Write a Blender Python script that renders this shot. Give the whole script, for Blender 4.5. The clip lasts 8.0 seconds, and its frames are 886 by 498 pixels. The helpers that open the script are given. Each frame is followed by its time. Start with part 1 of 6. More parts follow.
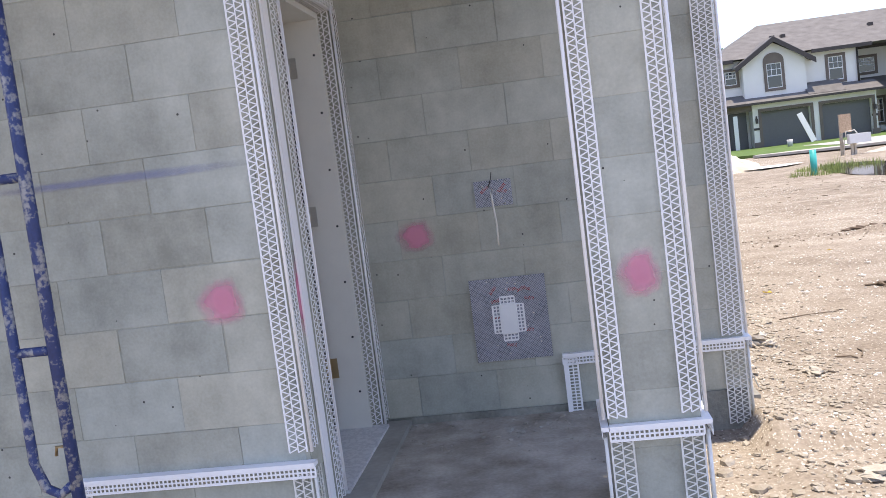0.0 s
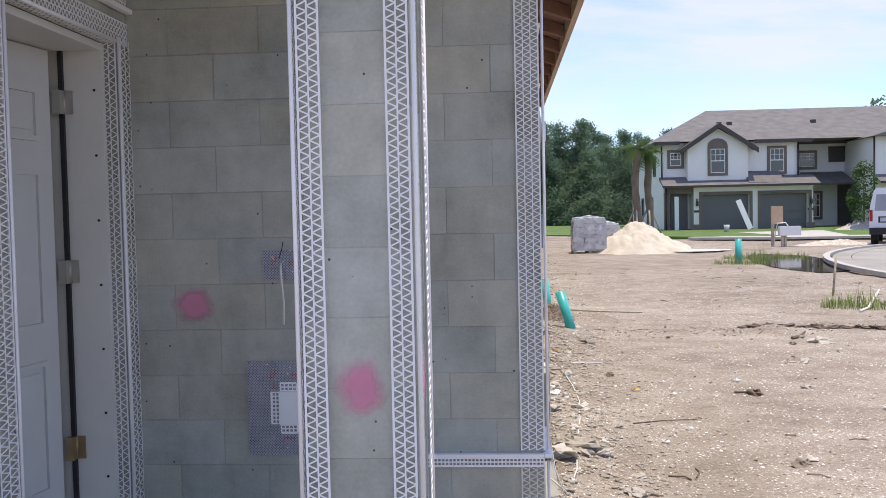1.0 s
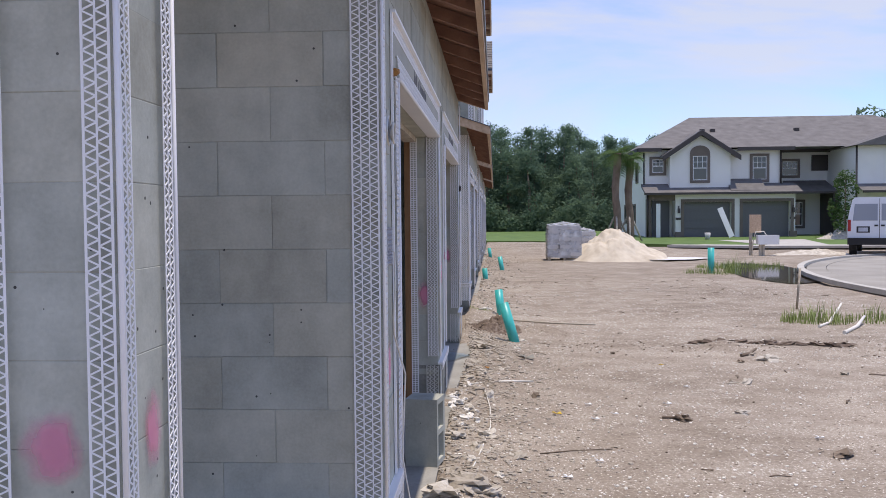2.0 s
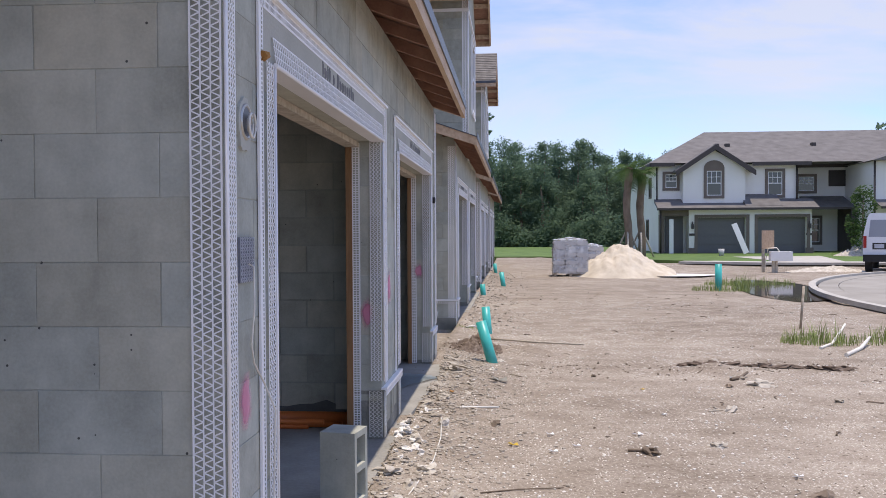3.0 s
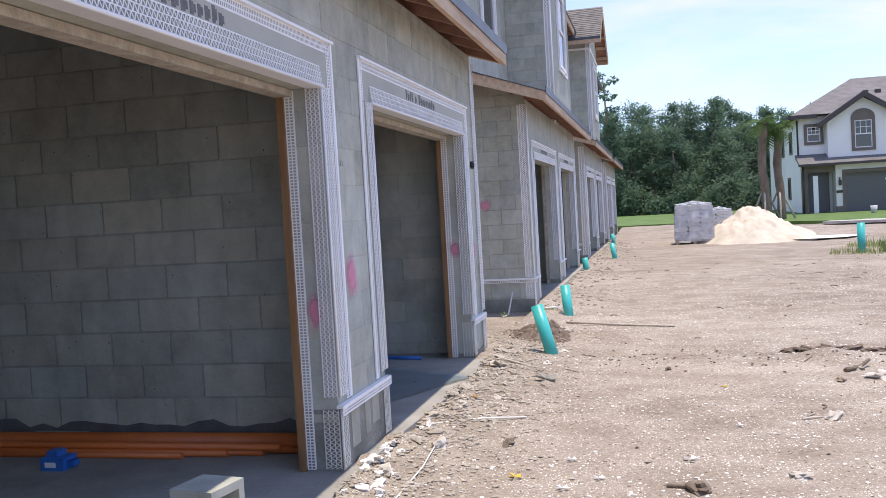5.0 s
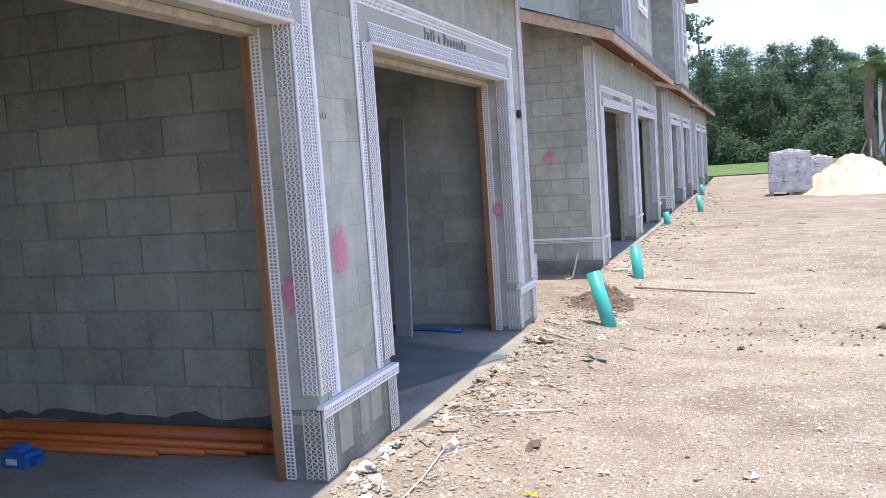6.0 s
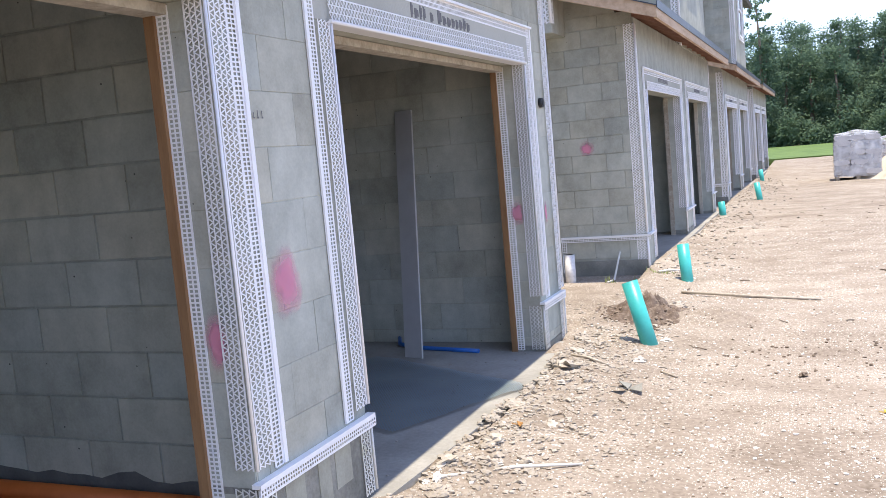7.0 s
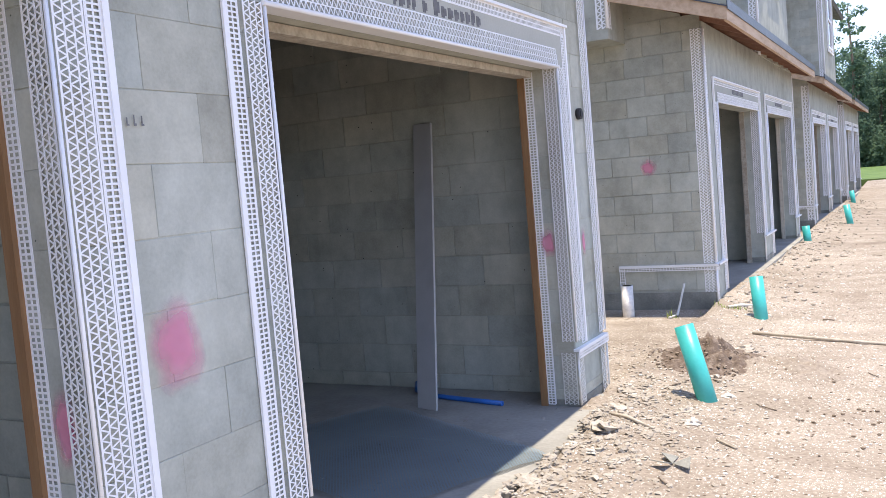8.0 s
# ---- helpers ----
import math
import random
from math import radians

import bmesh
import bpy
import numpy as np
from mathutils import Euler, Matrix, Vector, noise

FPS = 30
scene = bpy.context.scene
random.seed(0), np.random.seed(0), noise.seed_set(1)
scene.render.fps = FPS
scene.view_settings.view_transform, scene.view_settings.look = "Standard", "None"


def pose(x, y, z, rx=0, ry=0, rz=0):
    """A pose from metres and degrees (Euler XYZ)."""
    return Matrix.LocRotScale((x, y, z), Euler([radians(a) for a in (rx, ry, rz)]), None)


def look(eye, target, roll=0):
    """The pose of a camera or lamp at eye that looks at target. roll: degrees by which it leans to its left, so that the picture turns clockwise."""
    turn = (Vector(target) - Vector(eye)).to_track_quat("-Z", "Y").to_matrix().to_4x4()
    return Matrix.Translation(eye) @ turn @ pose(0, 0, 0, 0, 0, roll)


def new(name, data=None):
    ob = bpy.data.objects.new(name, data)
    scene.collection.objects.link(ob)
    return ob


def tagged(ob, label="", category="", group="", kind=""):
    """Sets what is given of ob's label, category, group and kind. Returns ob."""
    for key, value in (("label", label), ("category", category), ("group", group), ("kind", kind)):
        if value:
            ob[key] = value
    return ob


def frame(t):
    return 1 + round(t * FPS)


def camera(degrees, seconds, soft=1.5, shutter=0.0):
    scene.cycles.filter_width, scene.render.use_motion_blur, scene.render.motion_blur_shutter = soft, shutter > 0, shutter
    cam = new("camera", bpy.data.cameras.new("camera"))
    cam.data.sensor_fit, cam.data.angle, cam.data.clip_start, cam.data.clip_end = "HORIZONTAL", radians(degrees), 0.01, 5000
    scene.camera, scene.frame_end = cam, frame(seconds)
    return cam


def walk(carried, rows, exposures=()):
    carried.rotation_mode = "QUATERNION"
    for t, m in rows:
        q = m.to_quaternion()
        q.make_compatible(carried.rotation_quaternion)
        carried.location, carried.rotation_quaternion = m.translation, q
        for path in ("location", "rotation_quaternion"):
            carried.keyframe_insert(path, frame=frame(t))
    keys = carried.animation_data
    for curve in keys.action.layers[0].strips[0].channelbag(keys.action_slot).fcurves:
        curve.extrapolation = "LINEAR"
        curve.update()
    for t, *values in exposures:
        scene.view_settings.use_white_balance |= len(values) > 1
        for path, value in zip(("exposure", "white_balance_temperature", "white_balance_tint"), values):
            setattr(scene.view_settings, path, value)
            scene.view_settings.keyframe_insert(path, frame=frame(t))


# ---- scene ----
cam = camera(53.3, 8.0, soft=0.55)
PATH = [
    (0, (-0.052, 0.007, 1.563), (-0.313, 1.981, 1.378), -7.2),
    (0.5, (0.358, 0.26, 1.613), (0.12, 2.236, 1.416), -6.1),
    (1, (0.624, 0.56, 1.615), (0.485, 2.553, 1.534), -1.2),
    (1.5, (0.846, 0.827, 1.67), (0.727, 2.822, 1.594), -0.1),
    (2, (1.212, 1.117, 1.641), (1.094, 3.112, 1.568), -0.5),
    (2.2, (1.298, 1.249, 1.644), (1.182, 3.245, 1.571), -0.8),
    (3.3, (1.857, 1.86, 1.606), (1.628, 3.846, 1.609), 0.6),
    (3.5, (1.971, 1.963, 1.633), (1.638, 3.935, 1.664), 1.3),
    (4, (2.138, 2.335, 1.621), (1.704, 4.287, 1.671), -0.6),
    (4.5, (2.271, 2.783, 1.608), (1.843, 4.736, 1.56), -2.8),
    (4.7, (2.364, 3.006, 1.534), (1.922, 4.956, 1.464), -3.0),
    (5.8, (2.599, 4.046, 1.6), (1.978, 5.942, 1.451), -3.9),
    (6, (2.645, 4.251, 1.57), (1.971, 6.125, 1.387), -3.9),
    (6.5, (2.705, 4.698, 1.61), (1.911, 6.523, 1.408), -5.0),
    (7, (2.647, 5.203, 1.624), (1.854, 7.028, 1.423), -5.1),
    (7.5, (2.683, 5.684, 1.627), (1.754, 7.449, 1.475), -4.6),
    (8, (2.634, 6.189, 1.604), (1.682, 7.941, 1.459), -4.8),
]
EXPOSURES = [(0.0, 2.2, 7450, 12), (0.7, 1.97, 7400, 12), (1.5, 1.49, 6950, 15), (2.2, 1.44, 6950, 15), (3.5, 1.63, 7150, 15), (4.0, 1.72, 7150, 16), (4.5, 1.77, 7000, 16), (6.0, 2.2, 7050, 12), (8.0, 2.34, 7250, 12)]
walk(cam, [(t, look(eye, target, roll)) for t, eye, target, roll in PATH], EXPOSURES)

# ---- world, sun, exposure ----
SUN_WAY = Vector((0.125, -0.035, 1.0)).normalized()
world = bpy.data.worlds.new("daylight")
scene.world = world
world.use_nodes = True
wn, wl = world.node_tree.nodes, world.node_tree.links
sky = wn.new("ShaderNodeTexSky")
sky.sky_type, sky.sun_disc = "NISHITA", False
sky.sun_elevation, sky.sun_rotation = math.asin(SUN_WAY.z), math.atan2(SUN_WAY.x, SUN_WAY.y)
sky.air_density, sky.dust_density = 1.0, 0.3
coord = wn.new("ShaderNodeTexCoord")
stretch = wn.new("ShaderNodeMapping")
stretch.inputs["Scale"].default_value = (1.1, 1.1, 4.2)
stretch.inputs["Location"].default_value = (0.35, 0.1, 0.62)
cloud = wn.new("ShaderNodeTexNoise")
cloud.inputs["Scale"].default_value = 2.1
cloud.inputs["Detail"].default_value = 9.0
cloud.inputs["Roughness"].default_value = 0.58
cloud.inputs["Distortion"].default_value = 0.5
cut = wn.new("ShaderNodeMapRange")
cut.inputs["From Min"].default_value, cut.inputs["From Max"].default_value = 0.40, 0.66
cut.inputs["To Max"].default_value = 0.75
mixer = wn.new("ShaderNodeMix")
mixer.data_type = "RGBA"
mixer.inputs["B"].default_value = (2.15, 2.31, 2.62, 1)
wl.new(coord.outputs["Generated"], stretch.inputs["Vector"])
wl.new(stretch.outputs["Vector"], cloud.inputs["Vector"])
wl.new(cloud.outputs["Fac"], cut.inputs["Value"])
wl.new(cut.outputs["Result"], mixer.inputs["Factor"])
clear_blue = wn.new("ShaderNodeMix")
clear_blue.data_type, clear_blue.blend_type = "RGBA", "MULTIPLY"
clear_blue.inputs["Factor"].default_value = 1.0
clear_blue.inputs["B"].default_value = (0.41, 0.49, 0.70, 1)
wl.new(sky.outputs["Color"], clear_blue.inputs["A"])
wl.new(clear_blue.outputs["Result"], mixer.inputs["A"])
wl.new(mixer.outputs["Result"], wn["Background"].inputs["Color"])
wn["Background"].inputs["Strength"].default_value = 0.12
sun = new("sun", bpy.data.lights.new("sun", "SUN"))
sun.data.energy, sun.data.angle, sun.data.color = 1.36, radians(0.53), (1.0, 0.95, 0.87)
sun.matrix_world = look(SUN_WAY * 50, (0, 0, 0))


# ---- materials ----
def material(name, stops, scale=6.0, rough=0.8, fine=60.0, bump=0.15, metal=0.0, tone=0.0, detail=6.0, stretch=(1, 1, 1), grain=0.25, spec=0.5, broad=0.0):
    """Two scales of noise through a colour ramp; tone: how far each object differs from the next."""
    m = bpy.data.materials.new(name)
    m.use_nodes = True
    n, l = m.node_tree.nodes, m.node_tree.links
    bsdf = n["Principled BSDF"]
    tc, mp, info = n.new("ShaderNodeTexCoord"), n.new("ShaderNodeMapping"), n.new("ShaderNodeObjectInfo")
    mp.inputs["Scale"].default_value = stretch
    shift = n.new("ShaderNodeVectorMath")
    shift.operation = "ADD"
    far = n.new("ShaderNodeVectorMath")
    far.operation = "SCALE"
    far.inputs[0].default_value = (17.0, 31.0, 23.0)
    l.new(info.outputs["Random"], far.inputs["Scale"])
    l.new(tc.outputs["Object"], shift.inputs[0])
    if tone:
        l.new(far.outputs[0], shift.inputs[1])
    l.new(shift.outputs[0], mp.inputs["Vector"])
    big, small = n.new("ShaderNodeTexNoise"), n.new("ShaderNodeTexNoise")
    for tex, s in ((big, scale), (small, fine)):
        tex.inputs["Scale"].default_value, tex.inputs["Detail"].default_value = s, detail
        l.new(mp.outputs["Vector"], tex.inputs["Vector"])
    blend = n.new("ShaderNodeMix")
    blend.inputs["Factor"].default_value = grain
    l.new(big.outputs["Fac"], blend.inputs["A"])
    l.new(small.outputs["Fac"], blend.inputs["B"])
    value = blend.outputs["Result"]
    if tone:
        add = n.new("ShaderNodeMath")
        add.operation = "MULTIPLY_ADD"
        add.inputs[1].default_value = tone
        l.new(info.outputs["Random"], add.inputs[0])
        l.new(value, add.inputs[2])
        less = n.new("ShaderNodeMath")
        less.operation = "SUBTRACT"
        less.inputs[1].default_value = tone / 2
        l.new(add.outputs[0], less.inputs[0])
        value = less.outputs[0]
    if broad:
        place, wide = n.new("ShaderNodeNewGeometry"), n.new("ShaderNodeTexNoise")
        wide.inputs["Scale"].default_value, wide.inputs["Detail"].default_value = 1.3, 5
        l.new(place.outputs["Position"], wide.inputs["Vector"])
        swing = n.new("ShaderNodeMath")
        swing.operation = "MULTIPLY_ADD"
        swing.inputs[1].default_value = broad
        l.new(wide.outputs["Fac"], swing.inputs[0])
        l.new(value, swing.inputs[2])
        mid = n.new("ShaderNodeMath")
        mid.operation = "SUBTRACT"
        mid.inputs[1].default_value = broad / 2
        l.new(swing.outputs[0], mid.inputs[0])
        value = mid.outputs[0]
    ramp = n.new("ShaderNodeValToRGB")
    e = ramp.color_ramp.elements
    for i, (p, c) in enumerate(stops):
        q = e[i] if i < 2 else e.new(p)
        q.position, q.color = p, (*c, 1)
    l.new(value, ramp.inputs["Fac"])
    l.new(ramp.outputs["Color"], bsdf.inputs["Base Color"])
    bsdf.inputs["Roughness"].default_value, bsdf.inputs["Metallic"].default_value = rough, metal
    bsdf.inputs["Specular IOR Level"].default_value = spec
    if bump:
        b = n.new("ShaderNodeBump")
        b.inputs["Strength"].default_value, b.inputs["Distance"].default_value = bump, 0.01
        l.new(small.outputs["Fac"], b.inputs["Height"])
        l.new(b.outputs["Normal"], bsdf.inputs["Normal"])
    return m


def plain(name, c, rough=0.6, metal=0.0, vary=0.12, scale=9.0, bump=0.05, tone=0.0, spec=0.5):
    lo, hi = [v * (1 - vary) for v in c], [min(1, v * (1 + vary)) for v in c]
    return material(name, [(0.3, lo), (0.7, hi)], scale, rough, scale * 12, bump, metal, tone, spec=spec)




def block_material(name, low, high, tone=0.15):
    """Rubbed grey block: each block its own shade and hue, cloudy stains over several blocks, runs, pinholes and smears."""
    m = bpy.data.materials.new(name)
    m.use_nodes = True
    n, l = m.node_tree.nodes, m.node_tree.links
    bsdf = n["Principled BSDF"]
    bsdf.inputs["Roughness"].default_value, bsdf.inputs["Specular IOR Level"].default_value = 0.92, 0.2
    tc, info, geo = n.new("ShaderNodeTexCoord"), n.new("ShaderNodeObjectInfo"), n.new("ShaderNodeNewGeometry")

    def noise_at(src, scale, detail, stretch=None, rough=0.55):
        t = n.new("ShaderNodeTexNoise")
        t.inputs["Scale"].default_value, t.inputs["Detail"].default_value, t.inputs["Roughness"].default_value = scale, detail, rough
        if stretch:
            mp = n.new("ShaderNodeMapping")
            mp.inputs["Scale"].default_value = stretch
            l.new(src, mp.inputs["Vector"])
            src = mp.outputs["Vector"]
        l.new(src, t.inputs["Vector"])
        return t.outputs["Fac"]

    def calc(op, a, k=None, other=None):
        x = n.new("ShaderNodeMath")
        x.operation = op
        l.new(a, x.inputs[0])
        if other is not None:
            l.new(other, x.inputs[1])
        else:
            x.inputs[1].default_value = k
        return x.outputs[0]

    pos = geo.outputs["Position"]
    cloudy, runs, grain, blotch = noise_at(pos, 1.1, 6), noise_at(pos, 5.0, 5, (1, 1, 0.22)), noise_at(pos, 95, 4), noise_at(pos, 6.5, 6, None, 0.65)
    total = calc("MULTIPLY", cloudy, 0.40)
    for src, k in ((runs, 0.30), (grain, 0.16), (blotch, 0.42), (info.outputs["Random"], tone)):
        total = calc("ADD", total, other=calc("MULTIPLY", src, k))
    ramp = n.new("ShaderNodeValToRGB")
    for q, (p, col) in zip((ramp.color_ramp.elements[0], ramp.color_ramp.elements[1]), ((0.50, low), (0.90, high))):
        q.position, q.color = min(p, 1), (*col, 1)
    l.new(total, ramp.inputs["Fac"])
    hue = n.new("ShaderNodeMix")
    hue.data_type, hue.blend_type = "RGBA", "MULTIPLY"
    turn = calc("FRACT", calc("MULTIPLY", info.outputs["Random"], 7.31), 0.0)
    tint = n.new("ShaderNodeValToRGB")
    tint.color_ramp.elements[0].color, tint.color_ramp.elements[1].color = (1.0, 0.985, 0.94, 1), (0.93, 0.975, 1.0, 1)
    l.new(turn, tint.inputs["Fac"])
    hue.inputs["Factor"].default_value = 1.0
    l.new(ramp.outputs["Color"], hue.inputs["A"])
    l.new(tint.outputs["Color"], hue.inputs["B"])
    pits = n.new("ShaderNodeTexVoronoi")
    pits.inputs["Scale"].default_value = 17
    l.new(pos, pits.inputs["Vector"])
    some = n.new("ShaderNodeSeparateColor")
    l.new(pits.outputs["Color"], some.inputs["Color"])
    hole = calc("MULTIPLY", calc("LESS_THAN", pits.outputs["Distance"], 0.075), other=calc("LESS_THAN", some.outputs["Red"], 0.22))
    dark = n.new("ShaderNodeMix")
    dark.data_type = "RGBA"
    dark.inputs["B"].default_value = (0.08, 0.08, 0.075, 1)
    l.new(hole, dark.inputs["Factor"])
    l.new(hue.outputs["Result"], dark.inputs["A"])
    l.new(dark.outputs["Result"], bsdf.inputs["Base Color"])
    bump = n.new("ShaderNodeBump")
    bump.inputs["Strength"].default_value, bump.inputs["Distance"].default_value = 0.22, 0.006
    l.new(calc("ADD", calc("MULTIPLY", grain, 0.35), other=calc("SUBTRACT", blotch, other=calc("MULTIPLY", hole, 0.5))), bump.inputs["Height"])
    l.new(bump.outputs["Normal"], bsdf.inputs["Normal"])
    return m


CMU = block_material("concrete_block", (0.275, 0.276, 0.236), (0.575, 0.572, 0.50), 0.11)
MORTAR = block_material("mortar", (0.26, 0.26, 0.222), (0.54, 0.537, 0.468), 0.10)
SMEAR = block_material("parged_block", (0.285, 0.285, 0.245), (0.575, 0.57, 0.50), 0.10)
LINTEL = material("precast_lintel", [(0.3, (0.39, 0.392, 0.35)), (0.7, (0.50, 0.502, 0.452))], 1.8, 0.9, 80, 0.25, spec=0.2)
STEM = material("damp_concrete", [(0.3, (0.13, 0.13, 0.112)), (0.52, (0.245, 0.243, 0.213)), (0.75, (0.41, 0.40, 0.352))], 3.5, 0.9, 60, 0.5, spec=0.3)
DAMP = material("wet_concrete", [(0.3, (0.075, 0.08, 0.075)), (0.7, (0.135, 0.14, 0.135))], 9, 0.75, 80, 0.3)
SLAB = material("slab_concrete", [(0.25, (0.195, 0.188, 0.163)), (0.5, (0.32, 0.308, 0.273)), (0.75, (0.45, 0.433, 0.386))], 2.2, 0.85, 40, 0.25, spec=0.3)
PVC = plain("white_pvc_bead", (0.86, 0.855, 0.86), 0.45, vary=0.05, scale=3, bump=0.02)
OLDPVC = material("spattered_pvc_bead", [(0.4, (0.78, 0.77, 0.74)), (0.58, (0.66, 0.65, 0.60)), (0.7, (0.56, 0.53, 0.32))], 7, 0.6, 50, 0.2)
CREAM = plain("primed_door_frame", (0.66, 0.645, 0.59), 0.45, vary=0.04)
DOORPAINT = plain("primed_door", (0.62, 0.625, 0.60), 0.4, vary=0.05, scale=2)
STEEL = plain("zinc_hinge", (0.48, 0.46, 0.42), 0.4, 0.85)
BRASS = plain("dull_brass", (0.40, 0.30, 0.17), 0.42, 0.8)
# Near-black for small black parts, and for shade painted in the hall.
DARK = plain("dark_parts_and_shade", (0.02, 0.02, 0.022), 0.6)
FASCIA = material("fresh_pine", [(0.25, (0.36, 0.23, 0.14)), (0.55, (0.56, 0.40, 0.27)), (0.8, (0.66, 0.50, 0.36))], 3, 0.75, 40, 0.2, stretch=(6, 0.6, 6))
BUCK = material("treated_pine", [(0.3, (0.20, 0.10, 0.042)), (0.7, (0.33, 0.18, 0.08))], 4, 0.75, 50, 0.2, stretch=(5, 5, 0.6))
PLY = material("roof_sheathing", [(0.3, (0.23, 0.12, 0.085)), (0.55, (0.33, 0.18, 0.125)), (0.8, (0.40, 0.245, 0.175))], 7, 0.85, 70, 0.25, stretch=(1, 3, 1))
FELT = material("roof_underlayment", [(0.3, (0.035, 0.042, 0.056)), (0.7, (0.08, 0.094, 0.12))], 4, 0.4, 60, 0.15)
SHINGLE = material("roof_shingle", [(0.25, (0.075, 0.068, 0.06)), (0.5, (0.15, 0.135, 0.118)), (0.75, (0.235, 0.215, 0.19))], 5, 0.95, 25, 0.5, tone=0.2)
HSHINGLE = material("weathered_shingle", [(0.25, (0.105, 0.097, 0.092)), (0.5, (0.155, 0.145, 0.138)), (0.75, (0.205, 0.193, 0.185))], 2.0, 0.95, 14, 0.4)
# Plywood with the garages' shade put into its colour, for the ceilings.
DIMDECK = material("shaded_plywood", [(0.3, (0.055, 0.048, 0.043)), (0.7, (0.10, 0.088, 0.078))], 3, 0.9, 40, 0.2)
TEAL = material("teal_sewer_pipe", [(0.3, (0.03, 0.40, 0.37)), (0.7, (0.05, 0.52, 0.485))], 5, 0.38, 60, 0.05, tone=0.15)
ORANGE = material("orange_conduit", [(0.3, (0.58, 0.135, 0.027)), (0.7, (0.76, 0.20, 0.047))], 3, 0.45, 40, 0.05, tone=0.25)
BLUE = plain("blue_plastic", (0.02, 0.15, 0.50), 0.4)
GREYBOARD = plain("grey_primed_board", (0.46, 0.455, 0.45), 0.6, vary=0.07)
ROCK = material("shell_rubble", [(0.25, (0.32, 0.277, 0.222)), (0.5, (0.46, 0.415, 0.35)), (0.75, (0.65, 0.61, 0.54))], 9, 0.95, 70, 0.5, tone=0.4)
SHELL = material("white_shell", [(0.3, (0.60, 0.56, 0.49)), (0.7, (0.86, 0.83, 0.77))], 20, 0.8, 90, 0.2)
CLOD = material("dark_clod", [(0.3, (0.14, 0.105, 0.075)), (0.7, (0.28, 0.22, 0.165))], 20, 0.95, 90, 0.4, tone=0.3)
TWIG = material("dry_wood", [(0.3, (0.30, 0.25, 0.19)), (0.7, (0.55, 0.49, 0.40))], 15, 0.9, 60, 0.3, tone=0.4)
SAND = material("sand_pile", [(0.25, (0.44, 0.37, 0.28)), (0.5, (0.57, 0.50, 0.395)), (0.75, (0.66, 0.595, 0.49))], 3.0, 0.95, 30, 0.6)
SOIL = material("loose_soil", [(0.3, (0.085, 0.058, 0.042)), (0.5, (0.14, 0.102, 0.076)), (0.72, (0.30, 0.24, 0.19))], 22, 0.95, 70, 0.8)
DUST = material("dusty_slab", [(0.28, (0.20, 0.175, 0.14)), (0.5, (0.34, 0.31, 0.265)), (0.72, (0.50, 0.465, 0.41))], 5.5, 0.92, 60, 0.3, spec=0.2)
LAWN = material("lawn", [(0.3, (0.055, 0.11, 0.022)), (0.7, (0.13, 0.205, 0.05))], 1.2, 0.9, 30, 0.5)
BLADE = material("grass_blade", [(0.3, (0.15, 0.22, 0.05)), (0.7, (0.36, 0.41, 0.14))], 4, 0.7, 40, 0.0)


def leaf_material(name, dark, light, scale):
    """Leaves that let part of the light through, in uneven shades."""
    m = bpy.data.materials.new(name)
    m.use_nodes = True
    n, l = m.node_tree.nodes, m.node_tree.links
    tc, big, small = n.new("ShaderNodeTexCoord"), n.new("ShaderNodeTexNoise"), n.new("ShaderNodeTexNoise")
    big.inputs["Scale"].default_value, small.inputs["Scale"].default_value = scale, scale * 9
    mix, ramp = n.new("ShaderNodeMix"), n.new("ShaderNodeValToRGB")
    l.new(tc.outputs["Object"], big.inputs["Vector"])
    l.new(tc.outputs["Object"], small.inputs["Vector"])
    l.new(big.outputs["Fac"], mix.inputs["A"])
    l.new(small.outputs["Fac"], mix.inputs["B"])
    l.new(mix.outputs["Result"], ramp.inputs["Fac"])
    e = ramp.color_ramp.elements
    e[0].position, e[0].color, e[1].position, e[1].color = 0.36, (*dark, 1), 0.66, (*light, 1)
    diffuse, through_leaf, both = n.new("ShaderNodeBsdfDiffuse"), n.new("ShaderNodeBsdfTranslucent"), n.new("ShaderNodeMixShader")
    both.inputs["Fac"].default_value = 0.6
    for s in (diffuse, through_leaf):
        l.new(ramp.outputs["Color"], s.inputs["Color"])
    l.new(diffuse.outputs[0], both.inputs[1])
    l.new(through_leaf.outputs[0], both.inputs[2])
    l.new(both.outputs[0], n["Material Output"].inputs["Surface"])
    return m


# Far leaves: colour lifted and greyed to carry the distance haze.
LEAF = leaf_material("leaf", (0.115, 0.185, 0.13), (0.185, 0.27, 0.165), 0.35)
LEAF2 = leaf_material("young_leaf", (0.06, 0.11, 0.04), (0.14, 0.21, 0.085), 2.0)
BARK = material("bark", [(0.3, (0.12, 0.085, 0.06)), (0.7, (0.26, 0.20, 0.15))], 5, 0.95, 30, 0.6, stretch=(1, 1, 0.4))
STUCCO = material("cream_stucco", [(0.3, (0.74, 0.725, 0.68)), (0.7, (0.83, 0.815, 0.77))], 0.8, 0.9, 30, 0.2)
TAUPE = material("taupe_trim", [(0.3, (0.145, 0.118, 0.098)), (0.7, (0.19, 0.158, 0.135))], 2, 0.85, 30, 0.1)
BROWN = plain("dark_brown_metal", (0.045, 0.036, 0.032), 0.5)
DOORGREY = plain("charcoal_door", (0.13, 0.13, 0.135), 0.5, vary=0.06)
WHITE = plain("white_paint", (0.78, 0.78, 0.77), 0.5, vary=0.04)
VANWHITE = plain("white_van_paint", (0.74, 0.76, 0.80), 0.25, vary=0.03)
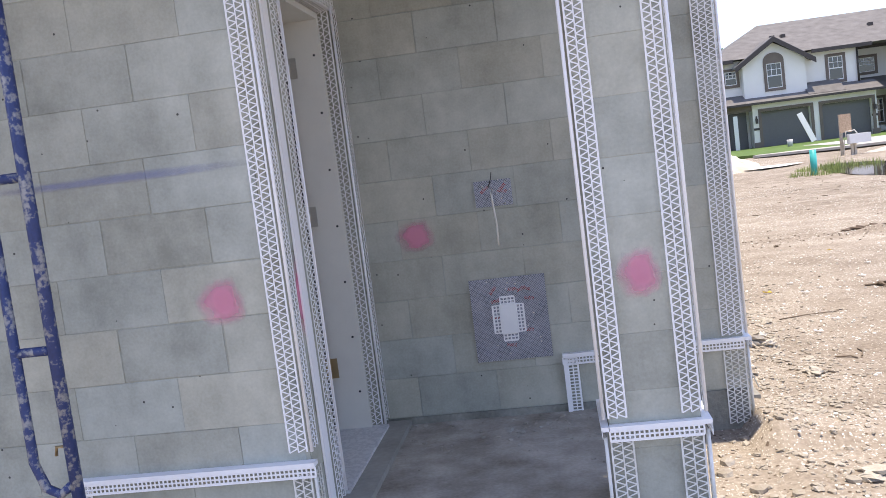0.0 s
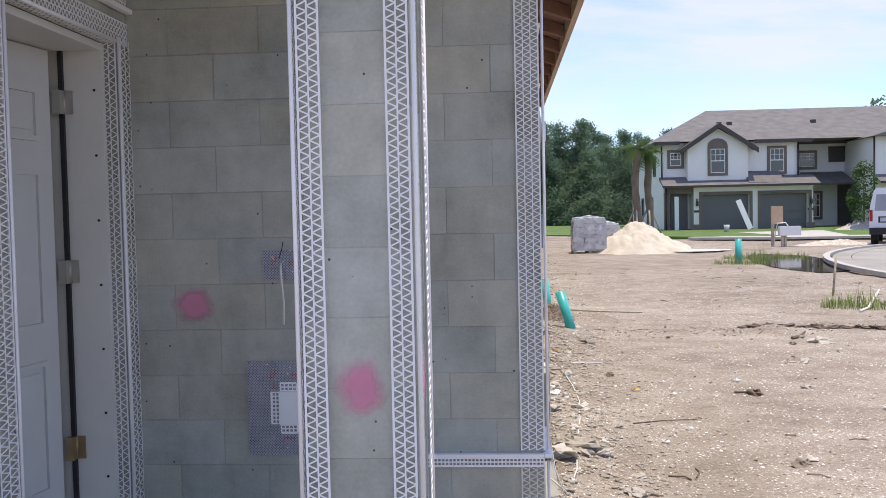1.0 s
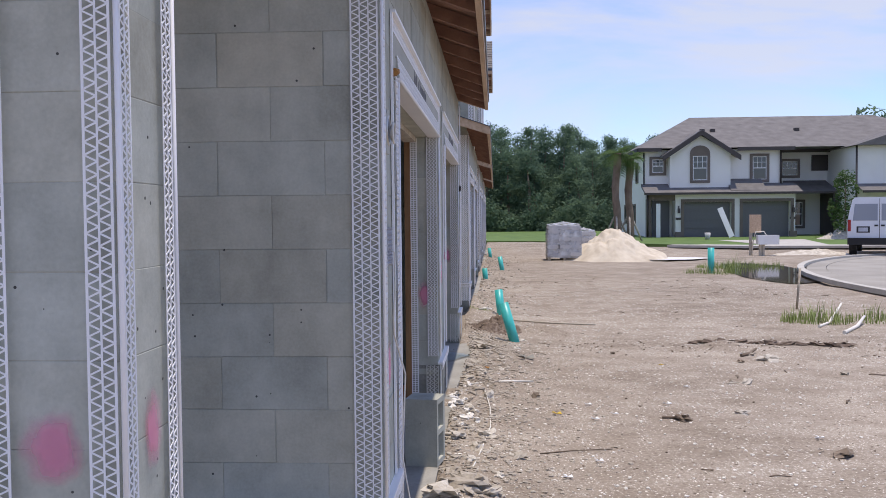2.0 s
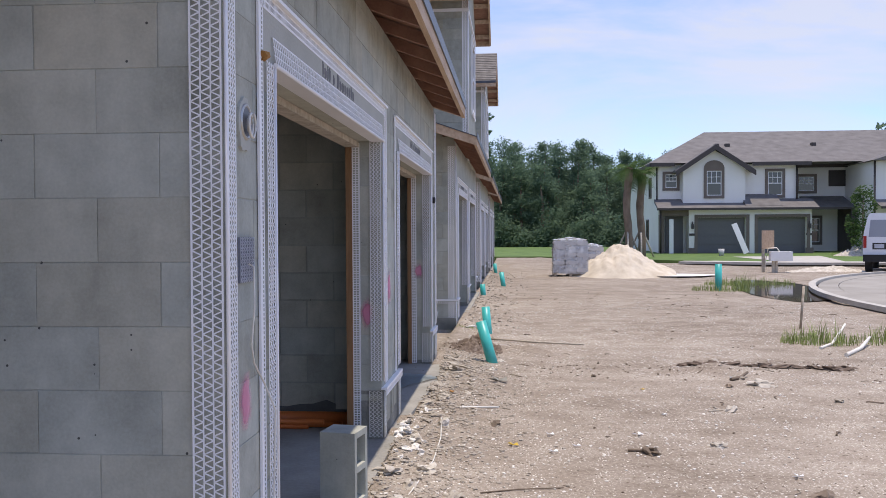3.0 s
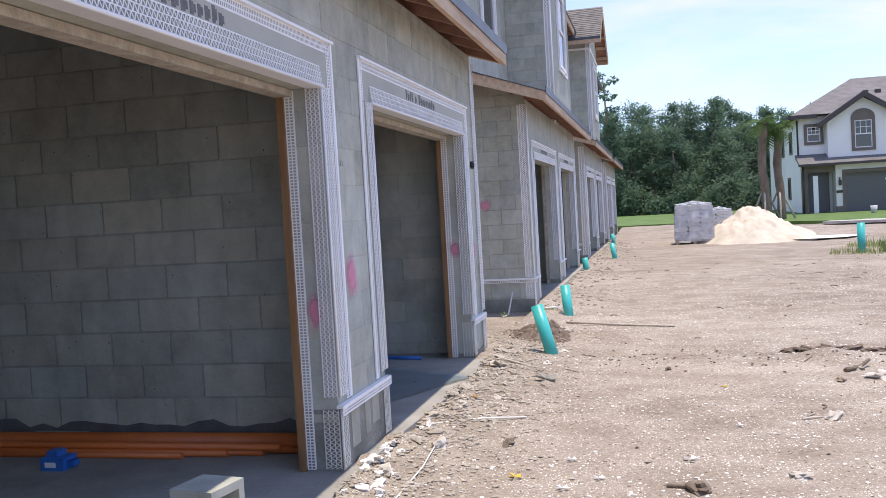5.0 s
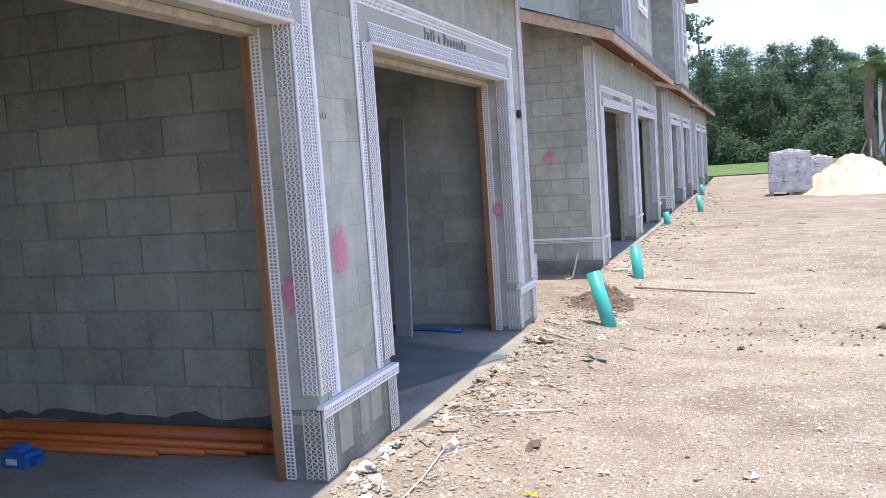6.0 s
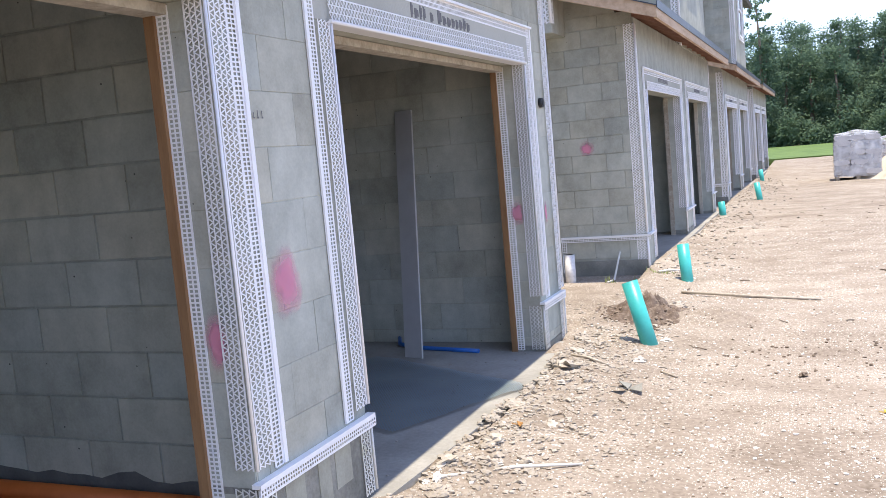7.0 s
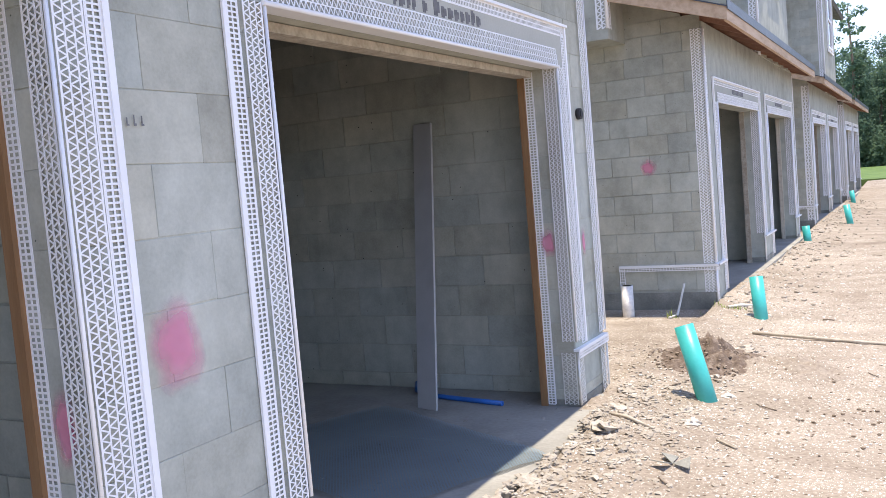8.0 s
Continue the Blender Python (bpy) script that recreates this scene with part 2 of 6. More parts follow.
RUBBER = plain("black_rubber", (0.02, 0.02, 0.021), 0.8)
REDLAMP = plain("red_lamp_plastic", (0.35, 0.02, 0.02), 0.25)
ASPHALT = material("dusty_asphalt", [(0.3, (0.25, 0.235, 0.205)), (0.7, (0.37, 0.345, 0.305))], 1.0, 0.95, 40, 0.3)
KERB = material("kerb_concrete", [(0.3, (0.38, 0.36, 0.325)), (0.7, (0.52, 0.50, 0.455))], 3, 0.9, 40, 0.3)
BAG = material("grey_bags", [(0.3, (0.42, 0.415, 0.42)), (0.7, (0.68, 0.67, 0.67))], 4, 0.5, 30, 0.3)
WRAP = material("clear_wrap", [(0.3, (0.55, 0.56, 0.58)), (0.7, (0.80, 0.81, 0.83))], 6, 0.25, 40, 0.3)
wrap_nodes, wrap_links = WRAP.node_tree.nodes, WRAP.node_tree.links
wrap_clear, wrap_mix, wrap_noise, wrap_cut = (wrap_nodes.new("ShaderNode" + k) for k in ("BsdfTransparent", "MixShader", "TexNoise", "MapRange"))
wrap_noise.inputs["Scale"].default_value = 4.5
wrap_cut.inputs["From Min"].default_value, wrap_cut.inputs["From Max"].default_value = 0.35, 0.65
wrap_cut.inputs["To Min"].default_value, wrap_cut.inputs["To Max"].default_value = 0.2, 0.8
wrap_links.new(wrap_noise.outputs["Fac"], wrap_cut.inputs["Value"])
wrap_links.new(wrap_cut.outputs["Result"], wrap_mix.inputs["Fac"])
wrap_links.new(wrap_clear.outputs[0], wrap_mix.inputs[1])
wrap_links.new(wrap_nodes["Principled BSDF"].outputs[0], wrap_mix.inputs[2])
wrap_links.new(wrap_mix.outputs[0], wrap_nodes["Material Output"].inputs["Surface"])
PAPER = material("lath_paper", [(0.35, (0.13, 0.145, 0.18)), (0.6, (0.225, 0.24, 0.285))], 16, 0.8, 160, 0.3)
WIRE = plain("galvanised_wire", (0.50, 0.52, 0.58), 0.45, 0.5)
REDINK = plain("red_print", (0.30, 0.035, 0.045), 0.8)
STENCIL = plain("stencil_ink", (0.16, 0.16, 0.165), 0.9, vary=0.3, scale=30)
CORD = plain("white_cord", (0.70, 0.67, 0.60), 0.6)
YELLOW = plain("yellow_scrap", (0.62, 0.42, 0.05), 0.7)
OCHRE = plain("ochre_foam", (0.34, 0.17, 0.05), 0.8, vary=0.3, scale=30)
SCAFF = material("chipped_blue_tube", [(0.40, (0.27, 0.27, 0.28)), (0.45, (0.18, 0.19, 0.22)), (0.5, (0.025, 0.045, 0.15)), (0.75, (0.018, 0.03, 0.10))], 26, 0.55, 90, 0.25, grain=0.35)
TAPE = material("printed_tape", [(0.44, (0.60, 0.60, 0.59)), (0.5, (0.48, 0.48, 0.48)), (0.56, (0.62, 0.62, 0.61))], 22, 0.5, 80, 0.0)


def glass_material(name, tint):
    m = bpy.data.materials.new(name)
    m.use_nodes = True
    b = m.node_tree.nodes["Principled BSDF"]
    b.inputs["Base Color"].default_value = (*tint, 1)
    b.inputs["Roughness"].default_value = 0.04
    b.inputs["Specular IOR Level"].default_value = 0.9
    return m


GLASS = glass_material("window_glass", (0.02, 0.026, 0.034))
WATER = glass_material("puddle_water", (0.085, 0.07, 0.052))


def spray(name, colour, dense=0.7):
    """A sprayed paint mark: dense in its middle and feathered by speckle towards the rim."""
    m = bpy.data.materials.new(name)
    m.use_nodes = True
    n, l = m.node_tree.nodes, m.node_tree.links
    bsdf, out = n["Principled BSDF"], n["Material Output"]
    bsdf.inputs["Base Color"].default_value = (*colour, 1)
    bsdf.inputs["Roughness"].default_value = 0.85
    tc, info = n.new("ShaderNodeTexCoord"), n.new("ShaderNodeObjectInfo")
    length = n.new("ShaderNodeVectorMath")
    length.operation = "LENGTH"
    l.new(tc.outputs["Object"], length.inputs[0])
    noise_tex = n.new("ShaderNodeTexNoise")
    noise_tex.noise_dimensions = "4D"
    noise_tex.inputs["Scale"].default_value, noise_tex.inputs["Detail"].default_value = 1.5, 9
    l.new(tc.outputs["Object"], noise_tex.inputs["Vector"])
    l.new(info.outputs["Random"], noise_tex.inputs["W"])
    add = n.new("ShaderNodeMath")
    add.operation = "MULTIPLY_ADD"
    add.inputs[1].default_value = 0.75
    l.new(noise_tex.outputs["Fac"], add.inputs[0])
    l.new(length.outputs["Value"], add.inputs[2])
    fade = n.new("ShaderNodeMapRange")
    fade.inputs["From Min"].default_value, fade.inputs["From Max"].default_value = 0.72, 1.30
    fade.inputs["To Min"].default_value, fade.inputs["To Max"].default_value = dense, 0.0
    l.new(add.outputs[0], fade.inputs["Value"])
    clear, mix = n.new("ShaderNodeBsdfTransparent"), n.new("ShaderNodeMixShader")
    l.new(fade.outputs["Result"], mix.inputs["Fac"])
    l.new(clear.outputs[0], mix.inputs[1])
    l.new(bsdf.outputs[0], mix.inputs[2])
    l.new(mix.outputs[0], out.inputs["Surface"])
    return m


PINK = spray("pink_spray_paint", (0.86, 0.27, 0.43), 0.60)
BLUECHALK = spray("blue_chalk", (0.20, 0.23, 0.48), 0.35)


def ground_material():
    """Pale compacted sand with darker damp stretches and crowds of white shell chips."""
    m = bpy.data.materials.new("sandy_ground")
    m.use_nodes = True
    n, l = m.node_tree.nodes, m.node_tree.links
    bsdf = n["Principled BSDF"]
    bsdf.inputs["Roughness"].default_value = 0.95
    bsdf.inputs["Specular IOR Level"].default_value = 0.2
    tc = n.new("ShaderNodeTexCoord")
    lay = n.new("ShaderNodeMapping")
    lay.inputs["Scale"].default_value = (0.85, 1.2, 1)
    l.new(tc.outputs["Object"], lay.inputs["Vector"])

    def tex(scale, detail, src):
        t = n.new("ShaderNodeTexNoise")
        t.inputs["Scale"].default_value, t.inputs["Detail"].default_value = scale, detail
        l.new(src, t.inputs["Vector"])
        return t.outputs["Fac"]

    wide, mid, fine = tex(0.34, 6, lay.outputs["Vector"]), tex(2.4, 9, lay.outputs["Vector"]), tex(42, 6, tc.outputs["Object"])
    ramp = n.new("ShaderNodeValToRGB")
    for i, (p, c) in enumerate([(0.32, (0.145, 0.114, 0.085)), (0.45, (0.255, 0.211, 0.167)), (0.55, (0.335, 0.285, 0.231)), (0.68, (0.47, 0.41, 0.337))]):
        q = ramp.color_ramp.elements[i] if i < 2 else ramp.color_ramp.elements.new(p)
        q.position, q.color = p, (*c, 1)
    mix1, mix2 = n.new("ShaderNodeMix"), n.new("ShaderNodeMix")
    mix1.inputs["Factor"].default_value, mix2.inputs["Factor"].default_value = 0.45, 0.36
    l.new(wide, mix1.inputs["A"])
    l.new(mid, mix1.inputs["B"])
    l.new(mix1.outputs["Result"], mix2.inputs["A"])
    l.new(fine, mix2.inputs["B"])
    l.new(mix2.outputs["Result"], ramp.inputs["Fac"])
    colour = ramp.outputs["Color"]
    height = mix2.outputs["Result"]
    for scale, reach, least, most, tint in ((120, 0.36, 0.05, 0.40, (0.64, 0.59, 0.51)), (58, 0.30, 0.05, 0.38, (0.70, 0.655, 0.585)), (29, 0.20, 0.02, 0.24, (0.76, 0.72, 0.65)), (34, 0.28, 0.05, 0.22, (0.12, 0.088, 0.064)), (19, 0.2, 0.01, 0.14, (0.13, 0.10, 0.075))):
        chips = n.new("ShaderNodeTexVoronoi")
        chips.inputs["Scale"].default_value = scale
        l.new(tc.outputs["Object"], chips.inputs["Vector"])
        near = n.new("ShaderNodeMath")
        near.operation = "LESS_THAN"
        near.inputs[1].default_value = reach
        l.new(chips.outputs["Distance"], near.inputs[0])
        some = n.new("ShaderNodeSeparateColor")
        l.new(chips.outputs["Color"], some.inputs["Color"])
        crowd = n.new("ShaderNodeMapRange")
        crowd.inputs["From Min"].default_value, crowd.inputs["From Max"].default_value = 0.36, 0.64
        crowd.inputs["To Min"].default_value, crowd.inputs["To Max"].default_value = least, most
        l.new(mid if scale != 34 else wide, crowd.inputs["Value"])
        pick = n.new("ShaderNodeMath")
        pick.operation = "LESS_THAN"
        l.new(some.outputs["Red"], pick.inputs[0])
        l.new(crowd.outputs["Result"], pick.inputs[1])
        both = n.new("ShaderNodeMath")
        both.operation = "MULTIPLY"
        l.new(near.outputs[0], both.inputs[0])
        l.new(pick.outputs[0], both.inputs[1])
        shell = n.new("ShaderNodeMix")
        shell.data_type = "RGBA"
        shell.inputs["B"].default_value = (*tint, 1)
        l.new(both.outputs[0], shell.inputs["Factor"])
        l.new(colour, shell.inputs["A"])
        colour = shell.outputs["Result"]
        lift = n.new("ShaderNodeMath")
        lift.operation = "MULTIPLY_ADD"
        lift.inputs[1].default_value = 0.35
        l.new(both.outputs[0], lift.inputs[0])
        l.new(height, lift.inputs[2])
        height = lift.outputs[0]
    l.new(colour, bsdf.inputs["Base Color"])
    b = n.new("ShaderNodeBump")
    b.inputs["Strength"].default_value, b.inputs["Distance"].default_value = 0.8, 0.025
    l.new(height, b.inputs["Height"])
    l.new(b.outputs["Normal"], bsdf.inputs["Normal"])
    return m


GROUND = ground_material()


def lath_material():
    """Expanded metal lath: diamond strands with gaps between them."""
    m = bpy.data.materials.new("metal_lath")
    m.use_nodes = True
    n, l = m.node_tree.nodes, m.node_tree.links
    bsdf, out = n["Principled BSDF"], n["Material Output"]
    bsdf.inputs["Base Color"].default_value = (0.24, 0.31, 0.34, 1)
    bsdf.inputs["Roughness"].default_value, bsdf.inputs["Metallic"].default_value = 0.5, 0.4
    tc = n.new("ShaderNodeTexCoord")
    strands = []
    for turn in (35, -35):
        mp, wave = n.new("ShaderNodeMapping"), n.new("ShaderNodeTexWave")
        mp.inputs["Rotation"].default_value = (0, 0, radians(turn))
        wave.inputs["Scale"].default_value = 22
        l.new(tc.outputs["Object"], mp.inputs["Vector"])
        l.new(mp.outputs["Vector"], wave.inputs["Vector"])
        strands.append(wave.outputs["Fac"])
    top, cutter = n.new("ShaderNodeMath"), n.new("ShaderNodeMath")
    top.operation, cutter.operation = "MAXIMUM", "GREATER_THAN"
    cutter.inputs[1].default_value = 0.7
    l.new(strands[0], top.inputs[0])
    l.new(strands[1], top.inputs[1])
    l.new(top.outputs[0], cutter.inputs[0])
    clear, mix = n.new("ShaderNodeBsdfTransparent"), n.new("ShaderNodeMixShader")
    l.new(cutter.outputs[0], mix.inputs["Fac"])
    l.new(clear.outputs[0], mix.inputs[1])
    l.new(bsdf.outputs[0], mix.inputs[2])
    l.new(mix.outputs[0], out.inputs["Surface"])
    return m


LATH = lath_material()


# ---- geometry helpers ----
class Geo:
    """Collects corners and faces, and turns them into one mesh."""

    def __init__(self):
        self.v, self.f, self.smooth = [], [], []

    def face(self, idx, smooth=False):
        self.f.append(tuple(idx))
        self.smooth.append(smooth)

    def quad(self, a, b, c, d, smooth=False):
        k = len(self.v)
        self.v += [tuple(p) for p in (a, b, c, d)]
        self.face((k, k + 1, k + 2, k + 3), smooth)

    def obox(self, c, a, b, n):
        """A box about c with the half axes a, b, n (right-handed)."""
        c, a, b, n = Vector(c), Vector(a), Vector(b), Vector(n)
        k = len(self.v)
        for s, t, u in ((-1, -1, -1), (1, -1, -1), (1, 1, -1), (-1, 1, -1), (-1, -1, 1), (1, -1, 1), (1, 1, 1), (-1, 1, 1)):
            self.v.append(tuple(c + s * a + t * b + u * n))
        for q in ((3, 2, 1, 0), (4, 5, 6, 7), (0, 1, 5, 4), (1, 2, 6, 5), (2, 3, 7, 6), (3, 0, 4, 7)):
            self.face([k + i for i in q])
        return self

    def box(self, x0, x1, y0, y1, z0, z1):
        return self.obox(((x0 + x1) / 2, (y0 + y1) / 2, (z0 + z1) / 2), ((x1 - x0) / 2, 0, 0), (0, (y1 - y0) / 2, 0), (0, 0, (z1 - z0) / 2))

    def bar(self, p, q, n, w, t):
        """A flat bar from p to q, w wide, t thick along n."""
        p, q, n = Vector(p), Vector(q), Vector(n)
        a = (q - p) / 2
        side = n.cross(a).normalized() * (w / 2)
        return self.obox((p + q) / 2, a, side, n * (t / 2))

    def tube(self, points, radius, seg=10, cap=True, smooth=True):
        """A round tube along points; radius: one number or one for each point."""
        pts = [Vector(p) for p in points]
        rad = radius if isinstance(radius, (list, tuple)) else [radius] * len(pts)
        k0 = len(self.v)
        ref = Vector((0.31, 0.17, 0.93))
        for i, p in enumerate(pts):
            d = (pts[min(i + 1, len(pts) - 1)] - pts[max(i - 1, 0)]).normalized()
            if abs(d.dot(ref)) > 0.97:
                ref = Vector((0.9, 0.3, 0.1))
            a = d.cross(ref).normalized()
            b = d.cross(a)
            for j in range(seg):
                w = 2 * math.pi * j / seg
                self.v.append(tuple(p + (a * math.cos(w) + b * math.sin(w)) * rad[i]))
        for i in range(len(pts) - 1):
            for j in range(seg):
                self.face((k0 + i * seg + j, k0 + i * seg + (j + 1) % seg, k0 + (i + 1) * seg + (j + 1) % seg, k0 + (i + 1) * seg + j), smooth)
        if cap:
            self.face([k0 + j for j in range(seg)][::-1])
            self.face([k0 + (len(pts) - 1) * seg + j for j in range(seg)])
        return self

    def prism(self, outline, axis, lo, hi):
        """An outline of (u, w) pairs pushed from lo to hi along axis 'x' or 'y'."""
        k, m = len(self.v), len(outline)
        for s in (lo, hi):
            for u, w in outline:
                self.v.append((s, u, w) if axis == "x" else (u, s, w))
        self.face([k + i for i in range(m)])
        self.face([k + m + i for i in range(m)][::-1])
        for i in range(m):
            j = (i + 1) % m
            self.face((k + j, k + i, k + m + i, k + m + j))
        return self

    def lump(self, c, r, rough=0.25, rows=4, seg=7, squash=1.0, smooth=False):
        """An uneven stone about c."""
        k = len(self.v)
        off = random.uniform(0, 90)
        self.v.append((c[0], c[1], c[2] - r * squash))
        for i in range(1, rows):
            th = math.pi * i / rows
            for j in range(seg):
                ph = 2 * math.pi * (j + 0.5 * (i % 2)) / seg
                d = Vector((math.sin(th) * math.cos(ph), math.sin(th) * math.sin(ph), -math.cos(th)))
                s = r * (1 + rough * 2.2 * noise.noise(d * 1.6 + Vector((off, 0, 0))))
                self.v.append((c[0] + d.x * s, c[1] + d.y * s, c[2] + d.z * s * squash))
        self.v.append((c[0], c[1], c[2] + r * squash))
        top = len(self.v) - 1
        for j in range(seg):
            self.face((k, k + 1 + (j + 1) % seg, k + 1 + j), smooth)
            self.face((top, top - seg + j, top - seg + (j + 1) % seg), smooth)
        for i in range(rows - 2):
            for j in range(seg):
                a, b = k + 1 + i * seg, k + 1 + (i + 1) * seg
                self.face((a + j, a + (j + 1) % seg, b + (j + 1) % seg, b + j), smooth)
        return self

    def mesh(self, name):
        me = bpy.data.meshes.new(name)
        me.from_pydata(self.v, [], self.f)
        bm = bmesh.new()
        bm.from_mesh(me)
        bmesh.ops.recalc_face_normals(bm, faces=bm.faces)
        bm.to_mesh(me)
        bm.free()
        me.polygons.foreach_set("use_smooth", self.smooth)
        return me


def part(name, geo, mat, parent=None, label="", at=None, fix=True):
    """Links a Geo as one mesh object, under a thing where parent is given."""
    if fix:
        me = geo.mesh(name)
    else:
        me = bpy.data.meshes.new(name)
        me.from_pydata(geo.v, [], geo.f)
        me.polygons.foreach_set("use_smooth", geo.smooth)
    me.materials.append(mat)
    ob = new(name, me)
    if parent:
        ob.parent = parent
    if at:
        ob.matrix_basis = at
    if label:
        ob["label"] = label
    return ob


def thing(name, label, category, group="", kind="", at=None):
    ob = new(name)
    ob.empty_display_size = 0.1
    if at:
        ob.matrix_basis = at
    return tagged(ob, label, category, group, kind)


def setting(name, geo, mat, label, category, at=None):
    return tagged(part(name, geo, mat, at=at), label, category, kind="structure")


COURSE, BASE = 0.2032, 0.101
BLOCKS = {}


def block_mesh(length, height):
    """One block face: a slab with worn, bevelled edges, in the plane x-z, its face towards -y."""
    key = (round(length, 3), round(height, 3))
    if key not in BLOCKS:
        g = Geo()
        a, h, e = length / 2, height / 2, 0.0016
        ring = lambda d, y: [(-a + d, y, -h + d), (a - d, y, -h + d), (a - d, y, h - d), (-a + d, y, h - d)]
        g.v = ring(0, 0.02) + ring(0, 0.001) + ring(e, 0.0)
        for lo in (0, 4):
            for j in range(4):
                g.face((lo + j, lo + (j + 1) % 4, lo + 4 + (j + 1) % 4, lo + 4 + j))
        g.face((8, 9, 10, 11))
        me = g.mesh("block")
        me.materials.append(CMU)
        BLOCKS[key] = me
    return BLOCKS[key]


def lay_blocks(parent, start, turn, length, z0, z1, phase=0.0, holes=(), proud=0.0035, bond=COURSE, joint=0.0):
    """Blocks in running bond on a wall's face. start: the face's corner (x, y); turn: degrees of the way along it (0: along +x, facing -y;
    90: along +y, facing +x); phase: where a joint of the even courses lies; holes: (u0, u1, z0, z1) left open."""
    w = radians(turn)
    ux, uy = math.cos(w), math.sin(w)
    nx, ny = uy, -ux
    k0, k1 = math.floor((z0 - BASE) / COURSE), math.ceil((z1 - BASE) / COURSE)
    for k in range(k0, k1):
        lo, hi = max(z0, BASE + k * COURSE), min(z1, BASE + (k + 1) * COURSE)
        if hi - lo < 0.03:
            continue
        first = phase + (bond if k % 2 else 0.0)
        first -= math.ceil(first / 0.4064) * 0.4064
        u = first
        while u < length:
            spans = [(max(u, 0.0), min(u + 0.4064, length))]
            for h0, h1, hz0, hz1 in holes:
                if min(hi, hz1) - max(lo, hz0) > 0.004:
                    cutup = []
                    for a, b in spans:
                        if h1 <= a or h0 >= b:
                            cutup.append((a, b))
                        else:
                            cutup += [s for s in ((a, h0), (h1, b)) if s[1] - s[0] > 0]
                    spans = cutup
            for a, b in spans:
                if b - a < 0.035:
                    continue
                gap = joint + random.choice((0.0002, 0.0004, 0.0008, 0.002, 0.006))
                out = proud + random.uniform(-0.0008, 0.0008)
                ob = new("block", block_mesh(b - a - gap, hi - lo - joint - random.choice((0.0002, 0.0005, 0.001, 0.002, 0.005))))
                mid = (a + b) / 2
                ob.matrix_basis = pose(start[0] + ux * mid + nx * out, start[1] + uy * mid + ny * out, (lo + hi) / 2, random.uniform(-0.15, 0.15), random.uniform(-0.2, 0.2), turn)
                ob.parent = parent
            u += 0.4064


def zigzag(g, o, u, v, n, length, width, rows=2, pitch=0.029, t=0.0016, w=0.0042):
    """A flange of plaster bead: rails along u with a lattice of triangles between them, from o across v."""
    o, u, v, n = Vector(o), Vector(u), Vector(v), Vector(n)
    o = o + n * t
    for i in range(rows + 1):
        p = o + v * (width * i / rows)
        wide = w * (1.5 if i in (0, rows) else 1.1)
        g.bar(p, p + u * length, n, wide, t)
    steps = max(2, round(length / (pitch / 2)))
    for r in range(rows):
        a, b = width * r / rows, width * (r + 1) / rows
        for i in range(steps):
            s, e = (a, b) if i % 2 else (b, a)
            lift = n * (0.0004 if i % 2 else 0.0008)
            g.bar(o + lift + u * (length * i / steps) + v * s, o + lift + u * (length * (i + 1) / steps) + v * e, n, w, t)


def ladder(g, o, u, v, n, length, width, rows=2, pitch=0.0165, t=0.0016, w=0.006):
    """A flange with rows of small square holes."""
    o, u, v, n = Vector(o), Vector(u), Vector(v), Vector(n)
    o = o + n * t
    for i in range(rows + 1):
        p = o + v * (width * i / rows)
        g.bar(p, p + u * length, n, w * (1.6 if i in (0, rows) else 1.0), t)
    steps = max(2, round(length / pitch))
    for i in range(steps + 1):
        p = o + u * (length * i / steps) + n * 0.0005
        g.bar(p, p + v * width, n, w, t)


UP, XP, YP = Vector((0, 0, 1)), Vector((1, 0, 0)), Vector((0, 1, 0))
BEAD = ("white perforated plastic corner bead tacked to bare block", "corner bead")


def corner_bead(x, y, z0, z1, a, na, b, nb, wa=0.066, wb=0.066, mat=None, rows=2, pitch=0.029):
    """An upright bead on an outside corner: two flanges, along a (facing na) and b (facing nb), and a round nose."""
    g = Geo()
    for d, n, w in ((a, na, wa), (b, nb, wb)):
        if w:
            zigzag(g, Vector((x, y, z0)) + Vector(n) * 0.012 + Vector(d) * 0.004, UP, d, n, z1 - z0, w, rows, pitch)
    nose = (Vector(na) + Vector(nb)) * 0.0135
    g.tube([Vector((x, y, z0)) + nose, Vector((x, y, z1)) + nose], 0.0065, 8)
    return setting("corner_bead", g, mat or PVC, *BEAD)


def stop_bead(p, u, length, v, n, flange=0.045, deep=0.016, face=0.018, mat=None, rows=2):
    """A casing bead from p along u: a solid upstand with a perforated flange across v."""
    g = Geo()
    p, u, v, n = Vector(p), Vector(u), Vector(v), Vector(n)
    g.obox(p + u * (length / 2) + n * (0.006 + deep / 2), u * (length / 2), v * (face / 2), n * (deep / 2))
    if flange:
        ladder(g, p + v * (face / 2 + 0.002) + n * 0.006, u, v, n, length, flange, rows)
    return setting("casing_bead", g, mat or PVC, "white plastic plaster stop with a perforated flange", "casing bead")


def ledge_bead(p, u, length, n, deep=0.035, flange=0.035, mat=None):
    """A drip ledge: a solid white top with a perforated flange hanging below it."""
    g = Geo()
    p, u, n = Vector(p), Vector(u), Vector(n)
    g.obox(p + u * (length / 2) + n * (deep / 2), u * (length / 2), n * (deep / 2), UP * 0.008)
    ladder(g, p + n * (deep - 0.004) - UP * 0.008, u, -UP, n, length, flange)
    return setting("ledge_bead", g, mat or PVC, "white plastic drip ledge with a perforated flange", "ledge bead")


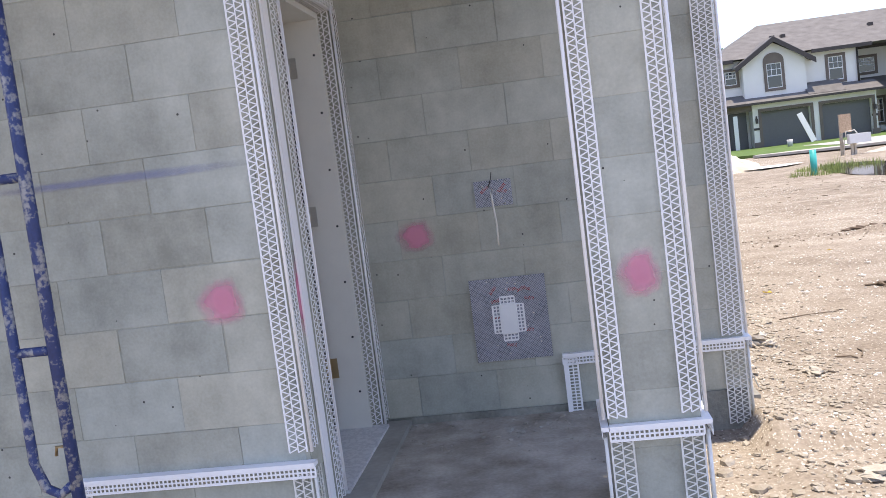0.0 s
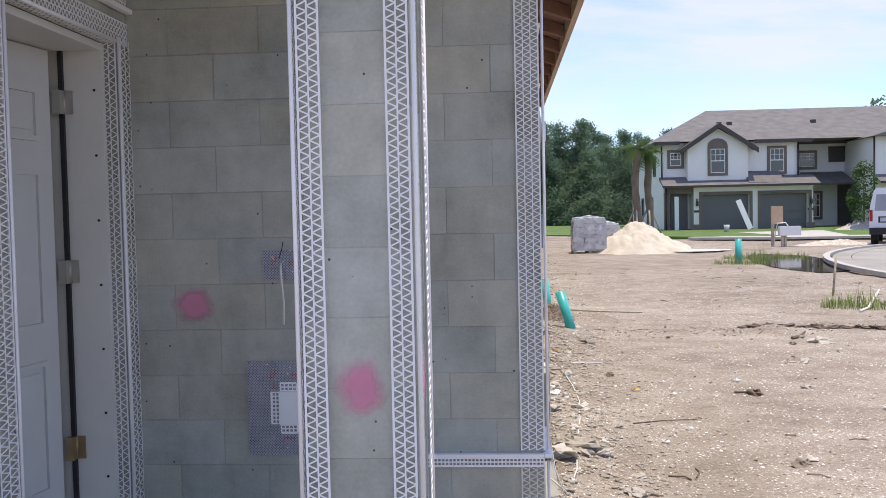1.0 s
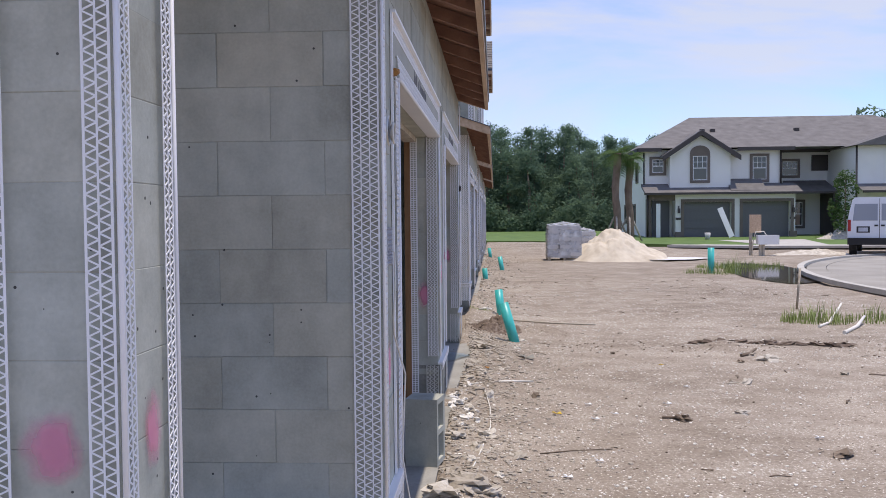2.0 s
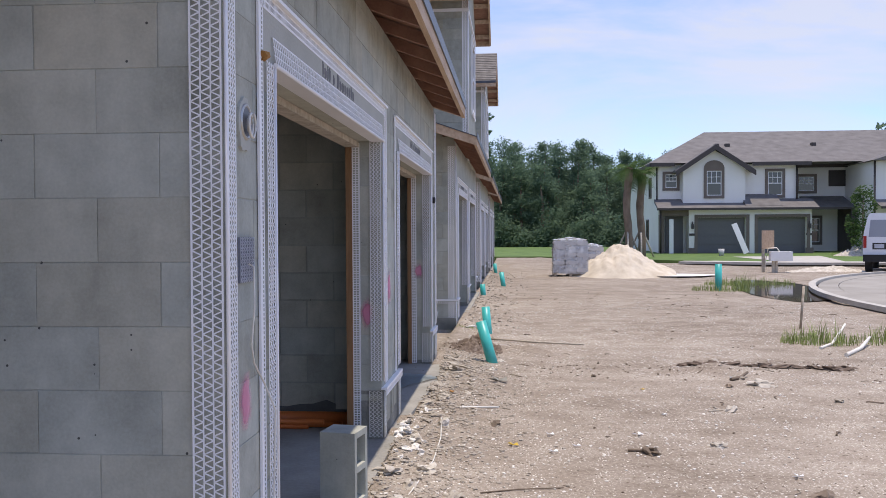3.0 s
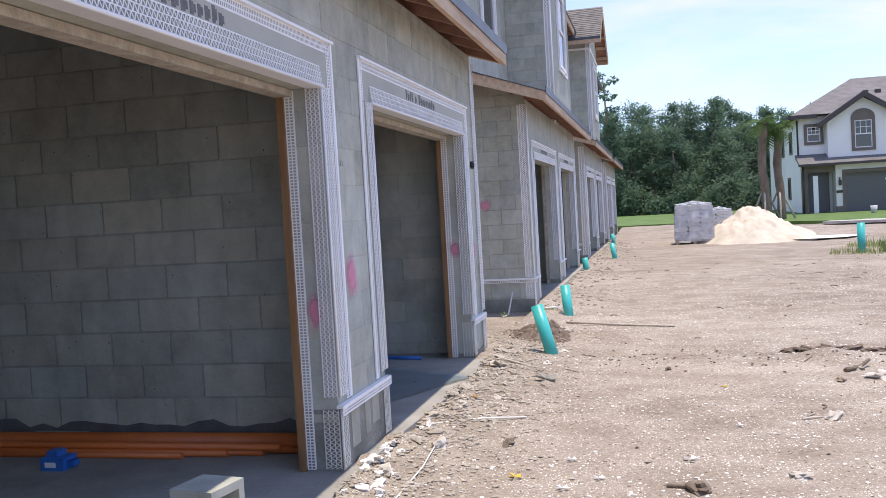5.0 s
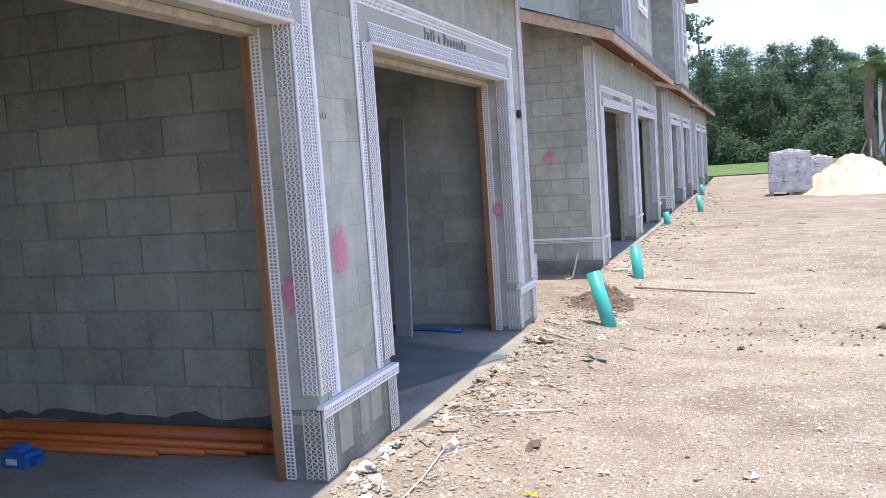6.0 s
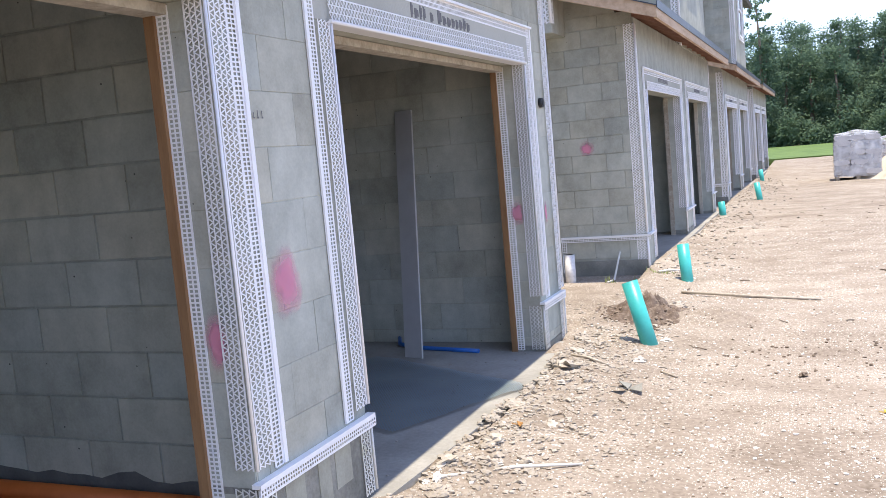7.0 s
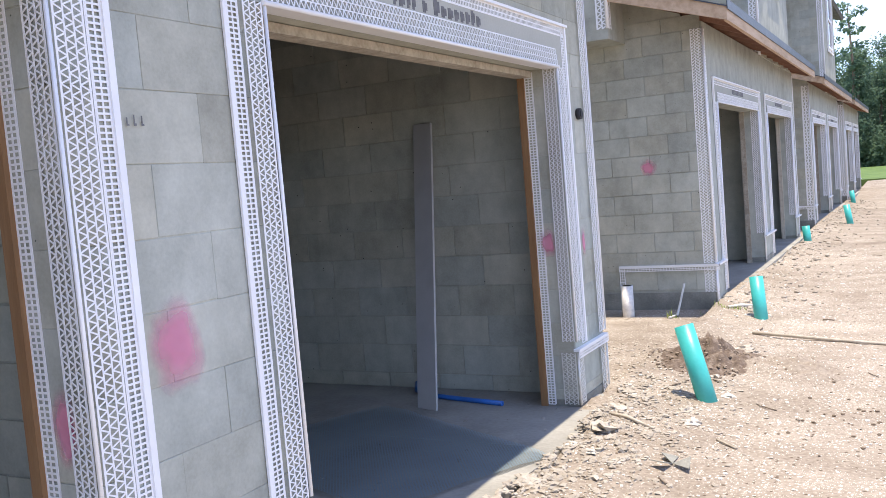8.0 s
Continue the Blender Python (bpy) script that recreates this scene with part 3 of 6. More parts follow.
def paint_mark(x, y, z, face, rx, rz, mat=None, label="round pink spray paint mark on bare block", name="paint_mark"):
    """face: 'y' for a wall that looks towards -y, 'x' for one that looks towards +x."""
    g = Geo()
    m = 28
    g.v = [(math.cos(2 * math.pi * i / m), math.sin(2 * math.pi * i / m), 0) for i in range(m)]
    g.face(range(m))
    at = pose(x, y, z, 90, 0, 0 if face == "y" else 90) @ Matrix.Diagonal((rx, rz, 1, 1))
    return tagged(part(name, g, mat or PINK, at=at), label, "paint mark")


# ---- ground ----
SLABZ, PORCHZ = 0.20, 0.265


def slab_edge(y):
    """How far the concrete stands out of the dirt: wide before the second doorway, little at the piers."""
    if 8.45 < y < 11.1:
        return 0.865 + 0.045 * (y - 8.45) if y < 10.4 else 0.953 - 0.1 * (y - 10.4)
    return 0.87 if 4.9 < y < 7.7 else 0.80


def ground_height(x, y):
    h = 0.115 + 0.03 * noise.noise(Vector((x * 0.45, y * 0.45, 0))) + 0.014 * noise.noise(Vector((x * 2.1, y * 2.1, 3)))
    h += 0.008 * noise.noise(Vector((x * 6, y * 6, 7)))
    if y > 36:
        h += 0.24 * min(1.0, (y - 36) / 12)
    rut = y - 11.4 - 0.10 * (x - 4) - 0.25 * noise.noise(Vector((x * 0.8, 0, 9)))
    if x > 2.4:
        h += 0.075 * math.exp(-(rut / 0.15) ** 2) * (0.5 + noise.noise(Vector((x * 3.0, y * 3.0, 5)))) * min(1, (x - 2.4))
    puddle = ((x - 8.7) / 1.7) ** 2 + ((y - 25.5) / 4.6) ** 2
    h -= 0.09 * math.exp(-puddle)
    edge = slab_edge(y)
    near = x - edge
    if 4 < y < 34 and 0 < near < 0.9:
        h += 0.088 * (1 - near / 0.9) ** 1.5 * (1 + 0.5 * noise.noise(Vector((x * 5, y * 5, 11))))
    if near < 0 and y > 2.2:
        h = min(h, 0.10)
    return h


def ground_sheet():
    g = Geo()
    xs = sorted(set([-1500, -600, -250, -120, -60, -30, -15, -8, -5, -3.5] + [round(-2.5 + 0.085 * i, 3) for i in range(150)] + [10.5 + 0.5 * i for i in range(30)] + [27, 32, 40, 60, 120, 250, 600, 1500]))
    ys = sorted(set([-1500, -400, -120, -40, -15, -8, -5] + [round(-3 + 0.085 * i, 3) for i in range(240)] + [17.6 + 0.4 * i for i in range(90)] + [55, 60, 70, 90, 130, 250, 600, 1800]))
    for y in ys:
        for x in xs:
            g.v.append((x, y, ground_height(x, y)))
    w = len(xs)
    for j in range(len(ys) - 1):
        for i in range(w - 1):
            g.face((j * w + i, j * w + i + 1, (j + 1) * w + i + 1, (j + 1) * w + i), True)
    ob = part("ground", g, GROUND, fix=False)
    return tagged(ob, "pale sandy building-site ground strewn with white shell chips", "ground", kind="structure")


ground = ground_sheet()

# ---- entrance porch of the first house ----
FY, SY, FX, DX = 3.054, 4.404, 0.781, -1.035

entry_wall = setting("wall_entry", Geo().box(-7.0, DX, FY, FY + 0.2, 0.0, 6.2), MORTAR, "bare grey concrete block wall beside the porch", "wall")
door_wall_g = Geo().box(DX - 0.2, DX, FY + 0.2, 3.40, 0.0, 3.1).box(DX - 0.2, DX, 4.31, SY, 0.0, 3.1).box(DX - 0.2, DX, 3.40, 4.31, 2.39, 3.1)
door_wall = setting("wall_door", door_wall_g, MORTAR, "bare block wall round the entrance door", "wall")
south_wall = setting("wall_garage_south", Geo().box(-6.0, FX - 0.2, SY, SY + 0.2, 0.0, 3.2), MORTAR, "bare grey block side wall of the garage", "wall")
setting("wall_stem", Geo().box(-1.05, FX - 0.004, SY - 0.012, SY, 0.0, 0.30), STEM, "rough damp concrete footing course", "wall")
setting("porch_floor", Geo().box(DX - 1.5, 0.40, FY - 0.05, SY - 0.012, 0.0, PORCHZ), DUST, "dusty grey concrete porch slab", "floor")
setting("porch_ceiling", Geo().box(DX - 0.2, FX, FY + 0.3, SY, 3.1, 3.2), PLY, "plywood porch ceiling", "ceiling")
setting("porch_beam", Geo().box(DX, 0.364, FY + 0.004, FY + 0.30, 2.8, 3.2), LINTEL, "concrete beam over the porch", "beam")
setting("door_step", Geo().box(DX - 0.02, DX + 0.13, 3.3, SY - 0.014, PORCHZ - 0.02, PORCHZ + 0.028), SLAB, "worn concrete step below the door", "step")
paint_mark(-1.28, FY - 0.0085, 1.175, "y", 0.105, 0.105)
paint_mark(-0.764, SY - 0.0085, 1.23, "y", 0.115, 0.095)
paint_mark(0.205, FY - 0.008, 1.12, "y", 0.088, 0.105)
paint_mark(0.366 + 0.006, 3.22, 1.13, "x", 0.06, 0.11)
paint_mark(DX + 0.0065, 3.175, 1.15, "x", 0.05, 0.17)
paint_mark(-1.62, FY - 0.008, 1.665, "y", 0.62, 0.022, BLUECHALK, "faint blue chalk line on bare block", "chalk_line")

corner_bead(DX, FY - 0.004, 0.60, 2.9, -XP, -YP, YP, XP)
corner_bead(DX, FY - 0.004, 0.2, 0.525, -XP, -YP, YP, XP, mat=OLDPVC)
ledge_bead((-1.955, FY - 0.004, 0.558), XP, 0.945, -YP, 0.045)
stop_bead((-1.95, FY - 0.006, 0.2), UP, 0.33, XP, -YP, 0.04, 0.012)
# beads round the door opening
stop_bead((DX, 3.222, 0.28), UP, 2.62, YP, XP, 0, 0.008, 0.075)
corner_bead(DX, 3.40, 0.28, 2.39, -YP, XP, -XP, YP, 0.105, 0.05)
corner_bead(DX, 4.31, 0.31, 2.40, YP, XP, -XP, -YP, 0.088, 0.06, pitch=0.036)
head = Geo()
zigzag(head, (DX + 0.006, 3.32, 2.39), YP, UP, XP, 1.08, 0.085, 3)
zigzag(head, (DX - 0.004, 3.40, 2.384), YP, -XP, -UP, 0.91, 0.055, 2)
head.tube([(DX + 0.006, 3.32, 2.386), (DX + 0.006, 4.40, 2.386)], 0.007, 8)
setting("corner_bead", head, PVC, *BEAD)


stop_bead((DX, 3.10, 2.53), YP, 1.30, UP, XP, 0.05, 0.03, 0.02)


def entrance_door():
    """A six-panel door, a little ajar, in a primed frame."""
    d = thing("door_1", "pale primed six-panel entrance door slightly ajar in its frame", "door", kind="structure")
    x0, x1, y0, y1, z0, z1 = DX - 0.31, DX - 0.055, 3.405, 4.302, PORCHZ + 0.03, 2.375
    f = Geo().box(x0, x1, y1 - 0.03, y1, z0, z1).box(x0, x1, y0, y0 + 0.03, z0, z1).box(x0, x1, y0 + 0.03, y1 - 0.03, z1 - 0.03, z1)
    # Black strip added for the dark gap between leaf and jamb.
    part("weather_seal", Geo().box(x0 + 0.068, x0 + 0.087, y1 - 0.046, y1 - 0.03, z0, z1 - 0.03), DARK, d, "black strip painted as the shade of the hinge gap")
    f.box(x0 + 0.02, x0 + 0.085, y0 + 0.03, y0 + 0.045, z0, z1 - 0.03)
    part("door_frame", f, CREAM, d)
    part("threshold", Geo().box(x0 - 0.03, DX + 0.03, y0 + 0.002, y1 - 0.002, z0 - 0.03, z0 + 0.012), TAPE, d, "metal threshold under printed protective tape")
    s = Geo()
    for k in range(7):
        z = z0 + 0.2 + k * 0.28
        s.tube([(x1 - 0.035, y1 - 0.0302, z), (x1 - 0.035, y1 - 0.0325, z)], 0.006, 8)
    part("screw_heads", s, DARK, d)
    w, h = 0.845, z1 - z0 - 0.05
    hinge_at = pose(x0 + 0.03, y1 - 0.045, z0 + 0.015, 0, 0, -90) @ pose(0, 0, 0, 0, 0, -9)
    leaf = Geo().box(0.034, w, -0.022, 0.022, 0, h)
    lf = part("leaf", leaf, DOORPAINT, d, at=hinge_at)
    for cx in (0.25, 0.61):
        for lo, hi in ((0.16, 0.72), (0.86, 1.52), (1.64, 1.86)):
            p = Geo()
            a0, a1 = cx - 0.13, cx + 0.13
            for b0, b1, c0, c1 in ((a0, a1, lo, lo + 0.022), (a0, a1, hi - 0.022, hi), (a0, a0 + 0.022, lo + 0.022, hi - 0.022), (a1 - 0.022, a1, lo + 0.022, hi - 0.022)):
                p.box(b0, b1, 0.022, 0.034, c0, c1)
            p.box(a0 + 0.045, a1 - 0.045, 0.022, 0.031, lo + 0.045, hi - 0.045)
            part("panel", p, DOORPAINT, lf)
    for k, z in enumerate((0.28, 1.05, 1.78)):
        hg = Geo().box(x0 + 0.09, x0 + 0.125, y1 - 0.036, y1 - 0.0305, z0 + z, z0 + z + 0.10)
        hg.tube([(x0 + 0.088, y1 - 0.04, z0 + z), (x0 + 0.088, y1 - 0.04, z0 + z + 0.10)], 0.007, 8)
        hg.box(x0 + 0.055, x0 + 0.088, y1 - 0.075, y1 - 0.046, z0 + z, z0 + z + 0.10)
        part("hinge", hg, STEEL if k else BRASS, d)
    return d


entrance_door()
# Black colour stands in for the darkness of the hall.
setting("wall_hall", Geo().box(DX - 1.6, DX - 1.5, 3.1, 4.6, 0, 3), DARK, "hall wall coloured black as the shade behind the door", "wall")

# Out-of-view eave, added to keep sky light off the porch walls.
setting("porch_eave", Geo().box(-7.0, 1.0, FY - 0.7, FY + 0.002, 2.98, 3.1), PLY, "unseen plywood eave added to shade the entrance wall", "eave")

# the porch post
post = setting("porch_post", Geo().box(0.048, 0.362, FY + 0.004, FY + 0.306, 0.0, 2.8), MORTAR, "bare concrete block porch post with corner beads", "post")
for cx, side, d, n in ((0.048, -XP, XP, -XP), (0.366, XP, -XP, XP)):
    corner_bead(cx - (0.004 if cx < 0.1 else 0), FY - 0.004, 0.625, 2.8, d, -YP, YP, n, 0.062, 0.05)
    corner_bead(cx - (0.004 if cx < 0.1 else 0), FY - 0.004, 0.15, 0.56, d, -YP, YP, n, 0.075, 0.05, mat=OLDPVC)
corner_bead(0.366, FY + 0.31, 0.62, 2.8, -YP, XP, -XP, YP, 0.055, 0.05)
corner_bead(0.366, FY + 0.31, 0.15, 0.56, -YP, XP, -XP, YP, 0.055, 0.05, mat=OLDPVC)
ledge_bead((0.047, FY - 0.003, 0.592), XP, 0.318, -YP, 0.032)
ledge_bead((0.365, FY - 0.035, 0.592), YP, 0.36, XP, 0.03)
ledge_bead((0.045, FY + 0.33, 0.592), -YP, 0.365, -XP, 0.026, 0.02)

# ---- beads, boxes and wires on the side wall ----
ledge_bead((-0.10, SY - 0.006, 0.553), XP, 0.879, -YP, 0.03)
stop_bead((-0.09, SY - 0.016, 0.22), UP, 0.315, XP, -YP, 0.05, 0.012)
corner_bead(FX + 0.004, SY - 0.004, 0.575, 2.95, -XP, -YP, YP, XP, 0.098, 0.07, rows=3)
corner_bead(FX + 0.004, SY - 0.004, 0.13, 0.53, -XP, -YP, YP, XP, 0.098, 0.07, rows=3, mat=OLDPVC)


def lath_patch(name, x0, x1, z0, z1, box):
    """A patch of paper-backed wire lath nailed to the wall, with or without an electrical box in it."""
    t = thing(name, "square patch of paper-backed wire lath " + ("round a blank electrical box" if box else "with a loose cable"), "lath patch")
    y = SY - 0.008
    part("paper", Geo().box(x0, x1, y - 0.004, y, z0, z1), PAPER, t)
    g = Geo()
    step = 0.0125
    m = int((x1 - x0 + z1 - z0) / step)
    for i in range(m):
        s = i * step
        for flip in (0, 1):
            ax, az = (x0 + min(s, x1 - x0)), z0 + max(0, s - (x1 - x0))
            bx, bz = (x0 + max(0, s - (z1 - z0))), z0 + min(s, z1 - z0)
            if flip:
                ax, bx = x0 + x1 - ax, x0 + x1 - bx
            if abs(ax - bx) > 0.004:
                g.bar((ax, y - 0.0065, az), (bx, y - 0.0065, bz), (0, -1, 0), 0.0022, 0.0015)
    part("wire_mesh", g, WIRE, t)
    for i in range(9 if box else 3):
        ink = Geo()
        cx, cz, a = random.uniform(x0 + 0.04, x1 - 0.04), random.uniform(z0 + 0.04, z1 - 0.03), random.uniform(-0.9, 0.9)
        d = Vector((math.cos(a), 0, math.sin(a))) * 0.024
        ink.bar(Vector((cx, y - 0.0055, cz)) - d, Vector((cx, y - 0.0055, cz)) + d, (0, -1, 0), 0.016, 0.001)
        part("print_bar", ink, REDINK, t)
    for i in range(16 if box else 8):
        part("nail_head", Geo().lump((random.uniform(x0, x1), y - 0.009, random.uniform(z0, z1)), 0.004, 0.1, 3, 6), SHELL, t)
    return t


patch = lath_patch("lath_patch", -0.525, -0.145, 0.555, 0.975, True)
px0, px1, pz0, pz1 = -0.383, -0.302, 0.692, 0.842
part("cover_plate", Geo().box(px0, px1, SY - 0.03, SY - 0.012, pz0, pz1), WHITE, patch, "blank white cover plate")
rim = Geo()
for o, u, v, ln in (((px0, 0, pz0 + 0.005), UP, -XP, 0.14), ((px1, 0, pz0 + 0.005), UP, XP, 0.14), ((px0 + 0.005, 0, pz0), XP, -UP, 0.072), ((px0 + 0.005, 0, pz1), XP, UP, 0.072)):
    ladder(rim, Vector(o) + Vector((0, SY - 0.017, 0)), u, v, -YP, ln, 0.036)
part("mounting_flange", rim, PVC, patch)
small = lath_patch("lath_patch", -0.44, -0.255, 1.335, 1.465, False)
part("cable", Geo().tube([(-0.36, SY - 0.015, 1.41), (-0.355, SY - 0.045, 1.39), (-0.352, SY - 0.05, 1.33), (-0.346, SY - 0.04, 1.24), (-0.35, SY - 0.035, 1.14)], 0.005, 6), CORD, small)
part("tie_wire", Geo().tube([(-0.37, SY - 0.012, 1.43), (-0.352, SY - 0.03, 1.47), (-0.345, SY - 0.03, 1.505)], 0.002, 5), DARK, small)

# ---- garage front of the first house ----
G1, G2, END, HEAD, WALLTOP = (4.935, 7.68), (8.485, 11.16), 11.68, 2.235, 3.02
INX = FX - 0.20


def garage_wall(y0, y1, g1, g2, head, top):
    """The front as one comb-shaped wall standing over its two doorways."""
    g = Geo()
    g.prism([(y0, 0), (y0, top), (y1, top), (y1, 0), (g2[1], 0), (g2[1], head), (g2[0], head), (g2[0], 0), (g1[1], 0), (g1[1], head), (g1[0], head), (g1[0], 0)], "x", INX, FX)
    return g


front = setting("wall_garage_front", garage_wall(SY, END, G1, G2, HEAD, WALLTOP), SMEAR, "bare block garage front with two open doorways", "wall")
setting("wall_garage_end", Geo().box(-1.05, INX, END - 0.018, END, 0.0, 3.3), MORTAR, "bare block end wall of the garage", "wall")
for (a, b) in (G1, G2):
    setting("lintel", Geo().box(INX - 0.004, FX + 0.006, a - 0.18, b + 0.18, HEAD + 0.003, HEAD + 0.262), LINTEL, "smooth precast concrete lintel over a garage doorway", "lintel")
# stencilled maker's mark, as bars
for (a, b) in (G1, G2):
    mark = thing("stencil_mark", "faded dark stencilled lettering on a concrete lintel", "stencil mark")
    y = (a + b) / 2 - 0.48
    for k, (w, h) in enumerate([(0.03, 0.075), (0.05, 0.05), (0.03, 0.07), (0.03, 0.07), (0.0, 0), (0.04, 0.05), (0.0, 0), (0.055, 0.075), (0.05, 0.05), (0.05, 0.05), (0.045, 0.05), (0.04, 0.05), (0.045, 0.055), (0.04, 0.07), (0.045, 0.05)]):
        if w:
            g = Geo().box(FX + 0.006, FX + 0.0075, y, y + w * 0.62, HEAD + 0.115, HEAD + 0.115 + h)
            g.box(FX + 0.006, FX + 0.0072, y + w * 0.62, y + w, HEAD + 0.115 + h * 0.2, HEAD + 0.115 + h * 0.85)
            part("bar", g, STENCIL, mark)
        y += (w or 0.03) + 0.015

for (a, b) in (G1, G2):
    # opening beads on both sides and the head
    for y, side in ((a, -1), (b, 1)):
        lo = 0.60 if (side > 0 or y > 8) else 0.24
        corner_bead(FX + 0.004, y, lo, HEAD, YP * side, XP, -XP, -YP * side, 0.088, 0.072, rows=3, pitch=0.028)
        if lo > 0.5:
            corner_bead(FX + 0.004, y, 0.215, 0.53, YP * side, XP, -XP, -YP * side, 0.075, 0.085, rows=3, mat=OLDPVC)
        g = Geo()
        ladder(g, (INX + 0.05, y - side * 0.004, SLABZ + 0.01), UP, -XP, -YP * side, HEAD - SLABZ - 0.02, 0.046, 2, 0.0165, w=0.0062)
        setting("casing_bead", g, PVC, "white perforated plaster stop along the door buck", "casing bead")
        setting("door_buck", Geo().box(INX - 0.04, INX + 0.002, min(y, y - side * 0.022), max(y, y - side * 0.022), SLABZ, HEAD), BUCK, "brown treated timber buck lining the doorway", "trim")
    g = Geo()
    zigzag(g, (FX + 0.022, a + 0.005, HEAD + 0.006), YP, (Vector((-0.12, 0, 1))).normalized(), XP, b - a - 0.01, 0.098, 3)
    g.tube([(FX + 0.024, a, HEAD), (FX + 0.024, b, HEAD)], 0.009, 8)
    g.box(FX - 0.06, FX + 0.02, a, b, HEAD - 0.007, HEAD - 0.002)
    setting("corner_bead", g, PVC, *BEAD)
    setting("door_buck", Geo().box(INX - 0.04, INX + 0.05, a, b, HEAD - 0.04, HEAD - 0.004), TWIG, "pale timber head buck of a garage doorway", "trim")
    # the raised frame round the opening
    f0, f1, ft = a - 0.172, b + 0.172, 2.488
    stop_bead((FX, f0, 0.57), UP, ft - 0.57, YP, XP, 0.048, 0.009, 0.022)
    stop_bead((FX, f1, 0.57), UP, ft - 0.57, -YP, XP, 0.048, 0.009, 0.022)
    stop_bead((FX, f0 - 0.012, ft), YP, f1 - f0 + 0.024, -UP, XP, 0.05, 0.022, 0.014)
ledge_bead((FX - 0.002, 7.65, 0.548), YP, 0.865, XP, 0.038)
ledge_bead((FX - 0.002, 11.13, 0.548), YP, END - 11.12, XP, 0.038)
ledge_bead((FX, SY - 0.036, 0.553), YP, 0.50, XP, 0.035)
corner_bead(FX + 0.004, END, 0.58, 2.95, -YP, XP, -XP, YP, 0.10, 0.08, rows=3)
corner_bead(FX + 0.004, END, 0.14, 0.53, -YP, XP, -XP, YP, 0.10, 0.08, rows=3, mat=OLDPVC)
setting("wall_stem", Geo().box(INX - 0.01, FX + 0.008, G1[1] - 0.004, G2[0] + 0.004, 0.0, 0.532).box(INX - 0.01, FX + 0.008, G2[1] - 0.004, END - 0.002, 0.0, 0.24), STEM, "rough damp concrete footing of the piers", "wall")
setting("pier_patch", Geo().box(FX + 0.006, FX + 0.0115, 7.83, 7.96, 0.285, 0.535).box(FX + 0.006, FX + 0.0115, 8.06, 8.15, 0.30, 0.535).box(FX + 0.006, FX + 0.0105, 8.19, 8.32, 0.33, 0.53), MORTAR, "pale patches of smeared mortar on the pier", "patch")
paint_mark(FX + 0.0085, 4.585, 1.05, "x", 0.08, 0.12)
paint_mark(FX + 0.0085, 7.985, 1.22, "x", 0.115, 0.155)
paint_mark(FX - 0.10, G1[1] - 0.007, 1.06, "y", 0.06, 0.12)
paint_mark(FX - 0.12, G2[1] - 0.007, 1.20, "y", 0.06, 0.10)
paint_mark(FX + 0.0085, 11.42, 1.18, "x", 0.04, 0.10)
num = Geo()
for k, (dy, h) in enumerate(((0, 0.022), (0.025, 0.03), (0.052, 0.028))):
    num.box(FX + 0.0085, FX + 0.0095, 7.885 + dy, 7.885 + dy + 0.009, 1.83, 1.83 + h * 0.22)
    num.box(FX + 0.0085, FX + 0.0095, 7.885 + dy, 7.885 + dy + 0.004, 1.83 + h * 0.22, 1.83 + h)
tagged(part("pencil_mark", num, STENCIL), "small dark hand-marked strokes on the block pier", "pencil mark")


def lamp_box():
    t = thing("junction_box", "round metal junction box with coiled cable in smeared mortar", "junction box")
    y, z = 4.605, 1.985
    p = Geo()
    ring = []
    for i in range(22):
        w = 2 * math.pi * i / 22
        r = 0.085 + 0.028 * noise.noise(Vector((math.cos(w) * 1.7, math.sin(w) * 1.7, 4)))
        ring.append((FX + 0.012, y + 0.8 * r * math.cos(w) - 0.012, z + 1.15 * r * math.sin(w) - 0.01))
    k = len(p.v)
    p.v += ring + [(FX - 0.002, q[1] * 1.0, q[2]) for q in ring]
    p.face(range(22))
    for i in range(22):
        p.face((i, (i + 1) % 22, 22 + (i + 1) % 22, 22 + i))
    part("mortar_patch", p, LINTEL, t)
    b = Geo()
    b.tube([(FX + 0.010, y + 0.055 * math.cos(i * 0.3927), z + 0.055 * math.sin(i * 0.3927)) for i in range(17)], 0.008, 6)
    part("rim", b, STEEL, t)
    part("back", Geo().tube([(FX + 0.0125, y, z), (FX + 0.0145, y, z)], 0.05, 18), plain("box_shadow_metal", (0.16, 0.16, 0.17), 0.5, 0.6), t)
    c = Geo()
    for j in range(3):
        c.tube([(FX + 0.022 + 0.006 * j, y + (0.012 + 0.012 * j) * math.cos(i * 0.5 + j), z - 0.01 + (0.022 + 0.01 * j) * math.sin(i * 0.5 + j)) for i in range(12)], 0.0045, 6)
    part("coiled_cable", c, CORD, t)


lamp_box()
pb = thing("lath_patch", "small wire lath patch with a hanging white cable", "lath patch")
part("paper", Geo().box(FX + 0.005, FX + 0.012, 4.525, 4.675, 1.45, 1.60), PAPER, pb)
wm = Geo()
zigzag(wm, (FX + 0.013, 4.525, 1.45), UP, YP, XP, 0.15, 0.15, 8, 0.02, w=0.002)
part("wire_mesh", wm, WIRE, pb)
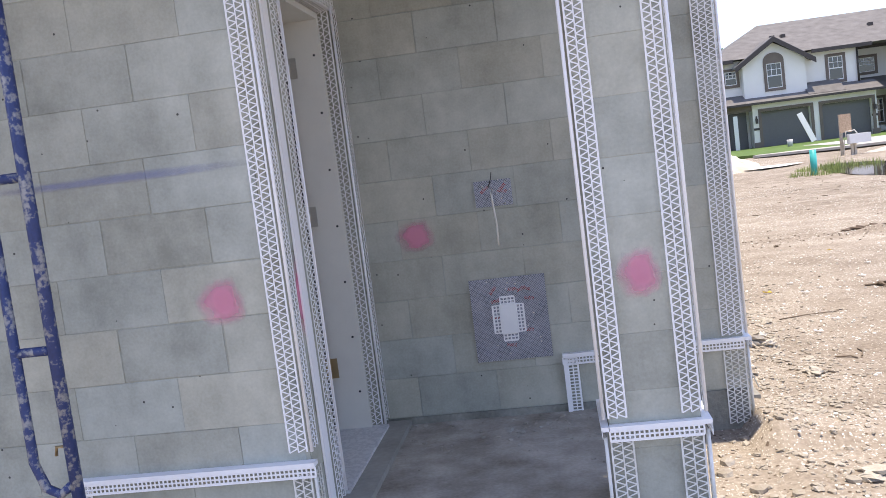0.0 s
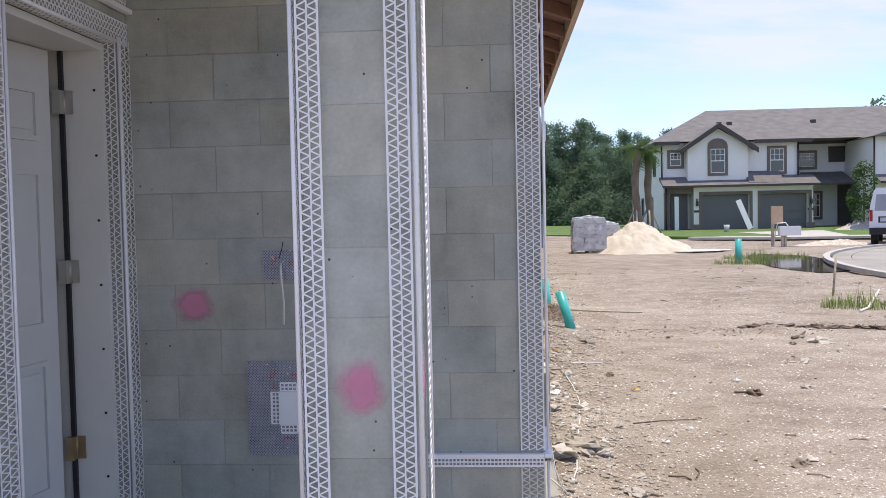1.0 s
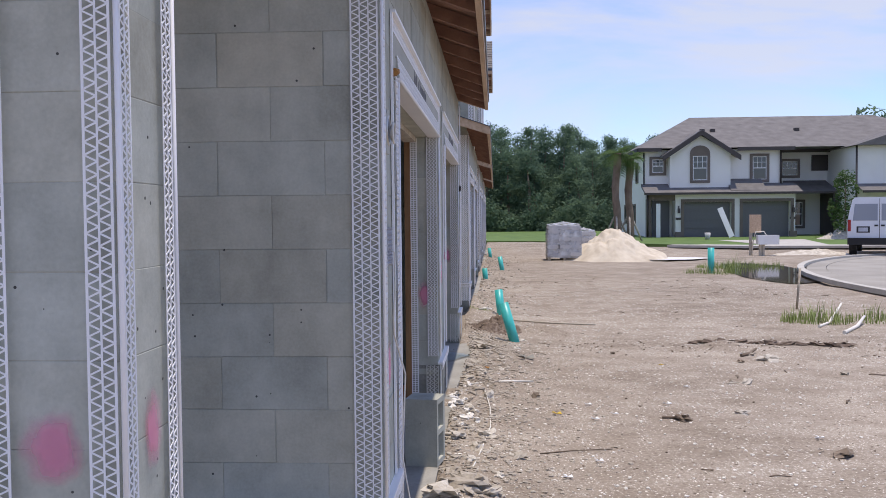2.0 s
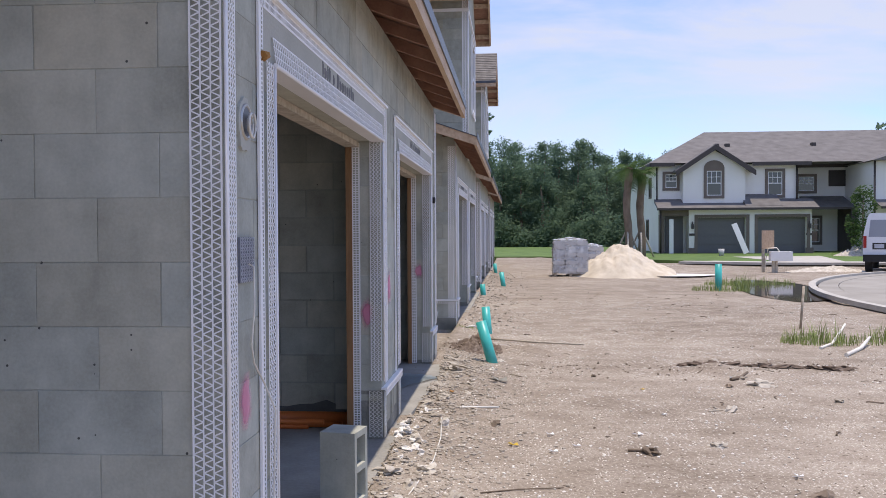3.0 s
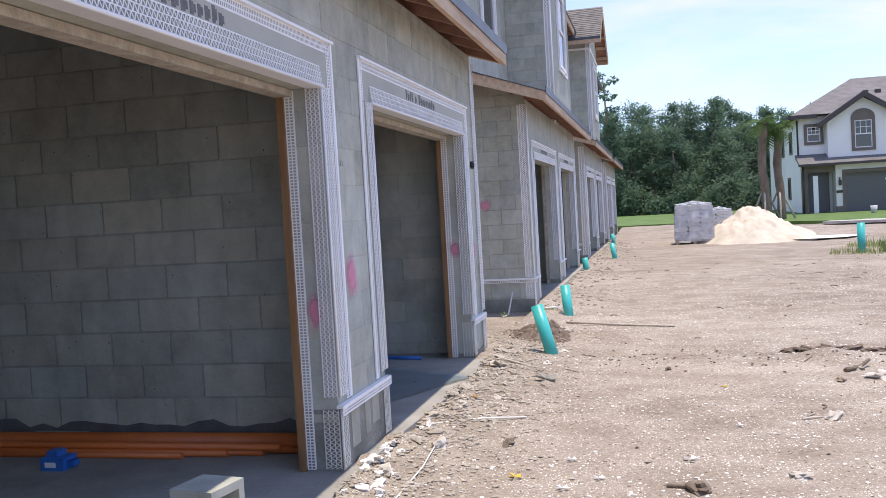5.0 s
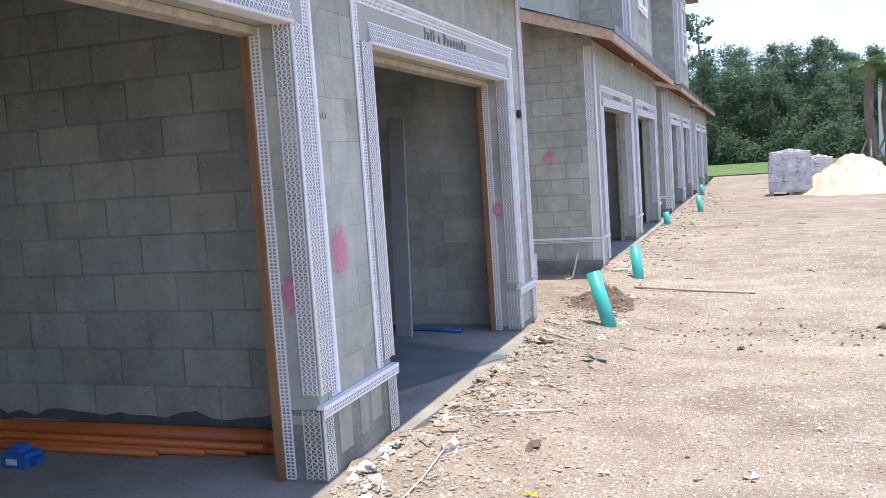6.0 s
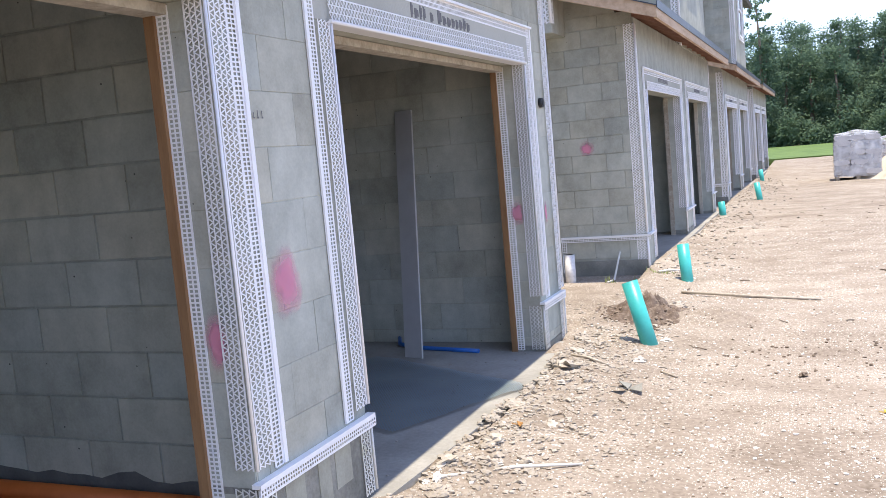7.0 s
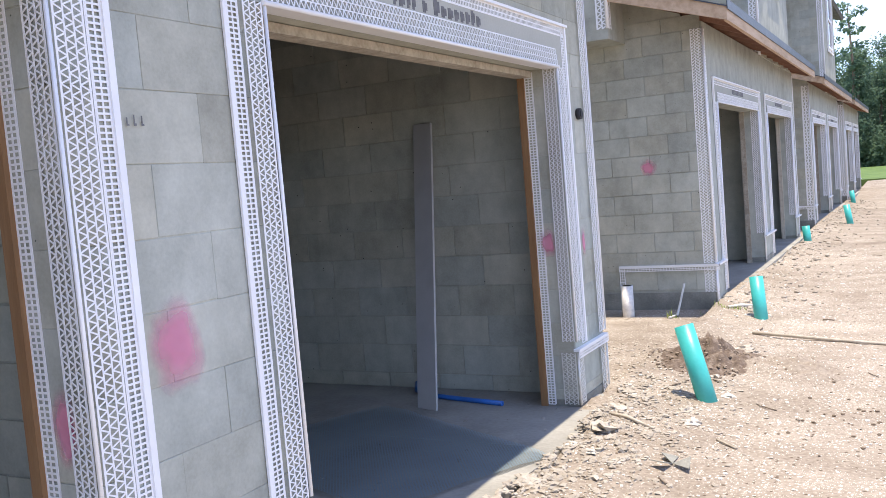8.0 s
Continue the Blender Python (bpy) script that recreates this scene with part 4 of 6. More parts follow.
part("cable", Geo().tube([(FX + 0.015, 4.61, 1.51), (FX + 0.03, 4.62, 1.50), (FX + 0.032, 4.615, 1.36), (FX + 0.025, 4.60, 1.24), (FX + 0.022, 4.64, 1.17), (FX + 0.03, 4.73, 1.09), (FX + 0.05, 4.80, 0.98), (FX + 0.03, 4.84, 0.62), (FX + 0.07, 4.85, 0.36), (FX + 0.13, 4.77, 0.19)], 0.0035, 6), CORD, pb)
tagged(part("foam_blob", Geo().lump((FX + 0.006, 4.82, 2.25), 0.026, 0.5, 5, 9, 0.7), OCHRE), "rust-coloured foam blob beside the lintel", "foam blob")
tagged(part("conduit_stub", Geo().tube([(FX + 0.004, 11.48, 1.97), (FX + 0.03, 11.48, 1.97)], 0.035, 14).tube([(FX + 0.03, 11.48, 1.97), (FX + 0.035, 11.48, 1.97)], 0.022, 12), DARK), "round dark conduit stub in the block wall", "conduit")

# ---- inside the garages ----
floor_g = Geo()
slab_outline = [(-5.4, SY + 0.2), (FX + 0.10, SY + 0.2), (FX + 0.09, 8.40), (FX + 0.19, 10.45), (FX + 0.12, 11.15), (FX + 0.05, END - 0.2), (-5.4, END - 0.2)]
floor_g.v = [(x, y, z) for z in (0.0, SLABZ) for x, y in slab_outline]
floor_g.face(range(7, 14))
for i in range(7):
    floor_g.face((i, (i + 1) % 7, 7 + (i + 1) % 7, 7 + i))
setting("floor", floor_g, SLAB, "grey concrete garage slab", "floor")
PARTY = 8.13
party_wall = setting("wall_party", Geo().box(-5.2, INX - 0.045, PARTY, PARTY + 0.2, SLABZ, 2.9), MORTAR, "unlit bare block wall between two garages", "wall")
inner_wall = setting("wall_garage_north", Geo().box(-5.2, INX, 11.45, END - 0.02, SLABZ, 2.9), MORTAR, "bare block inner side wall of the garage", "wall")
# The wide opening is invented, out of view, to brighten the first garage.
setting("wall_garage_back", Geo().box(-5.4, -5.2, SY, 4.8, 0, 3.0).box(-5.4, -5.2, 7.7, END, 0, 3.0).box(-5.4, -5.2, 4.8, 7.7, 2.6, 3.0), MORTAR, "bare block back wall with an unseen opening added for daylight", "wall")
setting("ceiling", Geo().box(-5.4, INX, SY + 0.02, END - 0.02, 2.9, 3.0), DIMDECK, "plywood garage ceiling with shade in its colour", "ceiling")
stain_ob = Geo()
ring = [(-5.0, 0.0)] + [(-5.0 + 0.1 * i, 0.10 + 0.06 * noise.noise(Vector((i * 0.37, 2, 0))) + 0.04 * noise.noise(Vector((i * 1.1, 5, 0)))) for i in range(56)] + [(0.5, 0.0)]
for u, w in ring:
    stain_ob.v.append((u, PARTY - 0.0085, SLABZ + 0.045 + w))
stain_ob.face(range(len(ring)))
tagged(part("damp_stain", stain_ob, DAMP), "dark ragged damp stain along the foot of the block wall", "damp stain")
for k, (y, z, x0, x1, r) in enumerate(((8.075, 0.252, -4.2, 0.50, 0.05), (8.015, 0.222, -4.4, 0.44, 0.02), (7.970, 0.221, -3.6, 0.20, 0.02), (7.925, 0.22, -4.0, -0.02, 0.02), (7.880, 0.22, -3.9, -0.28, 0.019), (7.950, 0.258, -4.1, 0.32, 0.019))):
    g = Geo().tube([(x0, y, z), (x1, y - 0.01 * (k % 3), z)], r, 12)
    tagged(part("conduit_pipe", g, ORANGE), "orange plastic conduit lying along the garage wall", "pipe", "orange pipes on the garage floor")


def tape_holder():
    t = thing("plastic_clamp", "small bright blue plastic fitting on the slab", "plastic fitting")
    part("body", Geo().box(-1.02, -0.87, 7.60, 7.72, SLABZ, SLABZ + 0.075).box(-0.99, -0.92, 7.62, 7.70, SLABZ + 0.075, SLABZ + 0.11), BLUE, t)
    part("lug", Geo().box(-0.87, -0.83, 7.63, 7.69, SLABZ + 0.02, SLABZ + 0.05), BLUE, t)
    part("label", Geo().box(-0.99, -0.92, 7.596, 7.599, SLABZ + 0.02, SLABZ + 0.05), WHITE, t, "white label")


tape_holder()


def loose_block():
    """A two-core block standing on end on the slab's edge, its cores open to the yard."""
    g = Geo()
    w, h, t = 0.19, 0.39, 0.032
    g.box(0, w, 0, t, 0, h).box(0, w, w - t, w, 0, h)
    for z in (0, h / 2 - t / 2, h - t):
        g.box(0, w, t, w - t, z, z + t)
    return tagged(part("concrete_block", g, CMU, at=pose(0.685, 6.165, SLABZ, 0, 0, -10)), "loose hollow concrete block standing on end at the slab edge", "concrete block")


loose_block()


def leaning_board():
    d = (Vector((-0.285, 11.42, 2.02)) - Vector((-0.148, 10.93, SLABZ))) / 2
    mid = Vector((-0.148, 10.93, SLABZ)) + d
    side = Vector((0.9, -0.25, 0)).normalized()
    g = Geo().obox(mid, d, side * 0.082, d.cross(side).normalized() * 0.008)
    tagged(part("siding_board", g, GREYBOARD), "long grey primed board leaning on the block wall", "board")


leaning_board()
tagged(part("blue_tube", Geo().tube([(-0.48, 11.38, SLABZ + 0.05), (-0.44, 11.30, SLABZ + 0.02), (-0.32, 11.22, SLABZ + 0.016), (-0.12, 11.17, SLABZ + 0.016), (0.08, 11.13, SLABZ + 0.016), (0.30, 11.09, SLABZ + 0.016)], 0.016, 10), BLUE), "bent length of blue water tube on the slab", "tube")


def lath_sheet():
    """A sheet of expanded lath, thrown flat over the slab edge, one corner turned up."""
    g = Geo()
    nu, nv = 30, 20
    a, b, c = Vector((0.97, 10.22, 0)), Vector((-1.42, 0.70, 0)), Vector((-0.46, -0.98, 0))
    for j in range(nv + 1):
        for i in range(nu + 1):
            p = a + b * (i / nu) + c * (j / nv)
            z = SLABZ + 0.008 + 0.012 * (1 + noise.noise(Vector((i * 0.22, j * 0.25, 1))))
            if p.x > FX + 0.1:
                z -= 0.25 * (p.x - FX - 0.1)
            g.v.append((p.x, p.y, max(z, 0.13)))
    w = nu + 1
    for j in range(nv):
        for i in range(nu):
            g.face((j * w + i, j * w + i + 1, (j + 1) * w + i + 1, (j + 1) * w + i), True)
    tagged(part("lath_sheet", g, LATH), "dark sheet of expanded metal lath lying on the slab", "metal lath")


lath_sheet()
setting("floor_joint", Geo().box(-3.0, FX - 0.02, 10.35, 10.36, SLABZ - 0.01, SLABZ + 0.0015), MORTAR, "pale joint line in the slab", "floor")


# ---- roofs along the row ----
def skirt_roof(y0, y1, inner=0.0, edge=1.12, z=2.90, slope=0.36):
    """The sloped skirt roof over the garages: decking, rafter tails, fascia and underlayment."""
    t = thing("garage_roof", "unfinished skirt roof with pine fascia and dark underlayment", "roof", "garage roofs")
    h = lambda x: z + 0.10 + (edge - x) * slope
    dk = Geo()
    dk.prism([(edge, h(edge)), (inner, h(inner)), (inner, h(inner) + 0.016), (edge, h(edge) + 0.016)], "y", y0, y1)
    part("decking", dk, PLY, t, "reddish plywood roof decking")
    n = max(2, round((y1 - y0) / 0.61))
    for i in range(n + 1):
        y = y0 + 0.06 + (y1 - y0 - 0.12) * i / n
        r = Geo().prism([(edge - 0.02, h(edge) - 0.09), (inner, h(inner) - 0.09), (inner, h(inner) - 0.002), (edge - 0.02, h(edge) - 0.002)], "y", y - 0.019, y + 0.019)
        part("rafter", r, PLY, t)
    part("fascia", Geo().box(edge - 0.018, edge + 0.02, y0, y1, z, z + 0.14), FASCIA, t, "fresh pine fascia board")
    for y in (y0 - 0.036, y1):
        r = Geo().prism([(edge + 0.02, z), (inner, h(inner) - 0.14), (inner, h(inner) + 0.01), (edge + 0.02, z + 0.13)], "y", y, y + 0.036)
        part("barge_board", r, FASCIA, t, "fresh pine barge board")
    u = Geo()
    u.prism([(edge + 0.03, h(edge) + 0.018), (inner, h(inner) + 0.018), (inner, h(inner) + 0.03), (edge + 0.03, h(edge) + 0.03)], "y", y0 - 0.05, y1 + 0.05)
    u.box(edge + 0.022, edge + 0.032, y0 - 0.05, y1 + 0.05, z + 0.10, z + 0.19)
    part("underlayment", u, FELT, t, "dark roofing underlayment")
    s = Geo()
    for i in range(5):
        x = edge - 0.05 - i * 0.2
        s.prism([(x, h(x) + 0.031), (x - 0.2, h(x - 0.2) + 0.031), (x - 0.2, h(x - 0.2) + 0.034), (x, h(x) + 0.038)], "y", y0 - 0.04, y1 + 0.04)
    part("shingle_course", s, SHINGLE if y0 > 5 else FELT, t)
    return t


skirt_roof(4.15, 11.66, -1.05)


def window_unit(parent, x, y0, y1, z0, z1):
    """A window in a wall that looks towards +x."""
    w = part("window", Geo().box(x - 0.02, x + 0.02, y0, y0 + 0.05, z0, z1).box(x - 0.02, x + 0.02, y1 - 0.05, y1, z0, z1).box(x - 0.02, x + 0.02, y0 + 0.05, y1 - 0.05, z0, z0 + 0.05).box(x - 0.02, x + 0.02, y0 + 0.05, y1 - 0.05, z1 - 0.05, z1).box(x - 0.015, x + 0.015, y0 + 0.05, y1 - 0.05, (z0 + z1) / 2 - 0.025, (z0 + z1) / 2 + 0.025), PVC, parent, "white window frame")
    part("pane", Geo().box(x - 0.012, x - 0.006, y0 + 0.04, y1 - 0.04, z0 + 0.04, z1 - 0.04), GLASS, w)
    tr = Geo()
    for a, b, c, d in ((y0 - 0.10, y0 - 0.07, z0 - 0.1, z1 + 0.1), (y1 + 0.07, y1 + 0.10, z0 - 0.1, z1 + 0.1), (y0 - 0.07, y1 + 0.07, z0 - 0.1, z0 - 0.07), (y0 - 0.07, y1 + 0.07, z1 + 0.07, z1 + 0.1)):
        tr.box(x + 0.0, x + 0.03, a, b, c, d)
    part("window_bead", tr, PVC, w)


def upper_floor(name, y0, bay0, bay1, y1, main_x=0.0, bay_x=0.80, top=6.28):
    """The second storey: a set-back wall with a window, and a gabled bay standing on the skirt roof."""
    t = thing(name, "unfinished block upper storey with a gabled bay", "upper storey", "upper storeys")
    w = part("wall", Geo().box(main_x - 5, main_x, y0, y1, 2.9, top), SMEAR, t)
    b = part("bay_wall", Geo().box(main_x - 0.1, bay_x, bay0, bay1, 3.0, top + 0.1), MORTAR, t)
    mid = (bay0 + bay1) / 2
    rise = 1.0
    part("gable", Geo().prism([(bay0 + 0.002, top + 0.1), (bay1 - 0.002, top + 0.1), (mid, top + 0.1 + rise)], "x", bay_x - 0.2, bay_x - 0.002), SMEAR, t)
    window_unit(t, main_x + 0.02, bay0 - 2.3, bay0 - 1.25, 4.35, 5.6)
    window_unit(t, bay_x + 0.02, mid - 0.55, mid + 0.55, 4.15, 5.6)
    for cx, cy, d, n, e, m in ((bay_x, bay0, -XP, -YP, YP, XP), (main_x, y0, -XP, -YP, YP, XP)):
        g = Geo()
        zigzag(g, Vector((cx, cy, 3.0)) + n * 0.006, UP, d, n, top - 3.0, 0.1, 2, 0.06, w=0.012)
        zigzag(g, Vector((cx, cy, 3.0)) + m * 0.006, UP, e, m, top - 3.0, 0.1, 2, 0.06, w=0.012)
        g.tube([(cx, cy, 3.0), (cx, cy, top)], 0.018, 6)
        part("corner_bead", g, PVC, t)
    part("band", Geo().box(main_x, bay_x + 0.02, bay0 - 0.02, bay0, top - 0.36, top - 0.30).box(bay_x, bay_x + 0.025, bay0, bay1, top - 0.36, top - 0.30).box(main_x - 4, main_x + 0.02, y0 - 0.02, y0, top - 0.36, top - 0.3).box(main_x, main_x + 0.02, y0, bay0 - 0.02, top - 0.36, top - 0.30), PVC, t, "white plaster stop band")
    # roof of the bay: ridge towards the street
    ov, front_x = 0.45, bay_x + 0.34
    for side in (-1, 1):
        e0 = mid + side * ((bay1 - bay0) / 2 + ov)
        zl, zr = top + 0.1 - ov * rise * 2 / (bay1 - bay0), top + 0.1 + rise
        g = Geo()
        m = 16
        for i in range(m):
            a, c = i / m, (i + 1) / m
            ya, yc = e0 + (mid - e0) * a, e0 + (mid - e0) * c
            za, zc = zl + (zr - zl) * a, zl + (zr - zl) * c
            g.quad((-3, ya, za + 0.075), (front_x + 0.02, ya, za + 0.075), (front_x + 0.02, yc, zc + 0.06), (-3, yc, zc + 0.06))
            g.quad((-3, ya, za + 0.06), (front_x + 0.02, ya, za + 0.06), (front_x + 0.02, ya, za + 0.075), (-3, ya, za + 0.075))
        part("shingles", g, SHINGLE, t, "brown asphalt shingles")
        d = Geo().obox(((front_x - 3) / 2, (e0 + mid) / 2, (zl + zr) / 2 + 0.035), ((front_x + 3) / 2, 0, 0), (0, (mid - e0) / 2, (zr - zl) / 2), Vector((0, -(zr - zl), (mid - e0))).normalized() * 0.015)
        part("decking", d, PLY, t)
        part("fascia", Geo().box(main_x, front_x, min(e0, e0 + side * 0.03), max(e0, e0 + side * 0.03), zl - 0.09, zl + 0.07), FASCIA, t, "fresh pine fascia board")
        part("drip_edge", Geo().box(main_x - 1, front_x + 0.02, min(e0 + side * 0.031, e0 + side * 0.045), max(e0 + side * 0.031, e0 + side * 0.045), zl + 0.02, zl + 0.09), FELT, t)
        rk = Geo().obox((front_x, (e0 + mid) / 2, (zl + zr) / 2 - 0.03), (0.018, 0, 0), (0, (mid - e0) / 2, (zr - zl) / 2), Vector((0, -(zr - zl), (mid - e0))).normalized() * 0.075)
        part("rake_board", rk, FASCIA, t, "pine rake board")
        for k in range(5):
            f = (k + 0.5) / 5
            part("lookout", Geo().box(bay_x, front_x - 0.02, e0 + (mid - e0) * f - 0.02, e0 + (mid - e0) * f + 0.02, zl + (zr - zl) * f - 0.09, zl + (zr - zl) * f + 0.005), FASCIA, t)
    # the eave of the main wall
    part("main_fascia", Geo().box(main_x + 0.42, main_x + 0.455, y0 - 0.3, bay0 - ov - 0.1, top - 0.02, top + 0.15), FASCIA, t, "pine fascia board")
    part("main_roof", Geo().prism([(main_x + 0.48, top + 0.16), (main_x - 5, top + 2.0), (main_x - 5, top + 1.9), (main_x - 0.02, top + 0.21), (main_x + 0.42, top + 0.06)], "y", y0 - 0.3, y1 + 0.2), SHINGLE, t)
    for k in range(7):
        y = y0 - 0.2 + k * (bay0 - y0 - 0.4) / 6
        part("rafter_tail", Geo().box(main_x, main_x + 0.42, y - 0.02, y + 0.02, top - 0.02, top + 0.08), PLY, t)
    return t, b


# ---- the next houses of the row ----
def next_house(y0, detail):
    """One more garage front of the row with its side wall, beads, roof and upper storey."""
    t = thing("townhouse", "unfinished grey block townhouse with two open garage doorways", "townhouse", "row of townhouses")
    o = y0 - SY
    g1, g2, end = (G1[0] + o, G1[1] + o), (G2[0] + o, G2[1] + o), END + o
    part("front_wall", garage_wall(y0, end, g1, g2, HEAD, WALLTOP), SMEAR, t)
    side = part("side_wall", Geo().prism([(-1.05, 0.0), (INX, 0.0), (INX, 3.12), (-1.05, 3.72)], "y", y0, y0 + 0.2), MORTAR, t)
    part("end_wall", Geo().box(-1.05, INX, end - 0.2, end, 0.0, 3.3), MORTAR, t)
    part("party_wall", Geo().box(-4, INX - 0.02, y0 + 3.7, y0 + 3.9, SLABZ, 2.9), CMU, t)
    part("north_wall", Geo().box(-4, INX - 0.02, end - 0.3, end - 0.2, SLABZ, 2.9), CMU, t)
    part("back_wall", Geo().box(-4.1, -4.0, y0 + 0.2, end - 0.2, 0, 3), CMU, t)
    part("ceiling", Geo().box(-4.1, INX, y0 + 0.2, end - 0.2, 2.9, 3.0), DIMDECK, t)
    part("slab", Geo().box(-4, FX + 0.10, y0 + 0.2, end - 0.2, 0.0, SLABZ), SLAB, t)
    part("recess_wall", Geo().box(-1.25, -1.05, end, end + 4.0, 0, 3.6), MORTAR, t)
    p, w = (0.03, 0.006) if detail else (0.12, 0.02)
    rows = 3 if detail else 2
    for a, b in (g1, g2):
        for y, s in ((a, -1), (b, 1)):
            g = Geo()
            zigzag(g, (FX + 0.006, y, 0.24), UP, YP * s, XP, HEAD - 0.24, 0.098, rows, p, w=w)
            zigzag(g, (FX, y - s * 0.005, 0.6), UP, -XP, -YP * s, HEAD - 0.6, 0.085, rows, p, w=w)
            g.tube([(FX + 0.012, y - s * 0.008, 0.24), (FX + 0.012, y - s * 0.008, HEAD)], 0.01, 6)
            part("corner_bead", g, PVC, t)
            f = y + s * 0.18
            cb = Geo().box(FX + 0.004, FX + 0.022, f - 0.013, f + 0.013, 0.57, 2.48)
            if detail:
                ladder(cb, (FX + 0.005, f - s * 0.014, 0.57), UP, -YP * s, XP, 1.91, 0.05, 2, 0.03)
            part("casing_bead", cb, PVC, t)
            part("door_buck", Geo().box(INX - 0.03, INX + 0.03, min(y, y - s * 0.036), max(y, y - s * 0.036), SLABZ, HEAD), BUCK if s < 0 else TWIG, t)
        hb = Geo()
        zigzag(hb, (FX + 0.016, a, HEAD + 0.005), YP, UP, XP, b - a, 0.09, rows, p, w=w)
        hb.tube([(FX + 0.018, a, HEAD), (FX + 0.018, b, HEAD)], 0.01, 6)
        part("head_bead", hb, PVC, t, "white perforated head bead")
        cb = Geo().box(FX + 0.004, FX + 0.026, a - 0.19, b + 0.19, 2.474, 2.49)
        ladder(cb, (FX + 0.004, a - 0.19, 2.47), YP, -UP, XP, b - a + 0.38, 0.05, 2, 0.03 if detail else 0.09, w=0.006 if detail else 0.01)
        part("casing_bead", cb, PVC, t)
        part("lintel", Geo().box(INX - 0.003, FX + 0.003, a - 0.18, b + 0.18, HEAD + 0.004, HEAD + 0.262), LINTEL, t)
        m = Geo()
        for k in range(9):
            m.box(FX + 0.003, FX + 0.005, (a + b) / 2 - 0.42 + k * 0.085, (a + b) / 2 - 0.36 + k * 0.085, HEAD + 0.125, HEAD + 0.18)
        part("stencil_bars", m, STENCIL, t)
    for z0, z1 in ((0.58, 2.95), (0.12, 0.53)):
        g = Geo()
        zigzag(g, (FX, y0 - 0.006, z0), UP, -XP, -YP, z1 - z0, 0.11, rows, p, w=w)
        zigzag(g, (FX + 0.006, y0, z0), UP, YP, XP, z1 - z0, 0.09, rows, p, w=w)
        g.tube([(FX + 0.008, y0 - 0.008, z0), (FX + 0.008, y0 - 0.008, z1)], 0.011, 6)
        part("corner_bead", g, PVC, t)
        g = Geo()
        zigzag(g, (FX + 0.006, end, z0), UP, -YP, XP, z1 - z0, 0.1, rows, p, w=w)
        part("corner_bead", g, PVC, t)
    lb = Geo().box(-0.22, FX + 0.045, y0 - 0.045, y0 - 0.002, 0.553, 0.572)
    ladder(lb, (-0.22, y0 - 0.038, 0.55), XP, -UP, -YP, FX + 0.265, 0.035, 2, 0.03)
    ladder(lb, (-0.22, y0 - 0.012, 0.15), UP, XP, -YP, 0.40, 0.05, 2, 0.03)
    part("ledge_bead", lb, PVC, t)
    for a, b in ((y0 - 0.04, g1[0] - 0.1), (g1[1] - 0.05, g2[0] + 0.05), (g2[1] - 0.05, end)):
        part("ledge_bead", Geo().box(FX + 0.002, FX + 0.045, a, b, 0.552, 0.572), PVC, t)
    for fx, fy0, fy1, fz in ((INX, g1[1] - 0.003, g2[0] + 0.003, 0.27), (INX, g2[1] - 0.003, end - 0.003, 0.25), (-1.0, y0 - 0.014, y0 + 0.1, 0.28)):
        part("footing", Geo().box(fx, FX + 0.008, fy0, fy1, 0, fz), STEM, t)
    skirt_roof(y0 - 0.55, end + 0.12, -0.02 if detail else 0.0)
    return t, side


house_two, side_two = next_house(15.38, True)
house_three, side_three = next_house(25.2, False)
house_four, side_four = next_house(34.6, False)
storey_two, bay_two = upper_floor("upper_storey", 14.8, 19.0, 22.3, 24.0)
storey_three, bay_three = upper_floor("upper_storey", 24.8, 29.0, 32.3, 42.0)
setting("wall_upper", Geo().box(-6.5, -1.05, FY + 0.2, 14.79, 3.2, 6.2), SMEAR, "bare block upper wall set back behind the garage roof", "wall")
paint_mark(0.155, 15.38 - 0.0085, 1.60, "y", 0.10, 0.10)
setting("recess_wall", Geo().box(-1.25, -1.05, END - 0.2, 15.3, 0.0, 3.6), MORTAR, "bare block wall at the back of the recess", "wall")


# ---- things on the site ----
def pipe_stub(x, y, top, lean=(0, 0), r=0.057, mat=None, label="teal plastic sewer pipe standing out of the ground", name="sewer_pipe", group="teal pipes along the row"):
    """An open pipe stub: wall thickness and a hollow top."""
    g = Geo()
    z0 = ground_height(x, y) - 0.12
    b, t = Vector((x, y, z0)), Vector((x + lean[0], y + lean[1], top))
    d = (t - b).normalized()
    g.tube([b, t, t, t - d * 0.16], [r, r, r * 0.87, r * 0.85], 18, True)
    return tagged(part(name, g, mat or TEAL), label, "pipe", group)


pipe_stub(1.47, 11.62, 0.60, (-0.165, 0.08), 0.06, label="leaning teal plastic sewer pipe beside a dirt mound")
pipe_stub(1.31, 14.7, 0.50, (-0.05, 0.1), 0.062)
pipe_stub(0.99, 21.9, 0.42, (-0.03, 0), 0.062)
pipe_stub(1.42, 25.6, 0.52, (-0.08, 0.05), 0.062)
pipe_stub(1.05, 33.0, 0.5, (-0.05, 0), 0.062)
pipe_stub(6.88, 24.7, 0.77, (0, 0), 0.085, label="upright teal sewer pipe in a tuft of grass")
pipe_stub(-0.03, 14.95, 0.42, (0, 0), 0.06, plain("dirty_white_pipe", (0.74, 0.72, 0.69), 0.5, vary=0.25, scale=25), "dirty white plastic cleanout pipe beside the wall", "cleanout_pipe", "")


